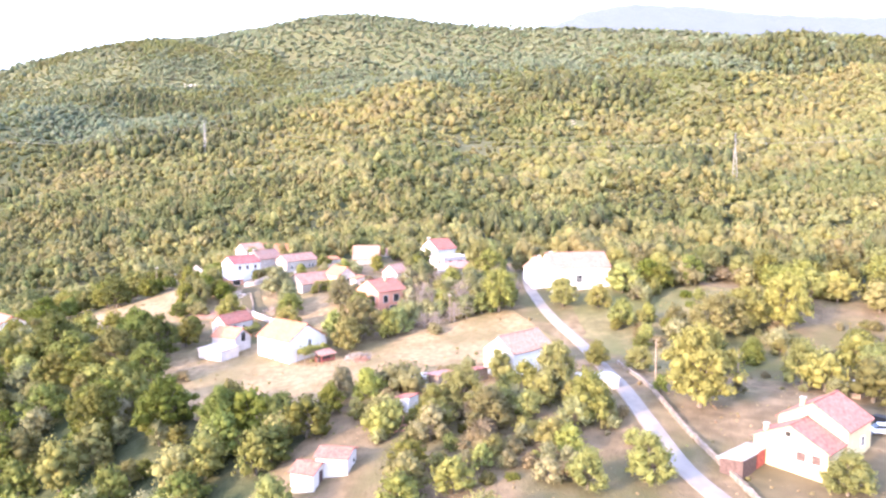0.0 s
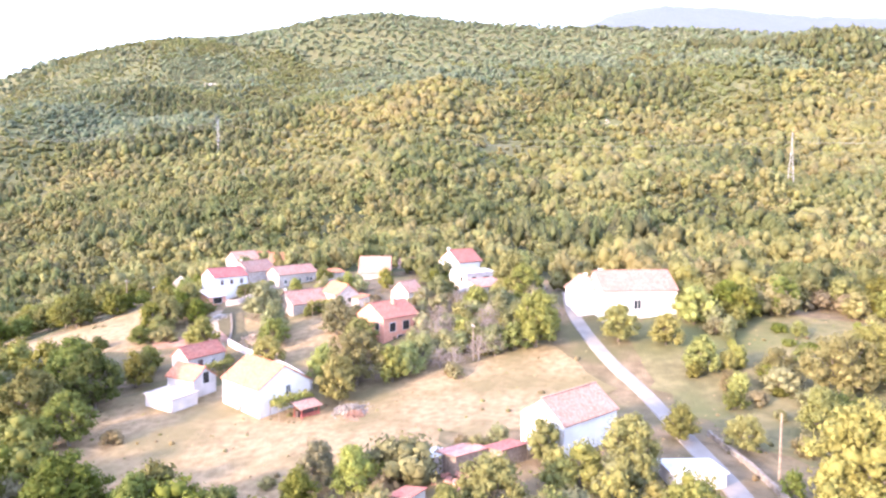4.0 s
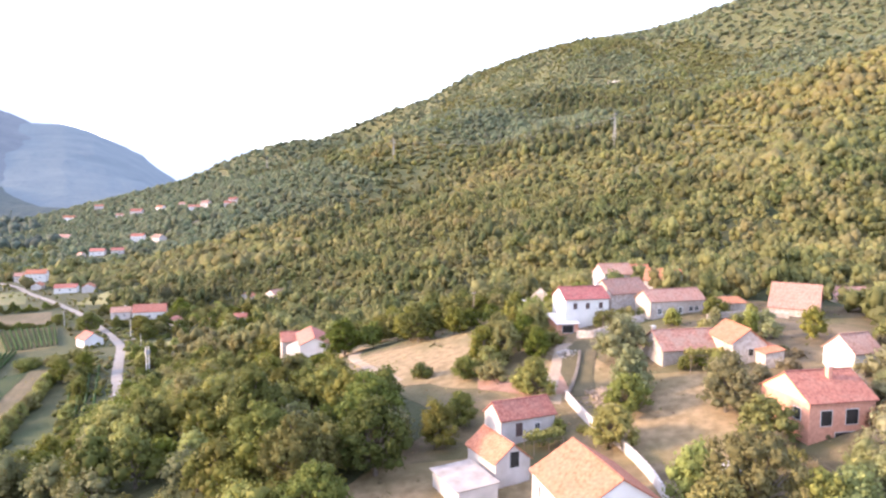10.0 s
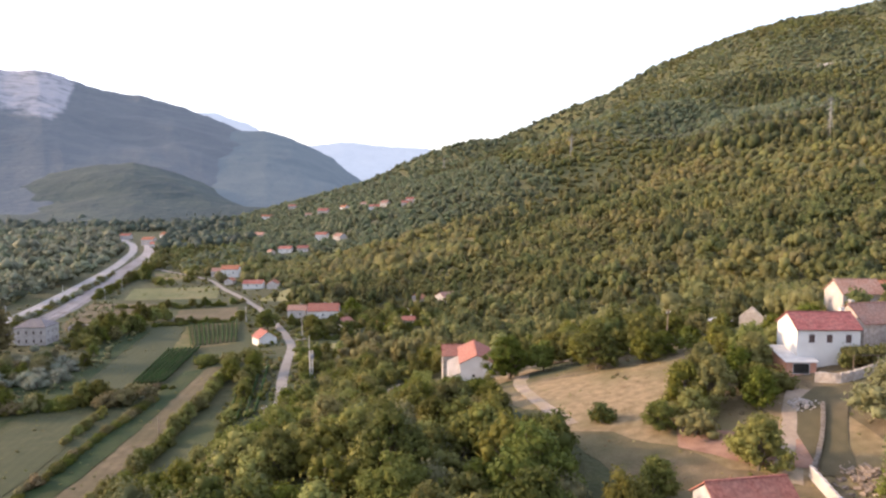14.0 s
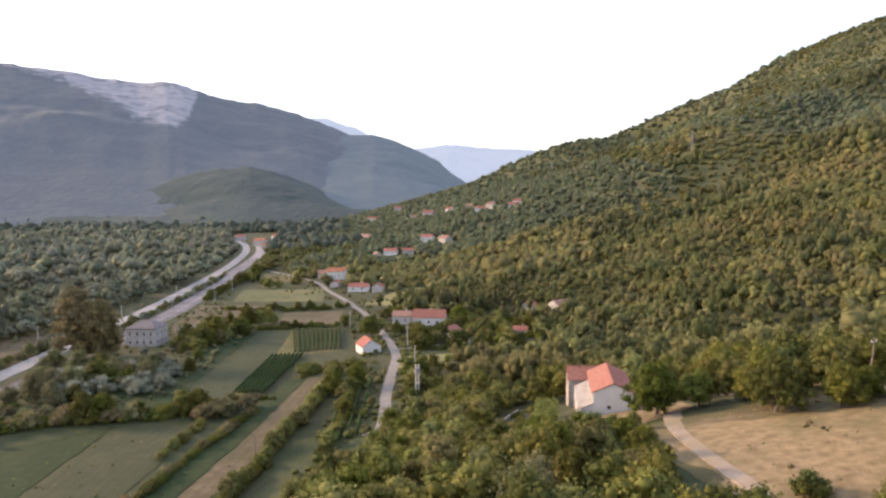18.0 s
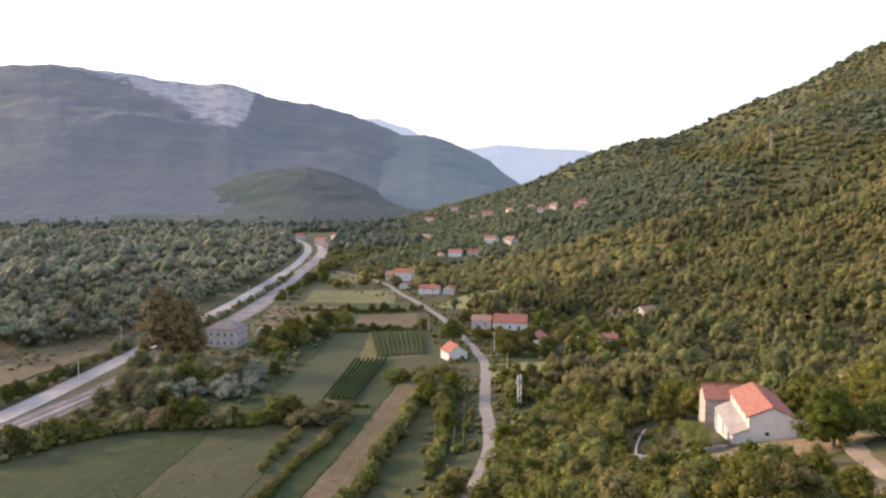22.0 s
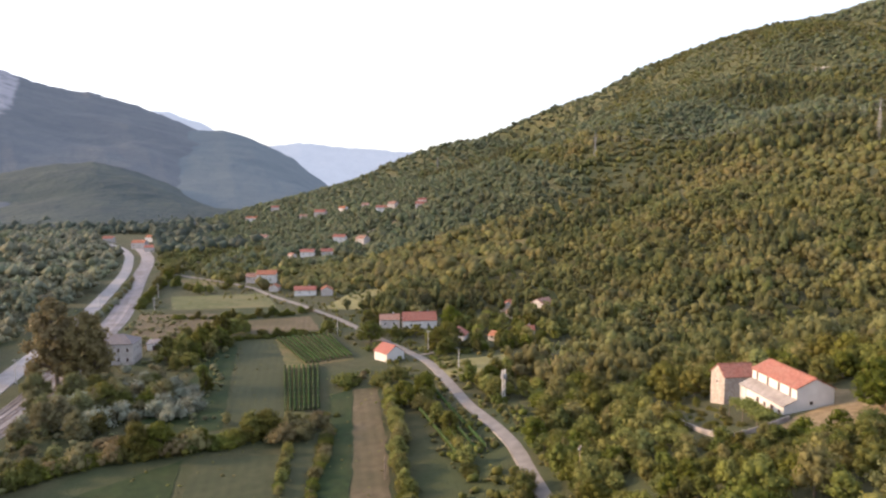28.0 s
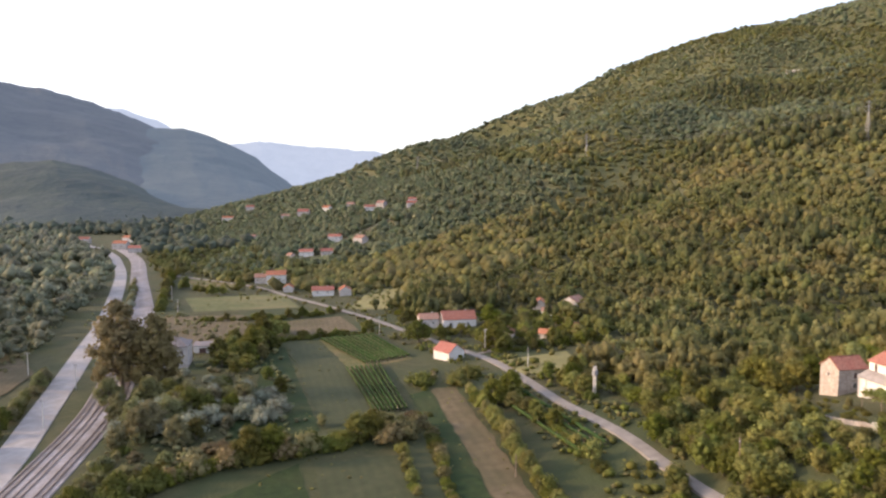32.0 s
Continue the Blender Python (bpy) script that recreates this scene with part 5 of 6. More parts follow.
# trees kept off the camera's side of the valley houses, so that these show
far_gap = [(x, y - 8 * k, 6.5 if y < 500 else 9.0) for x, y, *_ in FAR_HOUSES for k in range(1 if y < 500 else 4)] + [(x, y - 9 * k, 9.0) for x, y, *_ in FARTHEST for k in range(2)]
CLEAR += far_gap
stone_wall("wall_hill_road", [(214, 752), (232, 768), (262, 784), (290, 800)], 1.2, 0.6, M_ROCK, "pale retaining wall above the far houses", 11, False)

# village on the shoulder
house("white_house", "white plastered house with an orange tiled roof", 130.9, 89.4, 30.7, 250, 11.8, 10.0, 3.5, 3.1, M_WHITE, R_ORANGE,
      [("a", 0.6, 1.6, 0.9, 1.7, "window"), ("r", -3.5, 1.2, 0.8, 1.3, "window"), ("r", 3.0, 1.0, 0.8, 1.3, "window"), ("r", 0.0, -1.4, 0.9, 1.1, "shutter")])
house("stone_shed", "small plastered shed with orange tiled roof and dark hatch", 130.6, 106.0, 29.9, 261, 7.5, 4.9, 3.1, 1.9, M_LILAC, R_ORANGE, [("a", 0.2, 2.2, 1.3, 2.0, "hole")])
house("red_roofed_shed", "low shed with a red sheet-tiled roof", 140.3, 113.3, 31.7, 351, 8.9, 4.8, 2.7, 1.8, M_LILAC, R_RED, [("r", -1.5, 0.2, 0.9, 1.7, "door"), ("r", 1.5, 0.7, 0.8, 0.9, "window")])
house("dark_roofed_house", "white two-storey house with a dark red tiled roof", 180.7, 141.8, 39.4, 339, 9.6, 6.9, 5.1, 2.0, M_WHITE, R_DARK,
      [("r", -2.6, 3.0, 0.9, 1.3, "shutter"), ("r", 0.1, 3.0, 0.9, 1.3, "shutter"), ("r", 3.0, 3.0, 0.9, 1.3, "shutter")], [(3.9, 0.6, 0.6, 1.0)])
house("stone_house", "tall old stone house with a faded tiled roof", 192.5, 141.5, 39.7, 353, 10.3, 6.7, 5.2, 2.5, M_STONE, R_PINK, [("b", 0.0, 2.5, 0.7, 1.0, "hole"), ("r", -4.2, 0.6, 0.9, 1.0, "shutter")], [(-4.2, 0.5, 0.6, 0.9)])
house("stone_house", "long pale stone house with a faded pink tiled roof", 196.2, 131.2, 40.5, 344, 13.1, 5.6, 3.7, 1.9, M_STONE, R_PINK,
      [("r", -4.4, 1.0, 0.9, 1.2, "window"), ("r", 0.6, 1.0, 0.9, 1.2, "window"), ("r", 3.2, 1.3, 0.9, 1.0, "window"), ("r", 4.6, 1.3, 0.9, 1.0, "window")])
house("back_house", "small white house with a faded roof against the woods", 216.3, 165.3, 40.9, 340, 8.5, 7.0, 4.2, 2.4, M_LILAC, R_PINK)
house("back_house", "small house with an orange tiled roof among trees", 228, 168, 39.9, 325, 6.8, 6.4, 4.0, 2.5, M_LILAC, R_ORANGE)
house("back_house", "old house with an orange tiled roof behind the stone houses", 217.2, 149.6, 41.2, 300, 8.2, 7.3, 3.8, 2.4, M_STONE, R_ORANGE)
house("long_barn", "long low barn with an old lichened tiled roof", 178, 113.5, 36.6, 337, 12.6, 7.6, 3.2, 2.6, M_STONE, R_OLD, [("r", 1.5, 0.2, 1.1, 1.9, "door"), ("r", -2.5, 0.9, 0.8, 0.9, "hole")], [(-6.0, 0.2, 0.6, 0.9)])
house("orange_roofed_house", "stone house with a bright orange tiled roof", 181.6, 106.0, 38.3, 238, 9.0, 5.6, 3.6, 2.2, M_STONE, R_ORANGE, [("a", 0.3, 1.6, 0.8, 1.1, "hole")])
house("brick_house", "unfinished orange brick house with a red tiled roof", 167.0, 84.8, 36.6, 339, 9.8, 8.9, 3.6, 2.7, M_BRICK, R_RED,
      [("b", 2.4, 1.0, 1.2, 1.5, "hole"), ("r", -2.4, 0.6, 1.6, 1.9, "hole"), ("r", 1.4, 0.6, 1.8, 1.9, "hole"), ("r", 0.5, -2.2, 3.0, 1.8, "hole")], [(0.6, -1.2, 0.6, 1.6)], gable=M_YELLOW)
house("big_roofed_house", "old house under a large faded tiled roof", 216.3, 115.3, 40.6, 295, 9.0, 12.5, 2.8, 4.2, M_STONE, R_PINK)
house("back_house", "low old house with a faded tiled roof", 241.0, 116.0, 39.9, 325, 10.0, 6.4, 2.8, 2.4, M_STONE, R_PINK)
house("small_house", "small white cottage with a pink tiled roof", 187.0, 90.0, 40.0, 346, 5.6, 5.4, 2.5, 2.2, M_WHITE, R_PINK, [("r", 0.8, 0.7, 0.7, 1.0, "window")])
house("chalet_house", "white house with a red tiled roof and a chimney", 221.8, 90.0, 42.0, 335, 9.0, 8.6, 5.0, 3.2, M_WHITE, R_RED, [("r", 0, -0.2, 2.4, 1.8, "hole")], [(-4.0, 0.5, 0.7, 1.0)])
house("brick_shell_house", "roofless unfinished brick house with pale walls", 204.0, 79.5, 41.6, 330, 9.0, 7.0, 4.4, 0.4, M_LILAC, M_CONCRETE, [("b", 1.5, 2.2, 1.2, 1.3, "hole"), ("r", -2, 2.2, 1.4, 1.3, "hole"), ("r", 2, 2.4, 2.2, 1.0, "hole")], over=0.2)
big = house("big_white_house", "large white two-storey house with a faded pink roof", 190.5, 36.5, 38.6, 300, 16.5, 11.0, 7.2, 3.6, M_WHITE, R_PINK, [("r", -0.6, 3.2, 1.6, 2.0, "window"), ("b", -1.0, 7.2, 0.9, 1.0, "window")], [(-6.5, 1.5, 0.7, 1.2)])
bm = bmesh.new()
box(bm, 8.25, 9.6, -3.0, 1.0, 3.0, 3.18)
balcony = part("balcony", bm, M_CONCRETE, big)
bm = bmesh.new()
for x0, x1, y0, y1 in ((9.5, 9.56, -3.0, 1.0), (8.25, 9.5, -3.0, -2.94), (8.25, 9.5, 0.94, 1.0)):
    box(bm, x0, x1, y0, y1, 3.2, 4.1)
part("railing", bm, M_SHUTTER, balcony)
house("gabled_wing_house", "white gabled wing with a greyed tiled roof", 189.5, 46.2, 39.0, 212, 9.0, 6.4, 6.0, 2.7, M_WHITE, R_OLD, [("a", 0.4, 6.1, 0.8, 0.9, "hole")], [(-2.0, 0.6, 0.6, 1.0)])
house("gabled_hut", "white gabled cottage with a pink tiled roof", 126.3, 34.9, 33.4, 155, 11.3, 7.4, 3.4, 2.6, M_WHITE, R_TAN, [("a", 1.2, 1.3, 1.2, 1.1, "shutter")])
house("yellow_house", "pale yellow house with a red tiled roof", 102.5, -14.0, 30.8, 152, 8.0, 8.6, 5.2, 2.6, M_YELLOW, R_RED, [("l", 1.0, 2.2, 1.0, 1.2, "window")], [(2.6, -1.8, 0.5, 1.2)])
house("yellow_house_wing", "lower pale yellow wing with red shutters and red roof", 96.4, -10.3, 30.8, 152, 5.0, 9.0, 3.7, 2.3, M_YELLOW, R_RED, [("a", 1.4, 1.9, 1.1, 1.2, "shutter"), ("a", 3.2, 1.9, 1.1, 1.2, "shutter"), ("a", -0.2, 4.6, 0.7, 0.7, "hole")], [(1.5, -3.4, 0.5, 1.0)])
house("pink_shed", "small pink-washed shed with a flat red roof", 79.6, 52.0, 26.2, 274, 3.5, 4.2, 2.0, 0.7, M_WHITE, R_RED, [("a", 0, 0.1, 0.8, 1.7, "door")])
house("pink_shed", "small white shed with a red roof and green door", 82.9, 49.6, 27.0, 281, 4.6, 4.2, 2.5, 0.6, M_WHITE, R_RED, [("a", 0.8, 0.9, 0.7, 0.7, "window"), ("l", 0.5, 0.1, 0.8, 1.7, "door")])

# long white house on the slope, with its older stone wing
house("long_white_house", "long white house with a red roof and shuttered upper windows", 148.9, 209.1, 23.6, 251, 16.1, 7.5, 3.4, 1.8, M_WHITE, R_RED,
      [("r", 6.0 - 4.0 * i, 1.2, 0.75, 1.9, "shutter") for i in range(4)] + [("a", -0.8, 0.3, 0.6, 0.6, "hole")], base=5)
house("stone_wing_house", "older stone house wing with a dark red roof", 150.1, 225.0, 18.8, 344, 7.6, 5.7, 5.2, 2.1, M_STONE, R_RED, [("r", 0.6, 2.9, 1.0, 1.3, "shutter"), ("r", 0.6, 0.6, 0.9, 1.2, "window"), ("b", -0.2, 3.0, 0.7, 0.9, "shutter")])

# along the lane
house("roadside_house", "small white house with an orange-red roof beside the lane", 111.0, 349.0, 3.4, 284, 8.6, 7.4, 3.2, 2.5, M_WHITE, R_RED)
house("red_roofed_house", "white house with a long red tiled roof", 145.0, 405.5, 2.6, 344, 15.5, 8.9, 4.2, 3.2, M_WHITE, R_RED, [("r", -4, 1.5, 1.0, 1.2, "window"), ("r", 0, 1.5, 1.0, 1.2, "window"), ("r", 4, 1.5, 1.0, 1.2, "window")], [(4, 1, 0.6, 0.9), (0.5, 1, 0.6, 0.9)])
house("station_building", "old two-storey pale railway station with a grey hipped roof", 19.5, 392.5, 1.6, 344, 13.0, 11.0, 7.6, 2.6, M_LILAC, R_GREY, [(side, u, v, 0.9, 1.5, "shutter") for side, us in (("a", (-3.4, 0, 3.4)), ("r", (-4.6, -1.5, 1.5, 4.6))) for u in us for v in (1.0, 4.6)], hip=4.5)

# ---- single trees ----
def build_tree(seed, mat, height=6.6, radius=3.0, lumps=22, cards=980, card=0.42, trunk_h=0.9, shape=1.0, sparse=False):
    """A tapered trunk with limbs and a crown of uneven lumps covered in leaf sprays. Returns the thing, standing at the origin."""
    rng = np.random.default_rng(seed)
    ob = thing("tree", "", "tree", Matrix.Identity(4))
    bm = bmesh.new()

    def limb(p, q, r0, r1, n=6):
        p, q = Vector(p), Vector(q)
        m = (q - p).to_track_quat('Z', 'Y').to_matrix()
        rings = []
        for k, (c, r) in enumerate(((p, r0), ((p + q) / 2 + Vector(rng.uniform(-0.08, 0.08, 3)) * (q - p).length, (r0 + r1) / 2), (q, r1))):
            rings.append([bm.verts.new(c + m @ Vector((r * math.cos(6.283 * i / n), r * math.sin(6.283 * i / n), 0))) for i in range(n)])
        for a, b in zip(rings, rings[1:]):
            for i in range(n):
                bm.faces.new((a[i], a[(i + 1) % n], b[(i + 1) % n], b[i]))

    top = (rng.uniform(-0.2, 0.2), rng.uniform(-0.2, 0.2), trunk_h + 0.8)
    limb((0, 0, -0.6), top, 0.24 * radius / 3, 0.15 * radius / 3)
    centres, wide = [], rng.uniform(0.8, 1.25)
    for k in range(lumps):
        a = 6.283 * (k * 0.618 + rng.uniform(-0.08, 0.08))
        f = (k + 0.5) / lumps
        z = trunk_h + 0.5 + (height - trunk_h - 2.0) * f * rng.uniform(0.8, 1.12)
        d = radius * 0.68 * math.sin(math.pi * (0.30 + 0.62 * f)) * rng.uniform(0.4, 1.35)
        centres.append((d * wide * math.cos(a), d / wide * math.sin(a), z, radius * rng.uniform(0.75, 1.25) * 1.85 / math.sqrt(lumps)))
        limb(top, (d * 0.8 * math.cos(a), d * 0.8 * math.sin(a), z), 0.10 * radius / 3, 0.03, 3)
    if sparse:
        for k in range(120):
            c = centres[k % lumps]
            w = Vector(rng.normal(0, 1, 3))
            w.z = abs(w.z) * 0.7
            w.normalize()
            limb((c[0] * 0.8, c[1] * 0.8, c[2] - 0.3), Vector(c[:3]) + w * c[3] * rng.uniform(0.9, 1.6), 0.035, 0.012, 3)
    part("trunk", bm, M_PALEBARK if sparse else M_BARK, ob)
    V, F, at = [], [], 0
    if not sparse:
        for x, y, z, r in centres:
            v, f = ICO1
            v = v * (r * 0.68) * rng.uniform(0.62, 1.15, (len(v), 1)) * [1, 1, 0.85] + [x, y, z]
            V.append(v)
            F.append(f + at)
            at += len(v)
    v, f = sprays(rng, [c[:3] for c in centres], [c[3] for c in centres], max(1, int(cards / lumps)), card)
    V.append(v)
    F.append(f + at)
    crown = new("crown", big_mesh("crown", np.concatenate(V), np.concatenate(F), mat))
    crown.parent = ob
    return ob


TREES = {
    'O': ([build_tree(20 + k, F_OAK, lumps=20, cards=850, card=0.37, trunk_h=0.5) for k in range(5)], "dark green broad-leaved oak with a dense rounded crown"),
    'L': ([build_tree(40 + k, F_LIGHT, lumps=20, cards=850, card=0.37, trunk_h=0.5) for k in range(4)], "light yellow-green tree with a loose leafy crown"),
    'G': ([build_tree(60 + k, F_GREY2, lumps=20, cards=850, card=0.35, trunk_h=0.5) for k in range(3)], "grey-green tree with a thin feathery crown"),
    'D': ([build_tree(80 + k, F_DRY, height=4.6, lumps=18, cards=700, card=0.36, trunk_h=0.2) for k in range(3)], "brownish dry bush with small withered leaves"),
    'S': ([build_tree(100 + k, F_GREY, height=4.8, lumps=18, cards=700, card=0.38, trunk_h=0.2) for k in range(3)], "silvery pale bush with fine leaves"),
    'W': ([build_tree(120 + k, F_BARE, cards=260, card=0.20, sparse=True) for k in range(3)], "nearly bare grey tree with fine twigs"),
    'P': ([build_tree(140 + k, F_OAK2, height=8.6, radius=3.0, lumps=60, cards=4200, card=0.27, trunk_h=0.9) for k in range(2)], "tall round-crowned poplar beside the railway"),
    'B': ([build_tree(160 + k, F_OAK, height=3.4, lumps=16, cards=640, card=0.38, trunk_h=0.0) for k in range(4)], "low dense green bush"),
}
LARGE = {'O': [build_tree(200 + k, F_OAK, lumps=44, cards=2900, card=0.275, trunk_h=0.5) for k in range(3)], 'L': [build_tree(210 + k, F_LIGHT, lumps=44, cards=2900, card=0.265, trunk_h=0.5) for k in range(3)],
         'G': [build_tree(220 + k, F_GREY2, lumps=42, cards=2900, card=0.255, trunk_h=0.5) for k in range(2)]}
HUGE = {'O': [build_tree(230 + k, F_OAK, lumps=90, cards=6400, card=0.18, trunk_h=0.5) for k in range(2)], 'L': [build_tree(240 + k, F_LIGHT, lumps=90, cards=6400, card=0.18, trunk_h=0.5) for k in range(2)]}
for group in [g for g, _ in TREES.values()] + list(LARGE.values()) + list(HUGE.values()):
    for t in group:
        t.location.z = -400
planted = np.random.default_rng(77)


def plant(x, y, r, kind, group="", label=""):
    """Stands one tree or bush of crown radius r on the ground."""
    forms, text = TREES[kind]
    if r > 2.5 and kind in LARGE:
        forms = HUGE[kind] if r > 4.3 and kind in HUGE else LARGE[kind]
    src = forms[int(planted.integers(len(forms)))]
    s = r / 3.0
    m = pose(x, y, ground_z(x, y) - 0.05, 0, 0, planted.uniform(0, 360)) @ Matrix.Diagonal((s, s, s * planted.uniform(0.85, 1.15), 1))
    ob = copy_thing(src, m)
    ob.matrix_basis = m
    ob.name = "bush" if kind in "DSB" else "tree"
    for c in ob.children:
        c.hide_render = False
    return tagged(ob, label or text, "bush" if kind in "DSB" else "tree", group)


GARDEN_TREES = [(110, 52, 4.8, 'D'), (106, 62, 2.9, 'G'), (105, 56, 3.2, 'L'), (105, 69, 1.3, 'D'), (103, 38, 4.0, 'L'), (98, 41, 3.0, 'L'), (111, 32, 2.3, 'L'), (114, 25, 4.4, 'L'), (97, 31, 4.0, 'L'), (132, 21, 2.6, 'O'), (102, 17, 3.8, 'L'),
                (112, 2, 6.6, 'L'), (131, 13, 2.6, 'L'), (117, 8, 1.5, 'O'), (158, -1, 5.6, 'L'), (142, 3, 3.6, 'L'), (100, 61, 2.7, 'O'), (93, 66, 3.3, 'O')]
LANE_TREES = [(100, 50, 2.7, 'D'), (161, 8, 3.2, 'L'), (164, -6, 6.0, 'L'), (165, -14, 6.0, 'L'), (144, -7, 2.7, 'O'), (170, 63, 3.6, 'W'), (166, 51, 5.8, 'L'), (192, 64.5, 5.8, 'L'), (172, 36, 4.4, 'L'), (172, 27, 3.4, 'L'),
              (190, 17, 3.9, 'O'), (194, 8, 5.2, 'D'), (162, 20, 3.2, 'L'), (109, 101, 1.9, 'D'), (158, 60, 3.0, 'W'), (153, 63, 2.6, 'W'), (161, 70, 3.6, 'W'), (164, 64, 3.2, 'G'), (158, 67, 3.0, 'G'), (166, 70, 3.4, 'G'), (154, 70, 2.8, 'G'), (150, 62, 2.0, 'D'), (171, 56, 3.6, 'G'), (176, 62, 3.4, 'G'), (161, 59, 2.2, 'D'), (190, 61, 4.8, 'L')]
YARD_TREES = [(142, 78, 5.2, 'L'), (148, 71, 3.6, 'L'), (155, 106, 3.6, 'L'), (169, 120, 4.8, 'G'), (163, 95, 4.4, 'G'), (158, 86, 3.6, 'L'), (135, 77, 4.0, 'L'), (146, 101, 3.6, 'L'), (136, 122, 3.0, 'O'), (152, 125, 2.6, 'D'),
              (155, 141, 3.8, 'O'), (162, 134, 3.0, 'O'), (148, 138, 2.8, 'O'), (144, 146, 1.7, 'O'), (145, 72, 3.2, 'L'), (141, 84, 3.6, 'L'), (160, 110, 4.0, 'G'), (129, 118, 3.2, 'O')]
SLOPE_TREES = [(133, 159, 2.6, 'O'), (135, 167, 2.8, 'O'), (136, 175, 2.6, 'O'), (130, 172, 2.6, 'O'), (128, 164, 2.8, 'L'), (134, 182, 2.4, 'O'), (128, 179, 2.4, 'O'), (149.5, 191, 5.4, 'O'), (122, 160, 3.0, 'O'), (160, 173, 4.8, 'O'), (166, 167, 3.4, 'O'), (171, 168, 3.0, 'O'), (132, 139, 3.2, 'O'), (123, 127, 5.6, 'O'), (109, 137, 5.8, 'O'), (97, 153, 4.6, 'O'), (157, 190, 3.6, 'O'),
               (118, 116, 5.2, 'O'), (106, 107, 4.4, 'O'), (108, 118, 5.4, 'O'), (90, 88, 5.6, 'O'), (86, 99, 5.6, 'O'), (90, 76, 4.4, 'O'), (108, 130, 5.6, 'O'), (164, 199, 4.6, 'O')]
VALLEY_TREES = [(2, 362, 10.0, 'P'), (12, 357, 8.6, 'P'), (115, 384, 6.0, 'O'), (44, 402, 4.8, 'O'), (48, 392, 5.6, 'O'), (64, 424, 4.2, 'L'), (32, 349, 2.4, 'S'), (35, 312, 3.6, 'S'), (41, 319, 3.8, 'S'), (16, 313, 4.2, 'S'), (3, 321, 4.6, 'G'),
                (-62, 402, 6.0, 'S'), (88, 324, 4.6, 'B'), (132, 352, 5.4, 'O'), (158, 399, 5.6, 'O'), (68, 433, 3.6, 'L'), (4, 374, 4.6, 'G'), (18, 350, 3.0, 'G'), (46, 338, 2.6, 'O'), (142, 361, 4.6, 'O')]
RAIL_BUSHES = [(31, 317, 3.4, 'S'), (4, 312, 4.4, 'G'), (18, 327, 4.6, 'O'), (11, 331, 4.2, 'S'), (42, 386, 4.2, 'O'), (56, 402, 5.0, 'O'), (28, 362, 2.2, 'S'), (123, 291, 3.4, 'O'), (104, 320, 4.2, 'B'), (97, 316, 4.4, 'B'),
               (105, 417, 3.0, 'L'), (26, 340, 3.4, 'S'), (22, 374, 2.0, 'S'), (36, 392, 4.4, 'O'), (38, 370, 2.6, 'O'), (46, 356, 2.4, 'O'), (12, 304, 3.8, 'G'), (22, 318, 3.6, 'S'), (76, 420, 3.0, 'B'), (92, 414, 2.8, 'B')]
TERRACE_TREES = [(180.5, 136.2, 1.5, 'L'), (182.6, 135.4, 1.6, 'L'), (184.8, 134.6, 1.6, 'L'), (187, 134, 1.4, 'L'), (190.5, 133.5, 1.5, 'G'), (171.5, 108.5, 1.3, 'O'), (174, 107.6, 1.3, 'O'), (176.5, 106.6, 1.3, 'O'), (179, 105.6, 1.2, 'O'), (144.5, 109.5, 1.2, 'L'), (147, 107, 1.1, 'B'), (161.5, 179, 4.6, 'O'), (144.5, 146, 2.0, 'B'), (162, 146, 3.4, 'L'), (164, 137, 3.0, 'O'), (158, 139, 3.6, 'L'), (153, 137, 2.9, 'L'), (168, 138, 3.6, 'B'), (151, 133, 3.0, 'D'), (150, 121.5, 3.6, 'L'), (166, 143, 3.2, 'O'),
                 (170, 144, 3.6, 'L'), (173, 148, 3.4, 'L'), (176, 156, 2.2, 'O'), (182, 152, 2.0, 'L')]
STRIP_TREES = [(90, -15, 3.2, 'L'), (86, 7, 3.0, 'L'), (82.5, 14, 2.6, 'L'), (96, 292, 3.8, 'O'), (103, 294, 3.8, 'O'), (99, 287, 2.8, 'L'), (65, 284, 4.2, 'D'), (70, 289, 3.2, 'D'), (60, 282, 3.8, 'D'), (59, 422, 5.0, 'O'), (52, 410, 4.4, 'O'), (70, 428, 3.2, 'L'), (38, 330, 3.6, 'S'), (42, 334, 3.0, 'S'), (34, 326, 3.0, 'S'),
               (7, 319, 4.6, 'G'), (12, 322, 4.2, 'G'), (0, 330, 4.4, 'G'), (16, 336, 4.0, 'O'), (22, 330, 3.4, 'G'), (8, 342, 4.4, 'G'), (14, 346, 4.2, 'O'), (-2, 348, 4.4, 'G')]
for group, spots in (("trees on the dry terrace", TERRACE_TREES), ("trees between the strips", STRIP_TREES), ("garden trees", GARDEN_TREES), ("trees along the village road", LANE_TREES), ("trees between the houses", YARD_TREES), ("trees on the slope", SLOPE_TREES),
                     ("trees on the valley floor", VALLEY_TREES), ("bushes beside the railway", RAIL_BUSHES)):
    for x, y, r, kind in spots:
        plant(x, y, r, kind, group)


def baked(kind_parts, mats):
    """Crowns and trunks joined into one mesh with its materials."""
    V, F, I, T, at = [], [], [], [], 0
    for v, f, i, tone in kind_parts:
        V.append(v)
        F.append(f + at)
        I.append(np.full(len(f), i))
        T.append(np.full(len(f), tone))
        at += len(v)
    me = big_mesh("wood", np.concatenate(V), np.concatenate(F), mats[0])
    for m in mats[1:]:
        me.materials.append(m)
    me.polygons.foreach_set("material_index", np.concatenate(I).astype(np.int32))
    toned(me, np.concatenate(T))
    return me


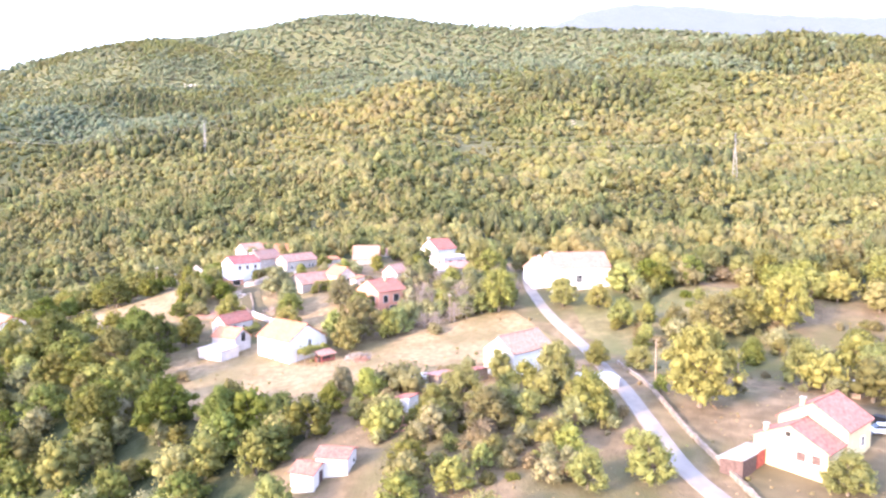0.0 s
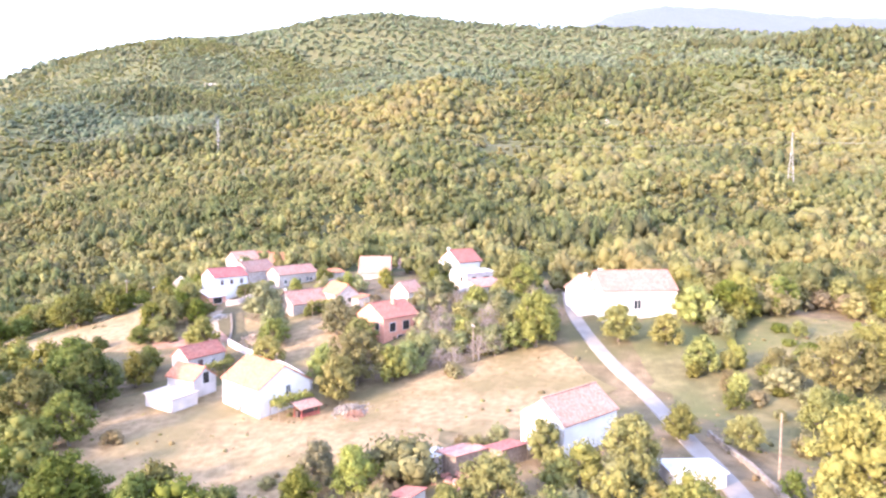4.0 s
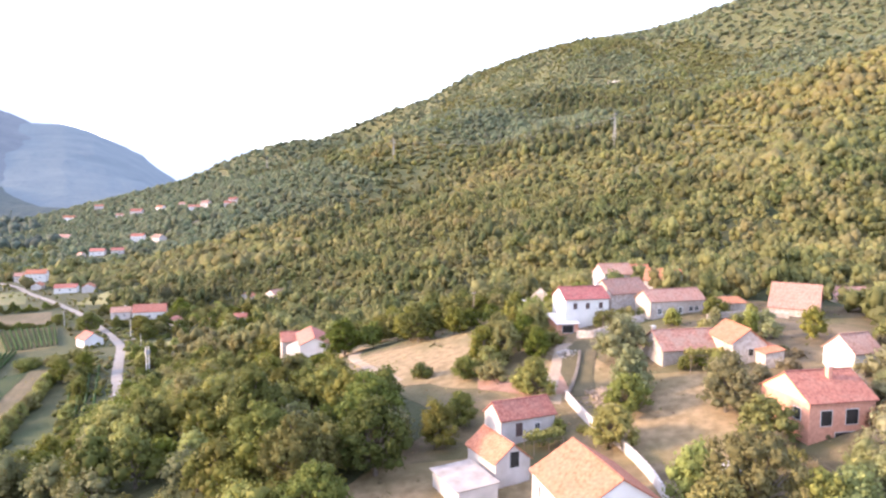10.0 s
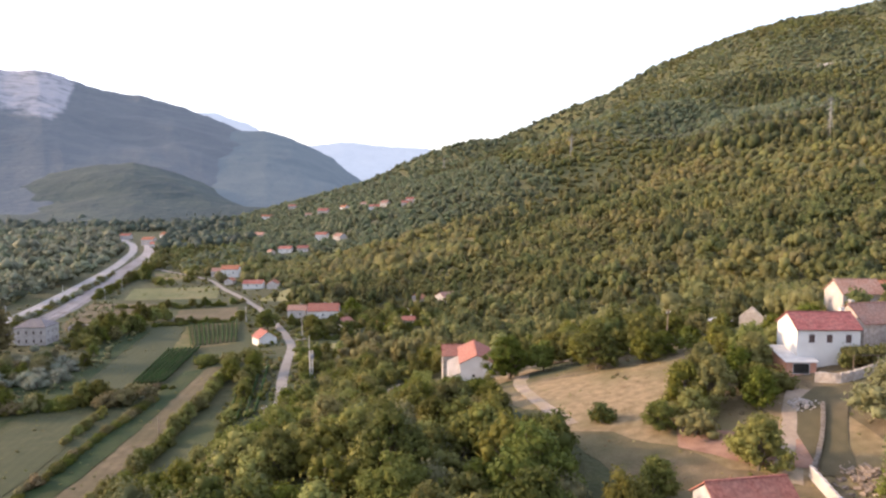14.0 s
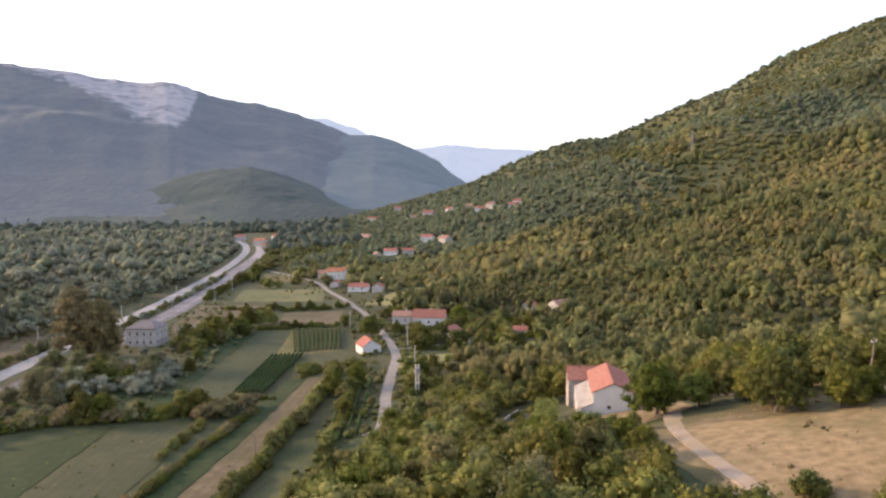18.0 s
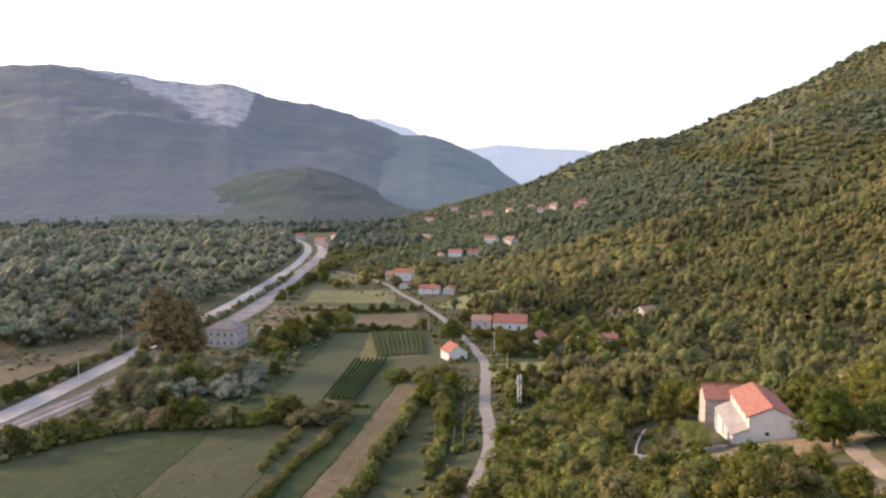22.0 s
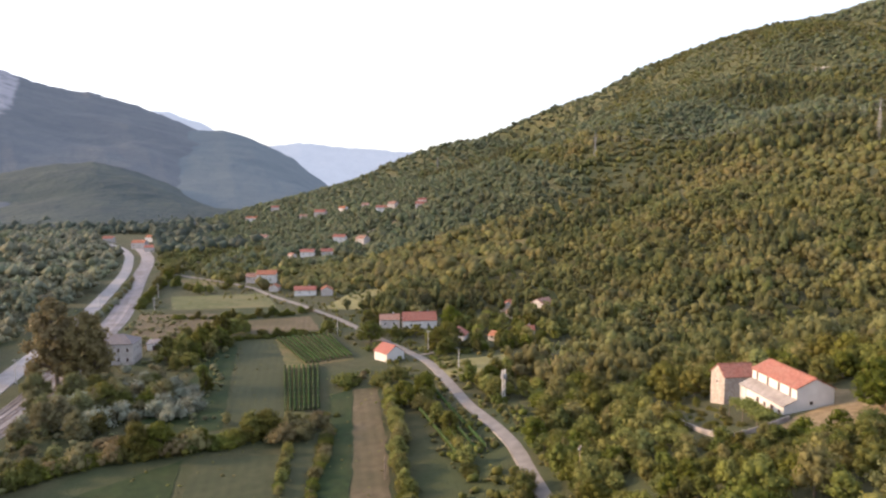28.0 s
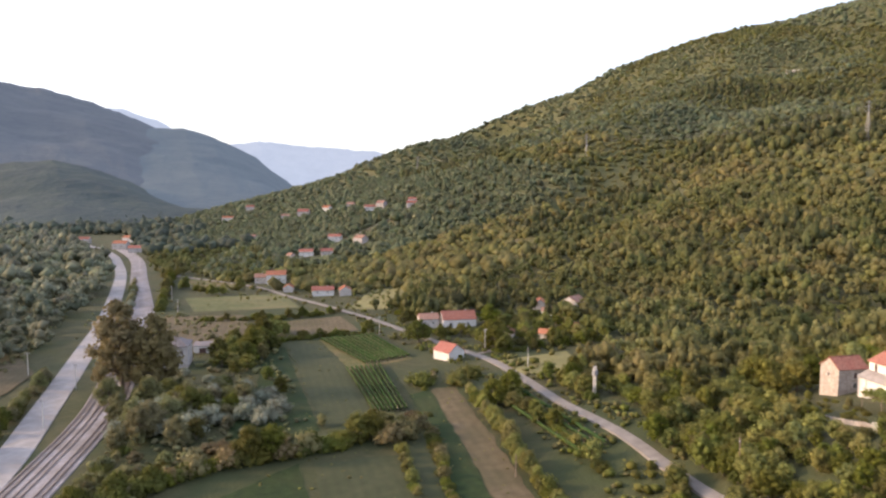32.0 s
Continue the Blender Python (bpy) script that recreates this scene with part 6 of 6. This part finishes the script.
def arrays(ob):
    me = ob.data
    v = np.array([q.co[:] for q in me.vertices])
    me.calc_loop_triangles()
    return v, np.array([t.vertices[:] for t in me.loop_triangles])


FORMS = {}


def grove(poly, step, kinds, rmin, rmax, seed, label, keep=0.9, name="wood"):
    """Trees standing close together inside a polygon, clear of fields, roads and houses: one piece of woodland."""
    xs, ys = [p[0] for p in poly], [p[1] for p in poly]
    X, Y = jitter(min(xs), max(xs), min(ys), max(ys), step, seed)
    ok = inside(poly, X, Y) & free_of(X, Y)
    rng = np.random.default_rng(seed + 1)
    mats, parts = [M_BARK], []
    for x, y in zip(X[ok], Y[ok]):
        if rng.random() > keep:
            continue
        kind = kinds[int(rng.integers(len(kinds)))]
        src = TREES[kind][0][int(rng.integers(len(TREES[kind][0])))]
        if src.name not in FORMS:
            FORMS[src.name] = [(*arrays(c), c.data.materials[0]) for c in src.children]
        a, s, h = rng.uniform(0, 6.283), rng.uniform(rmin, rmax) / 3.0, rng.uniform(0.8, 1.2)
        rot = np.array([[math.cos(a), math.sin(a), 0], [-math.sin(a), math.cos(a), 0], [0, 0, h]]) * s
        tone = rng.random()
        for v, f, m in FORMS[src.name]:
            if m not in mats:
                mats.append(m)
            parts.append((v @ rot + [x, y, ground_z(x, y) - 0.05], f, mats.index(m), tone))
    if not parts:
        return None
    ob = new(name, baked(parts, mats))
    return tagged(ob, label, "woodland", kind="stuff")


grove([(62, 60), (92, 58), (96, 84), (104, 108), (118, 118), (131, 124), (133, 150), (132, 166), (96, 176), (70, 170), (62, 150)], 5.6, "OOGOL", 2.0, 4.0, 301, "dense dark oak wood below the houses", 0.95)
grove([(70, 170), (96, 176), (134, 166), (142, 184), (120, 204), (100, 214), (78, 190)], 3.4, "OOBL", 1.3, 2.0, 300, "low oak wood below the long white house", 0.95)
grove([(100, 214), (122, 206), (130, 228), (144, 238), (140, 262), (124, 272), (112, 240)], 4.6, "OOOL", 2.2, 3.6, 302, "green scrub above the lane", name="scrub")
grove([(78, 190), (100, 214), (92, 218), (84, 214)], 5.0, "OB", 2.0, 3.2, 303, "low green scrub beside the lane", name="scrub")
grove([(160, 186), (180, 172), (200, 178), (210, 250), (150, 262), (146, 238), (162, 222), (164, 204)], 6.0, "OOOOL", 2.8, 4.2, 304, "dense oak wood behind the long white house", 0.95)
grove([(70, 20), (82, 30), (84, 46), (76, 58), (60, 60), (50, 30)], 5.5, "OL", 2.2, 3.6, 305, "green trees behind the garden sheds")
grove([(172, 152), (186, 158), (192, 166), (186, 174), (176, 172)], 5.0, "OO", 1.6, 2.6, 306, "dark trees behind the old houses")
grove([(186, 100), (206, 106), (204, 128), (188, 122)], 4.8, "OLG", 1.4, 2.8, 307, "small orchard trees between the old houses", 0.9)
grove([(150, 84), (186, 88), (206, 64), (176, 48), (158, 54)], 5.4, "WGLDG", 2.0, 3.2, 308, "overgrown grey and green garden trees", 0.85)
grove([(178, 30), (204, 30), (212, -10), (200, -60), (176, -40), (196, 0)], 6.0, "OLLD", 2.6, 4.2, 309, "mixed trees beyond the meadow", 0.9)
grove([(120, -4), (150, -22), (180, -44), (150, -70), (116, -40)], 6.4, "LLO", 2.6, 4.4, 310, "light green trees beside the yellow house", 0.75)
grove([(84, 14), (112, 18), (118, 40), (98, 52), (86, 44)], 5.6, "LLDG", 1.6, 2.8, 311, "small fruit trees in the garden", 0.0 + 0.55)
grove([(200, 60), (216, 62), (212, 100), (204, 108), (196, 86)], 5.4, "LO", 2.0, 3.2, 312, "green trees round the white chalet", 0.7)


grove([(-10, 276), (14, 290), (44, 292), (50, 304), (30, 312), (20, 300), (-4, 300)], 4.6, "GBBD", 1.6, 2.6, 320, "low grey-green scrub along the field hedge", 0.75, "scrub")
grove([(-4, 306), (30, 304), (42, 322), (44, 345), (34, 356), (12, 356), (-2, 340)], 5.4, "GSGO", 2.0, 3.4, 321, "grey-green scrub below the station", 0.85, "scrub")
grove([(34, 376), (46, 372), (60, 402), (64, 420), (52, 412), (40, 398)], 5.0, "OOL", 2.6, 3.8, 322, "dark trees beside the mown strip", 0.85)
grove([(146, 92), (160, 86), (178, 98), (172, 112), (160, 120), (150, 112)], 6.0, "GLDW", 1.4, 2.6, 323, "small fruit trees and dry bushes in the yard", 0.4, "scrub")
grove([(176, 66), (206, 62), (214, 106), (190, 102), (178, 84)], 5.6, "LGWO", 1.6, 2.8, 324, "green and grey trees between the old houses", 0.6)
grove([(184, 152), (214, 140), (230, 150), (224, 178), (206, 178), (190, 168)], 5.4, "LOL", 1.6, 2.8, 325, "light green trees behind the old houses", 0.7)
grove([(94, 12), (108, 18), (118, 36), (124, 54), (108, 58), (92, 50), (82, 30)], 4.6, "LLGD", 1.0, 3.0, 326, "light green fruit trees in the lower garden", 0.6)
grove([(122, -4), (150, 16), (186, 38), (200, 24), (192, -14), (150, -24), (130, -14)], 5.6, "LLOG", 1.0, 3.4, 327, "light green trees scattered beside the meadow", 0.28)
grove([(150, 62), (168, 50), (186, 54), (176, 72), (160, 80)], 5.0, "WWGL", 1.8, 3.0, 328, "bare and grey scrub above the dry terrace", 0.75, "scrub")
grove([(128, 192), (142, 183), (152, 188), (142, 197)], 4.2, "LBD", 1.0, 1.8, 329, "low bushes below the white gable", 0.5, "scrub")


grove([(84, 196), (110, 208), (114, 238), (106, 244), (100, 226), (92, 224)], 4.4, "OOL", 2.4, 3.4, 330, "oaks close along the lane", 0.95)
grove([(124, 202), (132, 200), (142, 222), (146, 228), (140, 234), (132, 228)], 2.6, "LBB", 0.5, 1.1, 331, "low garden bushes below the long white house", 0.7, "scrub")
grove([(96, 178), (130, 170), (136, 182), (118, 194), (104, 202)], 3.4, "OOOL", 1.2, 1.9, 332, "oaks below the terrace, kept low for the camera's view", 0.9)


grove([(168, 92), (186, 96), (194, 112), (176, 126), (166, 112)], 4.4, "GLDB", 0.9, 1.8, 333, "grey-green garden scrub round the barn", 0.7, "scrub")
grove([(186, 122), (206, 120), (216, 132), (214, 150), (204, 152)], 4.6, "LGO", 1.2, 2.2, 334, "green garden trees behind the stone houses", 0.7, "scrub")
grove([(150, 86), (164, 92), (176, 80), (186, 70), (172, 62), (156, 72)], 4.6, "GLDW", 1.2, 2.4, 335, "mixed scrub round the brick house", 0.65, "scrub")


grove([(84, 6), (104, 12), (118, 22), (124, 48), (110, 58), (94, 54), (80, 34)], 3.3, "LDGBD", 0.7, 1.9, 340, "overgrown shrubs and saplings in the gardens", 0.55, "scrub")
grove([(112, 0), (135, 14), (170, 30), (200, 24), (204, -40), (150, -50), (116, -14)], 4.2, "LBGDG", 0.8, 2.4, 341, "shrubs scattered over the meadow", 0.24, "scrub")
grove([(128, 50), (146, 66), (160, 58), (170, 48), (160, 40), (146, 44)], 4.0, "DGB", 0.4, 0.9, 342, "small dry bushes on the terrace", 0.2, "scrub")
grove([(156, 50), (186, 48), (206, 62), (204, 88), (184, 90), (174, 76), (152, 72)], 3.8, "GGLDW", 1.2, 2.4, 343, "dense grey-green scrub below the brick houses", 0.7, "scrub")


def hedge(line, r, step, kinds, group, seed, spread_by=0.8):
    rng = np.random.default_rng(seed)
    for p in smooth_line(line, step):
        plant(p.x + rng.uniform(-spread_by, spread_by), p.y + rng.uniform(-spread_by, spread_by), r * rng.uniform(0.7, 1.25), kinds[int(rng.integers(len(kinds)))], group)


hedge([(-16, 266), (2, 279), (20, 286), (40, 285), (64, 290)], 3.4, 1.9, "BBOBD", "hedge across the fields", 401)
hedge([(73, 287), (64, 262), (54, 232), (46, 208)], 1.6, 1.5, "BBBD", "hedge between the strips", 402)
hedge([(60, 276), (56, 262), (53, 252)], 1.3, 2.0, "BL", "short hedge between pale plots", 403)
hedge([(96, 306), (88, 276), (82, 258), (76, 236), (66, 210)], 2.1, 1.9, "BLL", "hedge beside the stubble strip", 404)
hedge([(64, 300), (72, 298), (78, 296)], 1.7, 2.2, "BDB", "hedge below the vineyard", 405)
hedge([(66, 414), (82, 413), (104, 411)], 1.9, 2.4, "BBO", "hedge behind the vineyard", 406)
hedge([(44, 478), (72, 466), (98, 466), (108, 470)], 2.2, 2.8, "BO", "hedge across the meadow", 407)
hedge([(-46, 262), (-36, 300), (-27, 345), (-20, 392)], 2.4, 3.4, "BGO", "bushes beside the valley road", 408)
hedge([(-4, 398), (0, 440), (7, 500), (14, 560), (20, 650)], 2.0, 3.8, "BGS", "bushes between road and railway", 409)
hedge([(-22, 258), (-10, 284), (0, 306)], 1.6, 2.4, "BGB", "bushes along the rail yard", 410)
hedge([(26, 520), (34, 580), (42, 640), (50, 700)], 2.8, 4.2, "BOL", "trees along the railway", 411)
hedge([(86, 318), (94, 328), (98, 334)], 1.5, 2.2, "BD", "bushes on the field bank", 412)
hedge([(103, 300), (100, 280), (97, 262), (92, 240)], 2.0, 2.6, "BLO", "bushes below the lane", 413)
hedge([(130, 344), (150, 340), (170, 334)], 2.2, 3.0, "BO", "hedge behind the roadside meadow", 414)
hedge([(126, 386), (134, 392), (128, 400)], 2.4, 3.0, "OB", "garden trees by the red-roofed house", 415)
grove([(128, 340), (152, 336), (186, 334), (200, 392), (176, 404), (160, 398), (134, 388)], 6.0, "OOLB", 2.0, 3.6, 420, "green trees round the lane houses", 0.7)
grove([(122, 262), (140, 262), (152, 300), (136, 304), (120, 300), (116, 276)], 5.2, "OBL", 2.0, 3.4, 421, "green scrub beside the pale lane", 0.8)
grove([(126, 418), (160, 420), (178, 480), (162, 484), (138, 452), (124, 440)], 7.0, "OOB", 2.4, 4.0, 422, "green trees along the lane", 0.7)
grove([(30, 560), (96, 560), (84, 640), (44, 700)], 12.0, "OBL", 2.6, 4.6, 423, "scattered green meadow trees", 0.5)


# vineyard rows
def vine_row(p, q, seed):
    """One row of vines: posts and a ragged wall of leaves on wires."""
    p, q = Vector(p), Vector(q)
    n = max(3, int((q - p).length / 0.55))
    rng = np.random.default_rng(seed)
    c = (p + q) / 2
    ob = thing("vine_row", "row of leafy green vines on posts", "vine row", pose(c.x, c.y, ground_z(c.x, c.y)), "vineyard rows")
    z0 = ground_z(c.x, c.y)
    V, F, at = [], [], 0
    for i in range(n):
        s = p.lerp(q, (i + rng.uniform(0.2, 0.8)) / n)
        v, f = ICO1
        v = v * rng.uniform(0.7, 1.2, (len(v), 1)) * [0.42, 0.42, 0.62]
        V.append(v + [s.x - c.x, s.y - c.y, ground_z(s.x, s.y) - z0 + 0.95 + rng.uniform(-0.1, 0.15)])
        F.append(f + at)
        at += len(v)
    leaves = new("leaves", big_mesh("leaves", np.concatenate(V), np.concatenate(F), F_VINE))
    leaves.parent = ob
    for i in range(0, n + 1, 9):
        s = p.lerp(q, i / n)
        bm = bmesh.new()
        box(bm, -0.05, 0.05, -0.05, 0.05, -0.2, 1.9)
        bmesh.ops.translate(bm, vec=(s.x - c.x, s.y - c.y, ground_z(s.x, s.y) - z0), verts=bm.verts)
        part("post", bm, M_WOOD, ob)


for k in range(11):
    f = k / 10
    vine_row((82.5 + 17.5 * f, 359 + 1 * f), (80.5 + 22 * f, 408 - 1.5 * f), 500 + k)
for k in range(8):
    f = k / 7
    vine_row((65.0 + 9.0 * f, 306 - 2 * f), (74.0 + 11.5 * f, 356 - 2 * f), 520 + k)
for k in range(4):
    vine_row((93 + 2.4 * k, 246 + 1 * k), (100.5 + 2.6 * k, 304 - 1 * k), 530 + k)
for group in [g for g, _ in TREES.values()] + list(LARGE.values()) + list(HUGE.values()):
    for t in group:
        for c in list(t.children):
            bpy.data.objects.remove(c)
        bpy.data.objects.remove(t)

# ---- woodland on the slopes ----
def rocks(cx, cy, sx, sy, n, r, seed):
    rng = np.random.default_rng(seed)
    X, Y = cx + rng.normal(0, sx, n), cy + rng.normal(0, sy, n)
    return scatter("rock_outcrop", "pale limestone outcrops among the trees", X, Y, r * rng.uniform(0.5, 1.4, n), 1, M_ROCK, seed, tall=0.45, category="rock")


CLEARINGS = [(1052, 412, 26), (1075, 440, 16), (1010, 395, 14), (902, 796, 13), (640, 120, 12), (560, 300, 10), (700, 560, 12), (480, 60, 12), (430, -40, 11)]
CLEAR += CLEARINGS
for k, (x, y, r) in enumerate(CLEARINGS):
    rocks(x, y, r * 0.5, r * 0.45, 26 if k < 4 else 9, 2.6 if k < 4 else 1.6, 700 + k)


def woods():
    rng = np.random.default_rng(5)

    def tone(X, Y, scale, z):
        return np.array([noise.noise((x * scale, y * scale, z)) for x, y in zip(X, Y)])

    X, Y = jitter(60, 440, -130, 500, 5.1, 1)
    dens = tone(X, Y, 0.02, 1.7)
    ok = free_of(X, Y) & ((X > 190 + 20 * dens) | (Y > 180)) & (rng.random(len(X)) < 0.95 + 0.5 * dens)
    ok &= ~((X < 135) & (Y > 230)) & ~((X < 205) & (Y < 185)) & ~((X < 180) & (Y > 320) & (Y < 420))
    ok &= ~inside([(146, 185), (180, 172), (200, 178), (210, 250), (150, 262), (120, 272), (100, 200)], X, Y) & ~((X < 150) & (Y < 275))
    R = 3.3 * (1 + 0.35 * dens) * rng.uniform(0.7, 1.35, len(X))
    pine = (tone(X, Y, 0.011, 9.1) > 0.32) & (rng.random(len(X)) < 0.55)
    near = (X < 290) & (Y < 290) & (Y > -60)
    deep = (tone(X, Y, 0.02, 5.5) + 0.6 * tone(X, Y, 0.06, 3.5) + rng.uniform(-0.3, 0.3, len(X)) > 0.1) & ~pine
    for part_of, name, text, mat, seed in ((~deep, "slope_woodland", "dense oak and hornbeam scrub on the slope", F_WOOD, 2), (deep, "slope_oaks", "darker green oaks on the slope", F_DEEP, 22)):
        for close, n in ((near, 16), (~near, 5)):
            sel = ok & ~pine & part_of & close
            scatter(name, text, X[sel], Y[sel], 1.1 * R[sel], 7, mat, seed, per=n, up=0.6, tall=1.15)
    scatter("slope_pines", "dark pines among the oak scrub", X[ok & pine], Y[ok & pine], 0.75 * R[ok & pine], 3, F_PINE, 12, tall=1.9, per=18)
    X, Y = jitter(60, 1050, -420, 1150, 5.7, 3)
    near = (X <= 440) & (Y <= 500) & (Y >= -130)
    dens = tone(X, Y, 0.012, 4.7)
    ok = free_of(X, Y) & ~near & (X > 95 + 25 * np.sin(Y / 60)) & (rng.random(len(X)) < 0.97 + 0.4 * dens)
    R = 4.0 * (1 + 0.3 * dens) * rng.uniform(0.65, 1.35, len(X))
    pine = (tone(X, Y, 0.006, 2.1) > 0.30) & (rng.random(len(X)) < 0.5)
    deep = (tone(X, Y, 0.009, 5.5) + 0.5 * tone(X, Y, 0.03, 3.5) + rng.uniform(-0.25, 0.25, len(X)) > 0.14) & ~pine
    away = (Y > 640) & (X < 430 + 40 * dens)
    scatter("far_slope_woodland", "haze-tinted green woods round the far houses", X[ok & away], Y[ok & away], R[ok & away], 3, F_HAZED, 44, per=3, tall=1.05, sink=0.5, up=0.4)
    ok &= ~away
    far = X + 0.4 * Y > 800
    for part_of, name, text, mat, seed in ((~deep, "hill_woodland", "green wooded mountainside", F_WOOD, 4), (deep, "hill_oaks", "darker green oaks on the mountainside", F_DEEP, 24)):
        sel = ok & ~pine & ~far & part_of
        scatter(name, text, X[sel], Y[sel], R[sel], 3, mat, seed, per=3, tall=1.0, sink=0.5, up=0.35)
    sel = ok & deep & far
    scatter("upper_oaks", "darker green woods high on the mountainside", X[sel], Y[sel], R[sel], 3, F_DEEP, 34, per=2, tall=0.85, sink=0.5, up=0.25)
    ok = ok & ~(deep & far)
    scatter("upper_woodland", "wooded upper mountainside in haze-tinted green", X[ok & ~pine & far], Y[ok & ~pine & far], R[ok & ~pine & far], 3, F_HAZED, 14, per=2, tall=0.85, sink=0.5, up=0.25)
    scatter("hill_pines", "dark pine stands on the mountainside", X[ok & pine], Y[ok & pine], 0.85 * R[ok & pine], 1, F_PINE, 13, tall=1.5, per=16)
    X, Y = jitter(150, 1620, -600, 2100, 11.5, 5)
    ok = ((X > 1050) | (Y > 1150) | (Y < -420)) & (rng.random(len(X)) < 0.95) & free_of(X, Y) & (X < 1480 + 140 * (Y > 600))
    scatter("ridge_woodland", "wooded crest of the mountain", X[ok], Y[ok], 5.6 * rng.uniform(0.8, 1.45, ok.sum()), 3, F_HAZED, 6, per=1, tall=0.7, sink=0.5, up=0.25)
    # valley woods west of the road
    X, Y = jitter(-520, 90, 380, 1300, 8.0, 7)
    road = np.interp(Y, [180, 430, 690, 900, 1150], [-60, -9, 13, 13, -30])
    dens = tone(X, Y, 0.016, 6.3)
    ok = (X < road - 9 - 12 * (Y < 520)) & free_of(X, Y) & (rng.random(len(X)) < 0.9 + 0.6 * dens)
    R = 5.0 * (1 + 0.35 * dens) * rng.uniform(0.55, 1.4, len(X))
    near = Y + 0.4 * np.abs(X) < 640
    scatter("willow_woodland", "grey-green willow woods on the valley floor", X[ok & near], Y[ok & near], R[ok & near], 8, F_RIVER, 8, per=9)
    scatter("far_willow_woodland", "grey willow woods further up the valley", X[ok & ~near], Y[ok & ~near], R[ok & ~near], 3, F_RIVER, 18, per=4)
    X, Y = jitter(-1300, 300, 850, 2300, 14.0, 9)
    ok = (X < 120 + 25 * np.sin(Y / 60)) & ((Y > 1300) | (X < -520) | (X > 40)) & (rng.random(len(X)) < 0.9)
    scatter("far_valley_woodland", "haze-tinted woods at the foot of the mountains", X[ok], Y[ok], 7.5 * rng.uniform(0.6, 1.3, ok.sum()), 1, F_FAR_HAZED, 10, tall=1.0, per=4)

    # trees between the far houses
    for poly, step, r, mat, seed, text in (([(26, 690), (46, 690), (96, 570), (104, 560), (150, 640), (120, 900), (40, 900)], 7.0, 3.6, F_DEEP, 424, "valley trees between the far houses"),
                                           ([(128, 440), (170, 430), (200, 520), (160, 560), (120, 520)], 7.0, 3.2, F_DEEP, 425, "trees above the lane meadow"),
                                           ([(-40, 396), (-24, 440), (-14, 520), (-60, 540), (-110, 420)], 6.0, 3.0, F_RIVER, 426, "silvery willow scrub beside the valley road")):
        X, Y = jitter(min(p[0] for p in poly), max(p[0] for p in poly), min(p[1] for p in poly), max(p[1] for p in poly), step, seed)
        ok = inside(poly, X, Y) & free_of(X, Y) & (rng.random(len(X)) < 0.75)
        scatter("valley_wood", text, X[ok], Y[ok], r * rng.uniform(0.6, 1.35, ok.sum()), 4, mat, seed, per=12)


woods()


# ---- weeds and grass tufts ----
def sward(name, label, poly, n, rmin, rmax, mat, seed, tall=0.7, clear=True):
    """Tufts and small weeds scattered unevenly over a patch of ground."""
    rng = np.random.default_rng(seed)
    xs, ys = [p[0] for p in poly], [p[1] for p in poly]
    X, Y = rng.uniform(min(xs), max(xs), n), rng.uniform(min(ys), max(ys), n)
    clump = np.array([noise.noise((x * 0.11, y * 0.11, seed * 0.7)) for x, y in zip(X, Y)])
    ok = inside(poly, X, Y) & ~near_line(X, Y) & (clump + rng.uniform(-0.35, 0.35, n) > -0.02)
    if clear:
        for hx, hy, hr in CLEAR[:70]:
            ok &= np.hypot(X - hx, Y - hy) > 0.72 * hr
    scatter(name, label, X[ok], Y[ok], rng.uniform(rmin, rmax, ok.sum()), 1, mat, seed, tall=tall, category="weeds", per=12)


VILLAGE = [(72, -40), (72, 60), (92, 60), (100, 110), (136, 126), (138, 186), (176, 178), (212, 150), (232, 110), (226, 60), (208, 20), (206, -40)]
sward("dry_grass", "tufts of straw-coloured dry grass", VILLAGE, 9000, 0.12, 0.32, F_STRAW, 801)
sward("weeds", "low green weeds between the houses", VILLAGE, 2600, 0.12, 0.42, F_WEED, 802, 0.6)
sward("dry_bushes", "small withered bushes in the gardens", VILLAGE, 700, 0.3, 0.7, F_DRY, 803)
VERGE = [(78, 200), (92, 196), (112, 240), (128, 300), (132, 350), (124, 420), (112, 470), (106, 420), (108, 340), (100, 300), (88, 240)]
sward("verge_weeds", "rank green weeds along the lane", VERGE, 3600, 0.4, 1.2, F_WEED, 804)
sward("lane_bushes", "small green bushes along the lane", VERGE, 700, 0.9, 1.8, F_OAK, 805)
RAILSIDE = [(-50, 230), (-10, 262), (20, 288), (44, 296), (60, 400), (66, 440), (40, 500), (26, 660), (10, 660), (-20, 400)]
sward("rail_weeds", "grey-green weeds beside the railway", RAILSIDE, 5200, 0.5, 1.5, F_GREY2, 806)
sward("field_weeds", "uneven green growth in the valley fields", [(-20, 200), (20, 200), (60, 205), (96, 300), (104, 410), (104, 500), (60, 560), (40, 500), (50, 400), (40, 300)], 4200, 0.2, 0.55, F_WEED, 807, 0.5, False)
sward("meadow_tufts", "grass tufts and bushes on the slope meadows", [(112, 300), (150, 330), (210, 390), (215, 430), (160, 540), (112, 560), (100, 620), (50, 680), (60, 560), (116, 470), (122, 400)], 3000, 0.5, 1.5, F_WEED, 808, 0.8, False)
sward("road_verge", "rough grass beside the valley road", [(-110, 330), (-70, 250), (-48, 330), (-30, 420), (-22, 480), (-10, 600), (-40, 600), (-60, 470)], 2600, 0.5, 1.4, F_GREY2, 809)
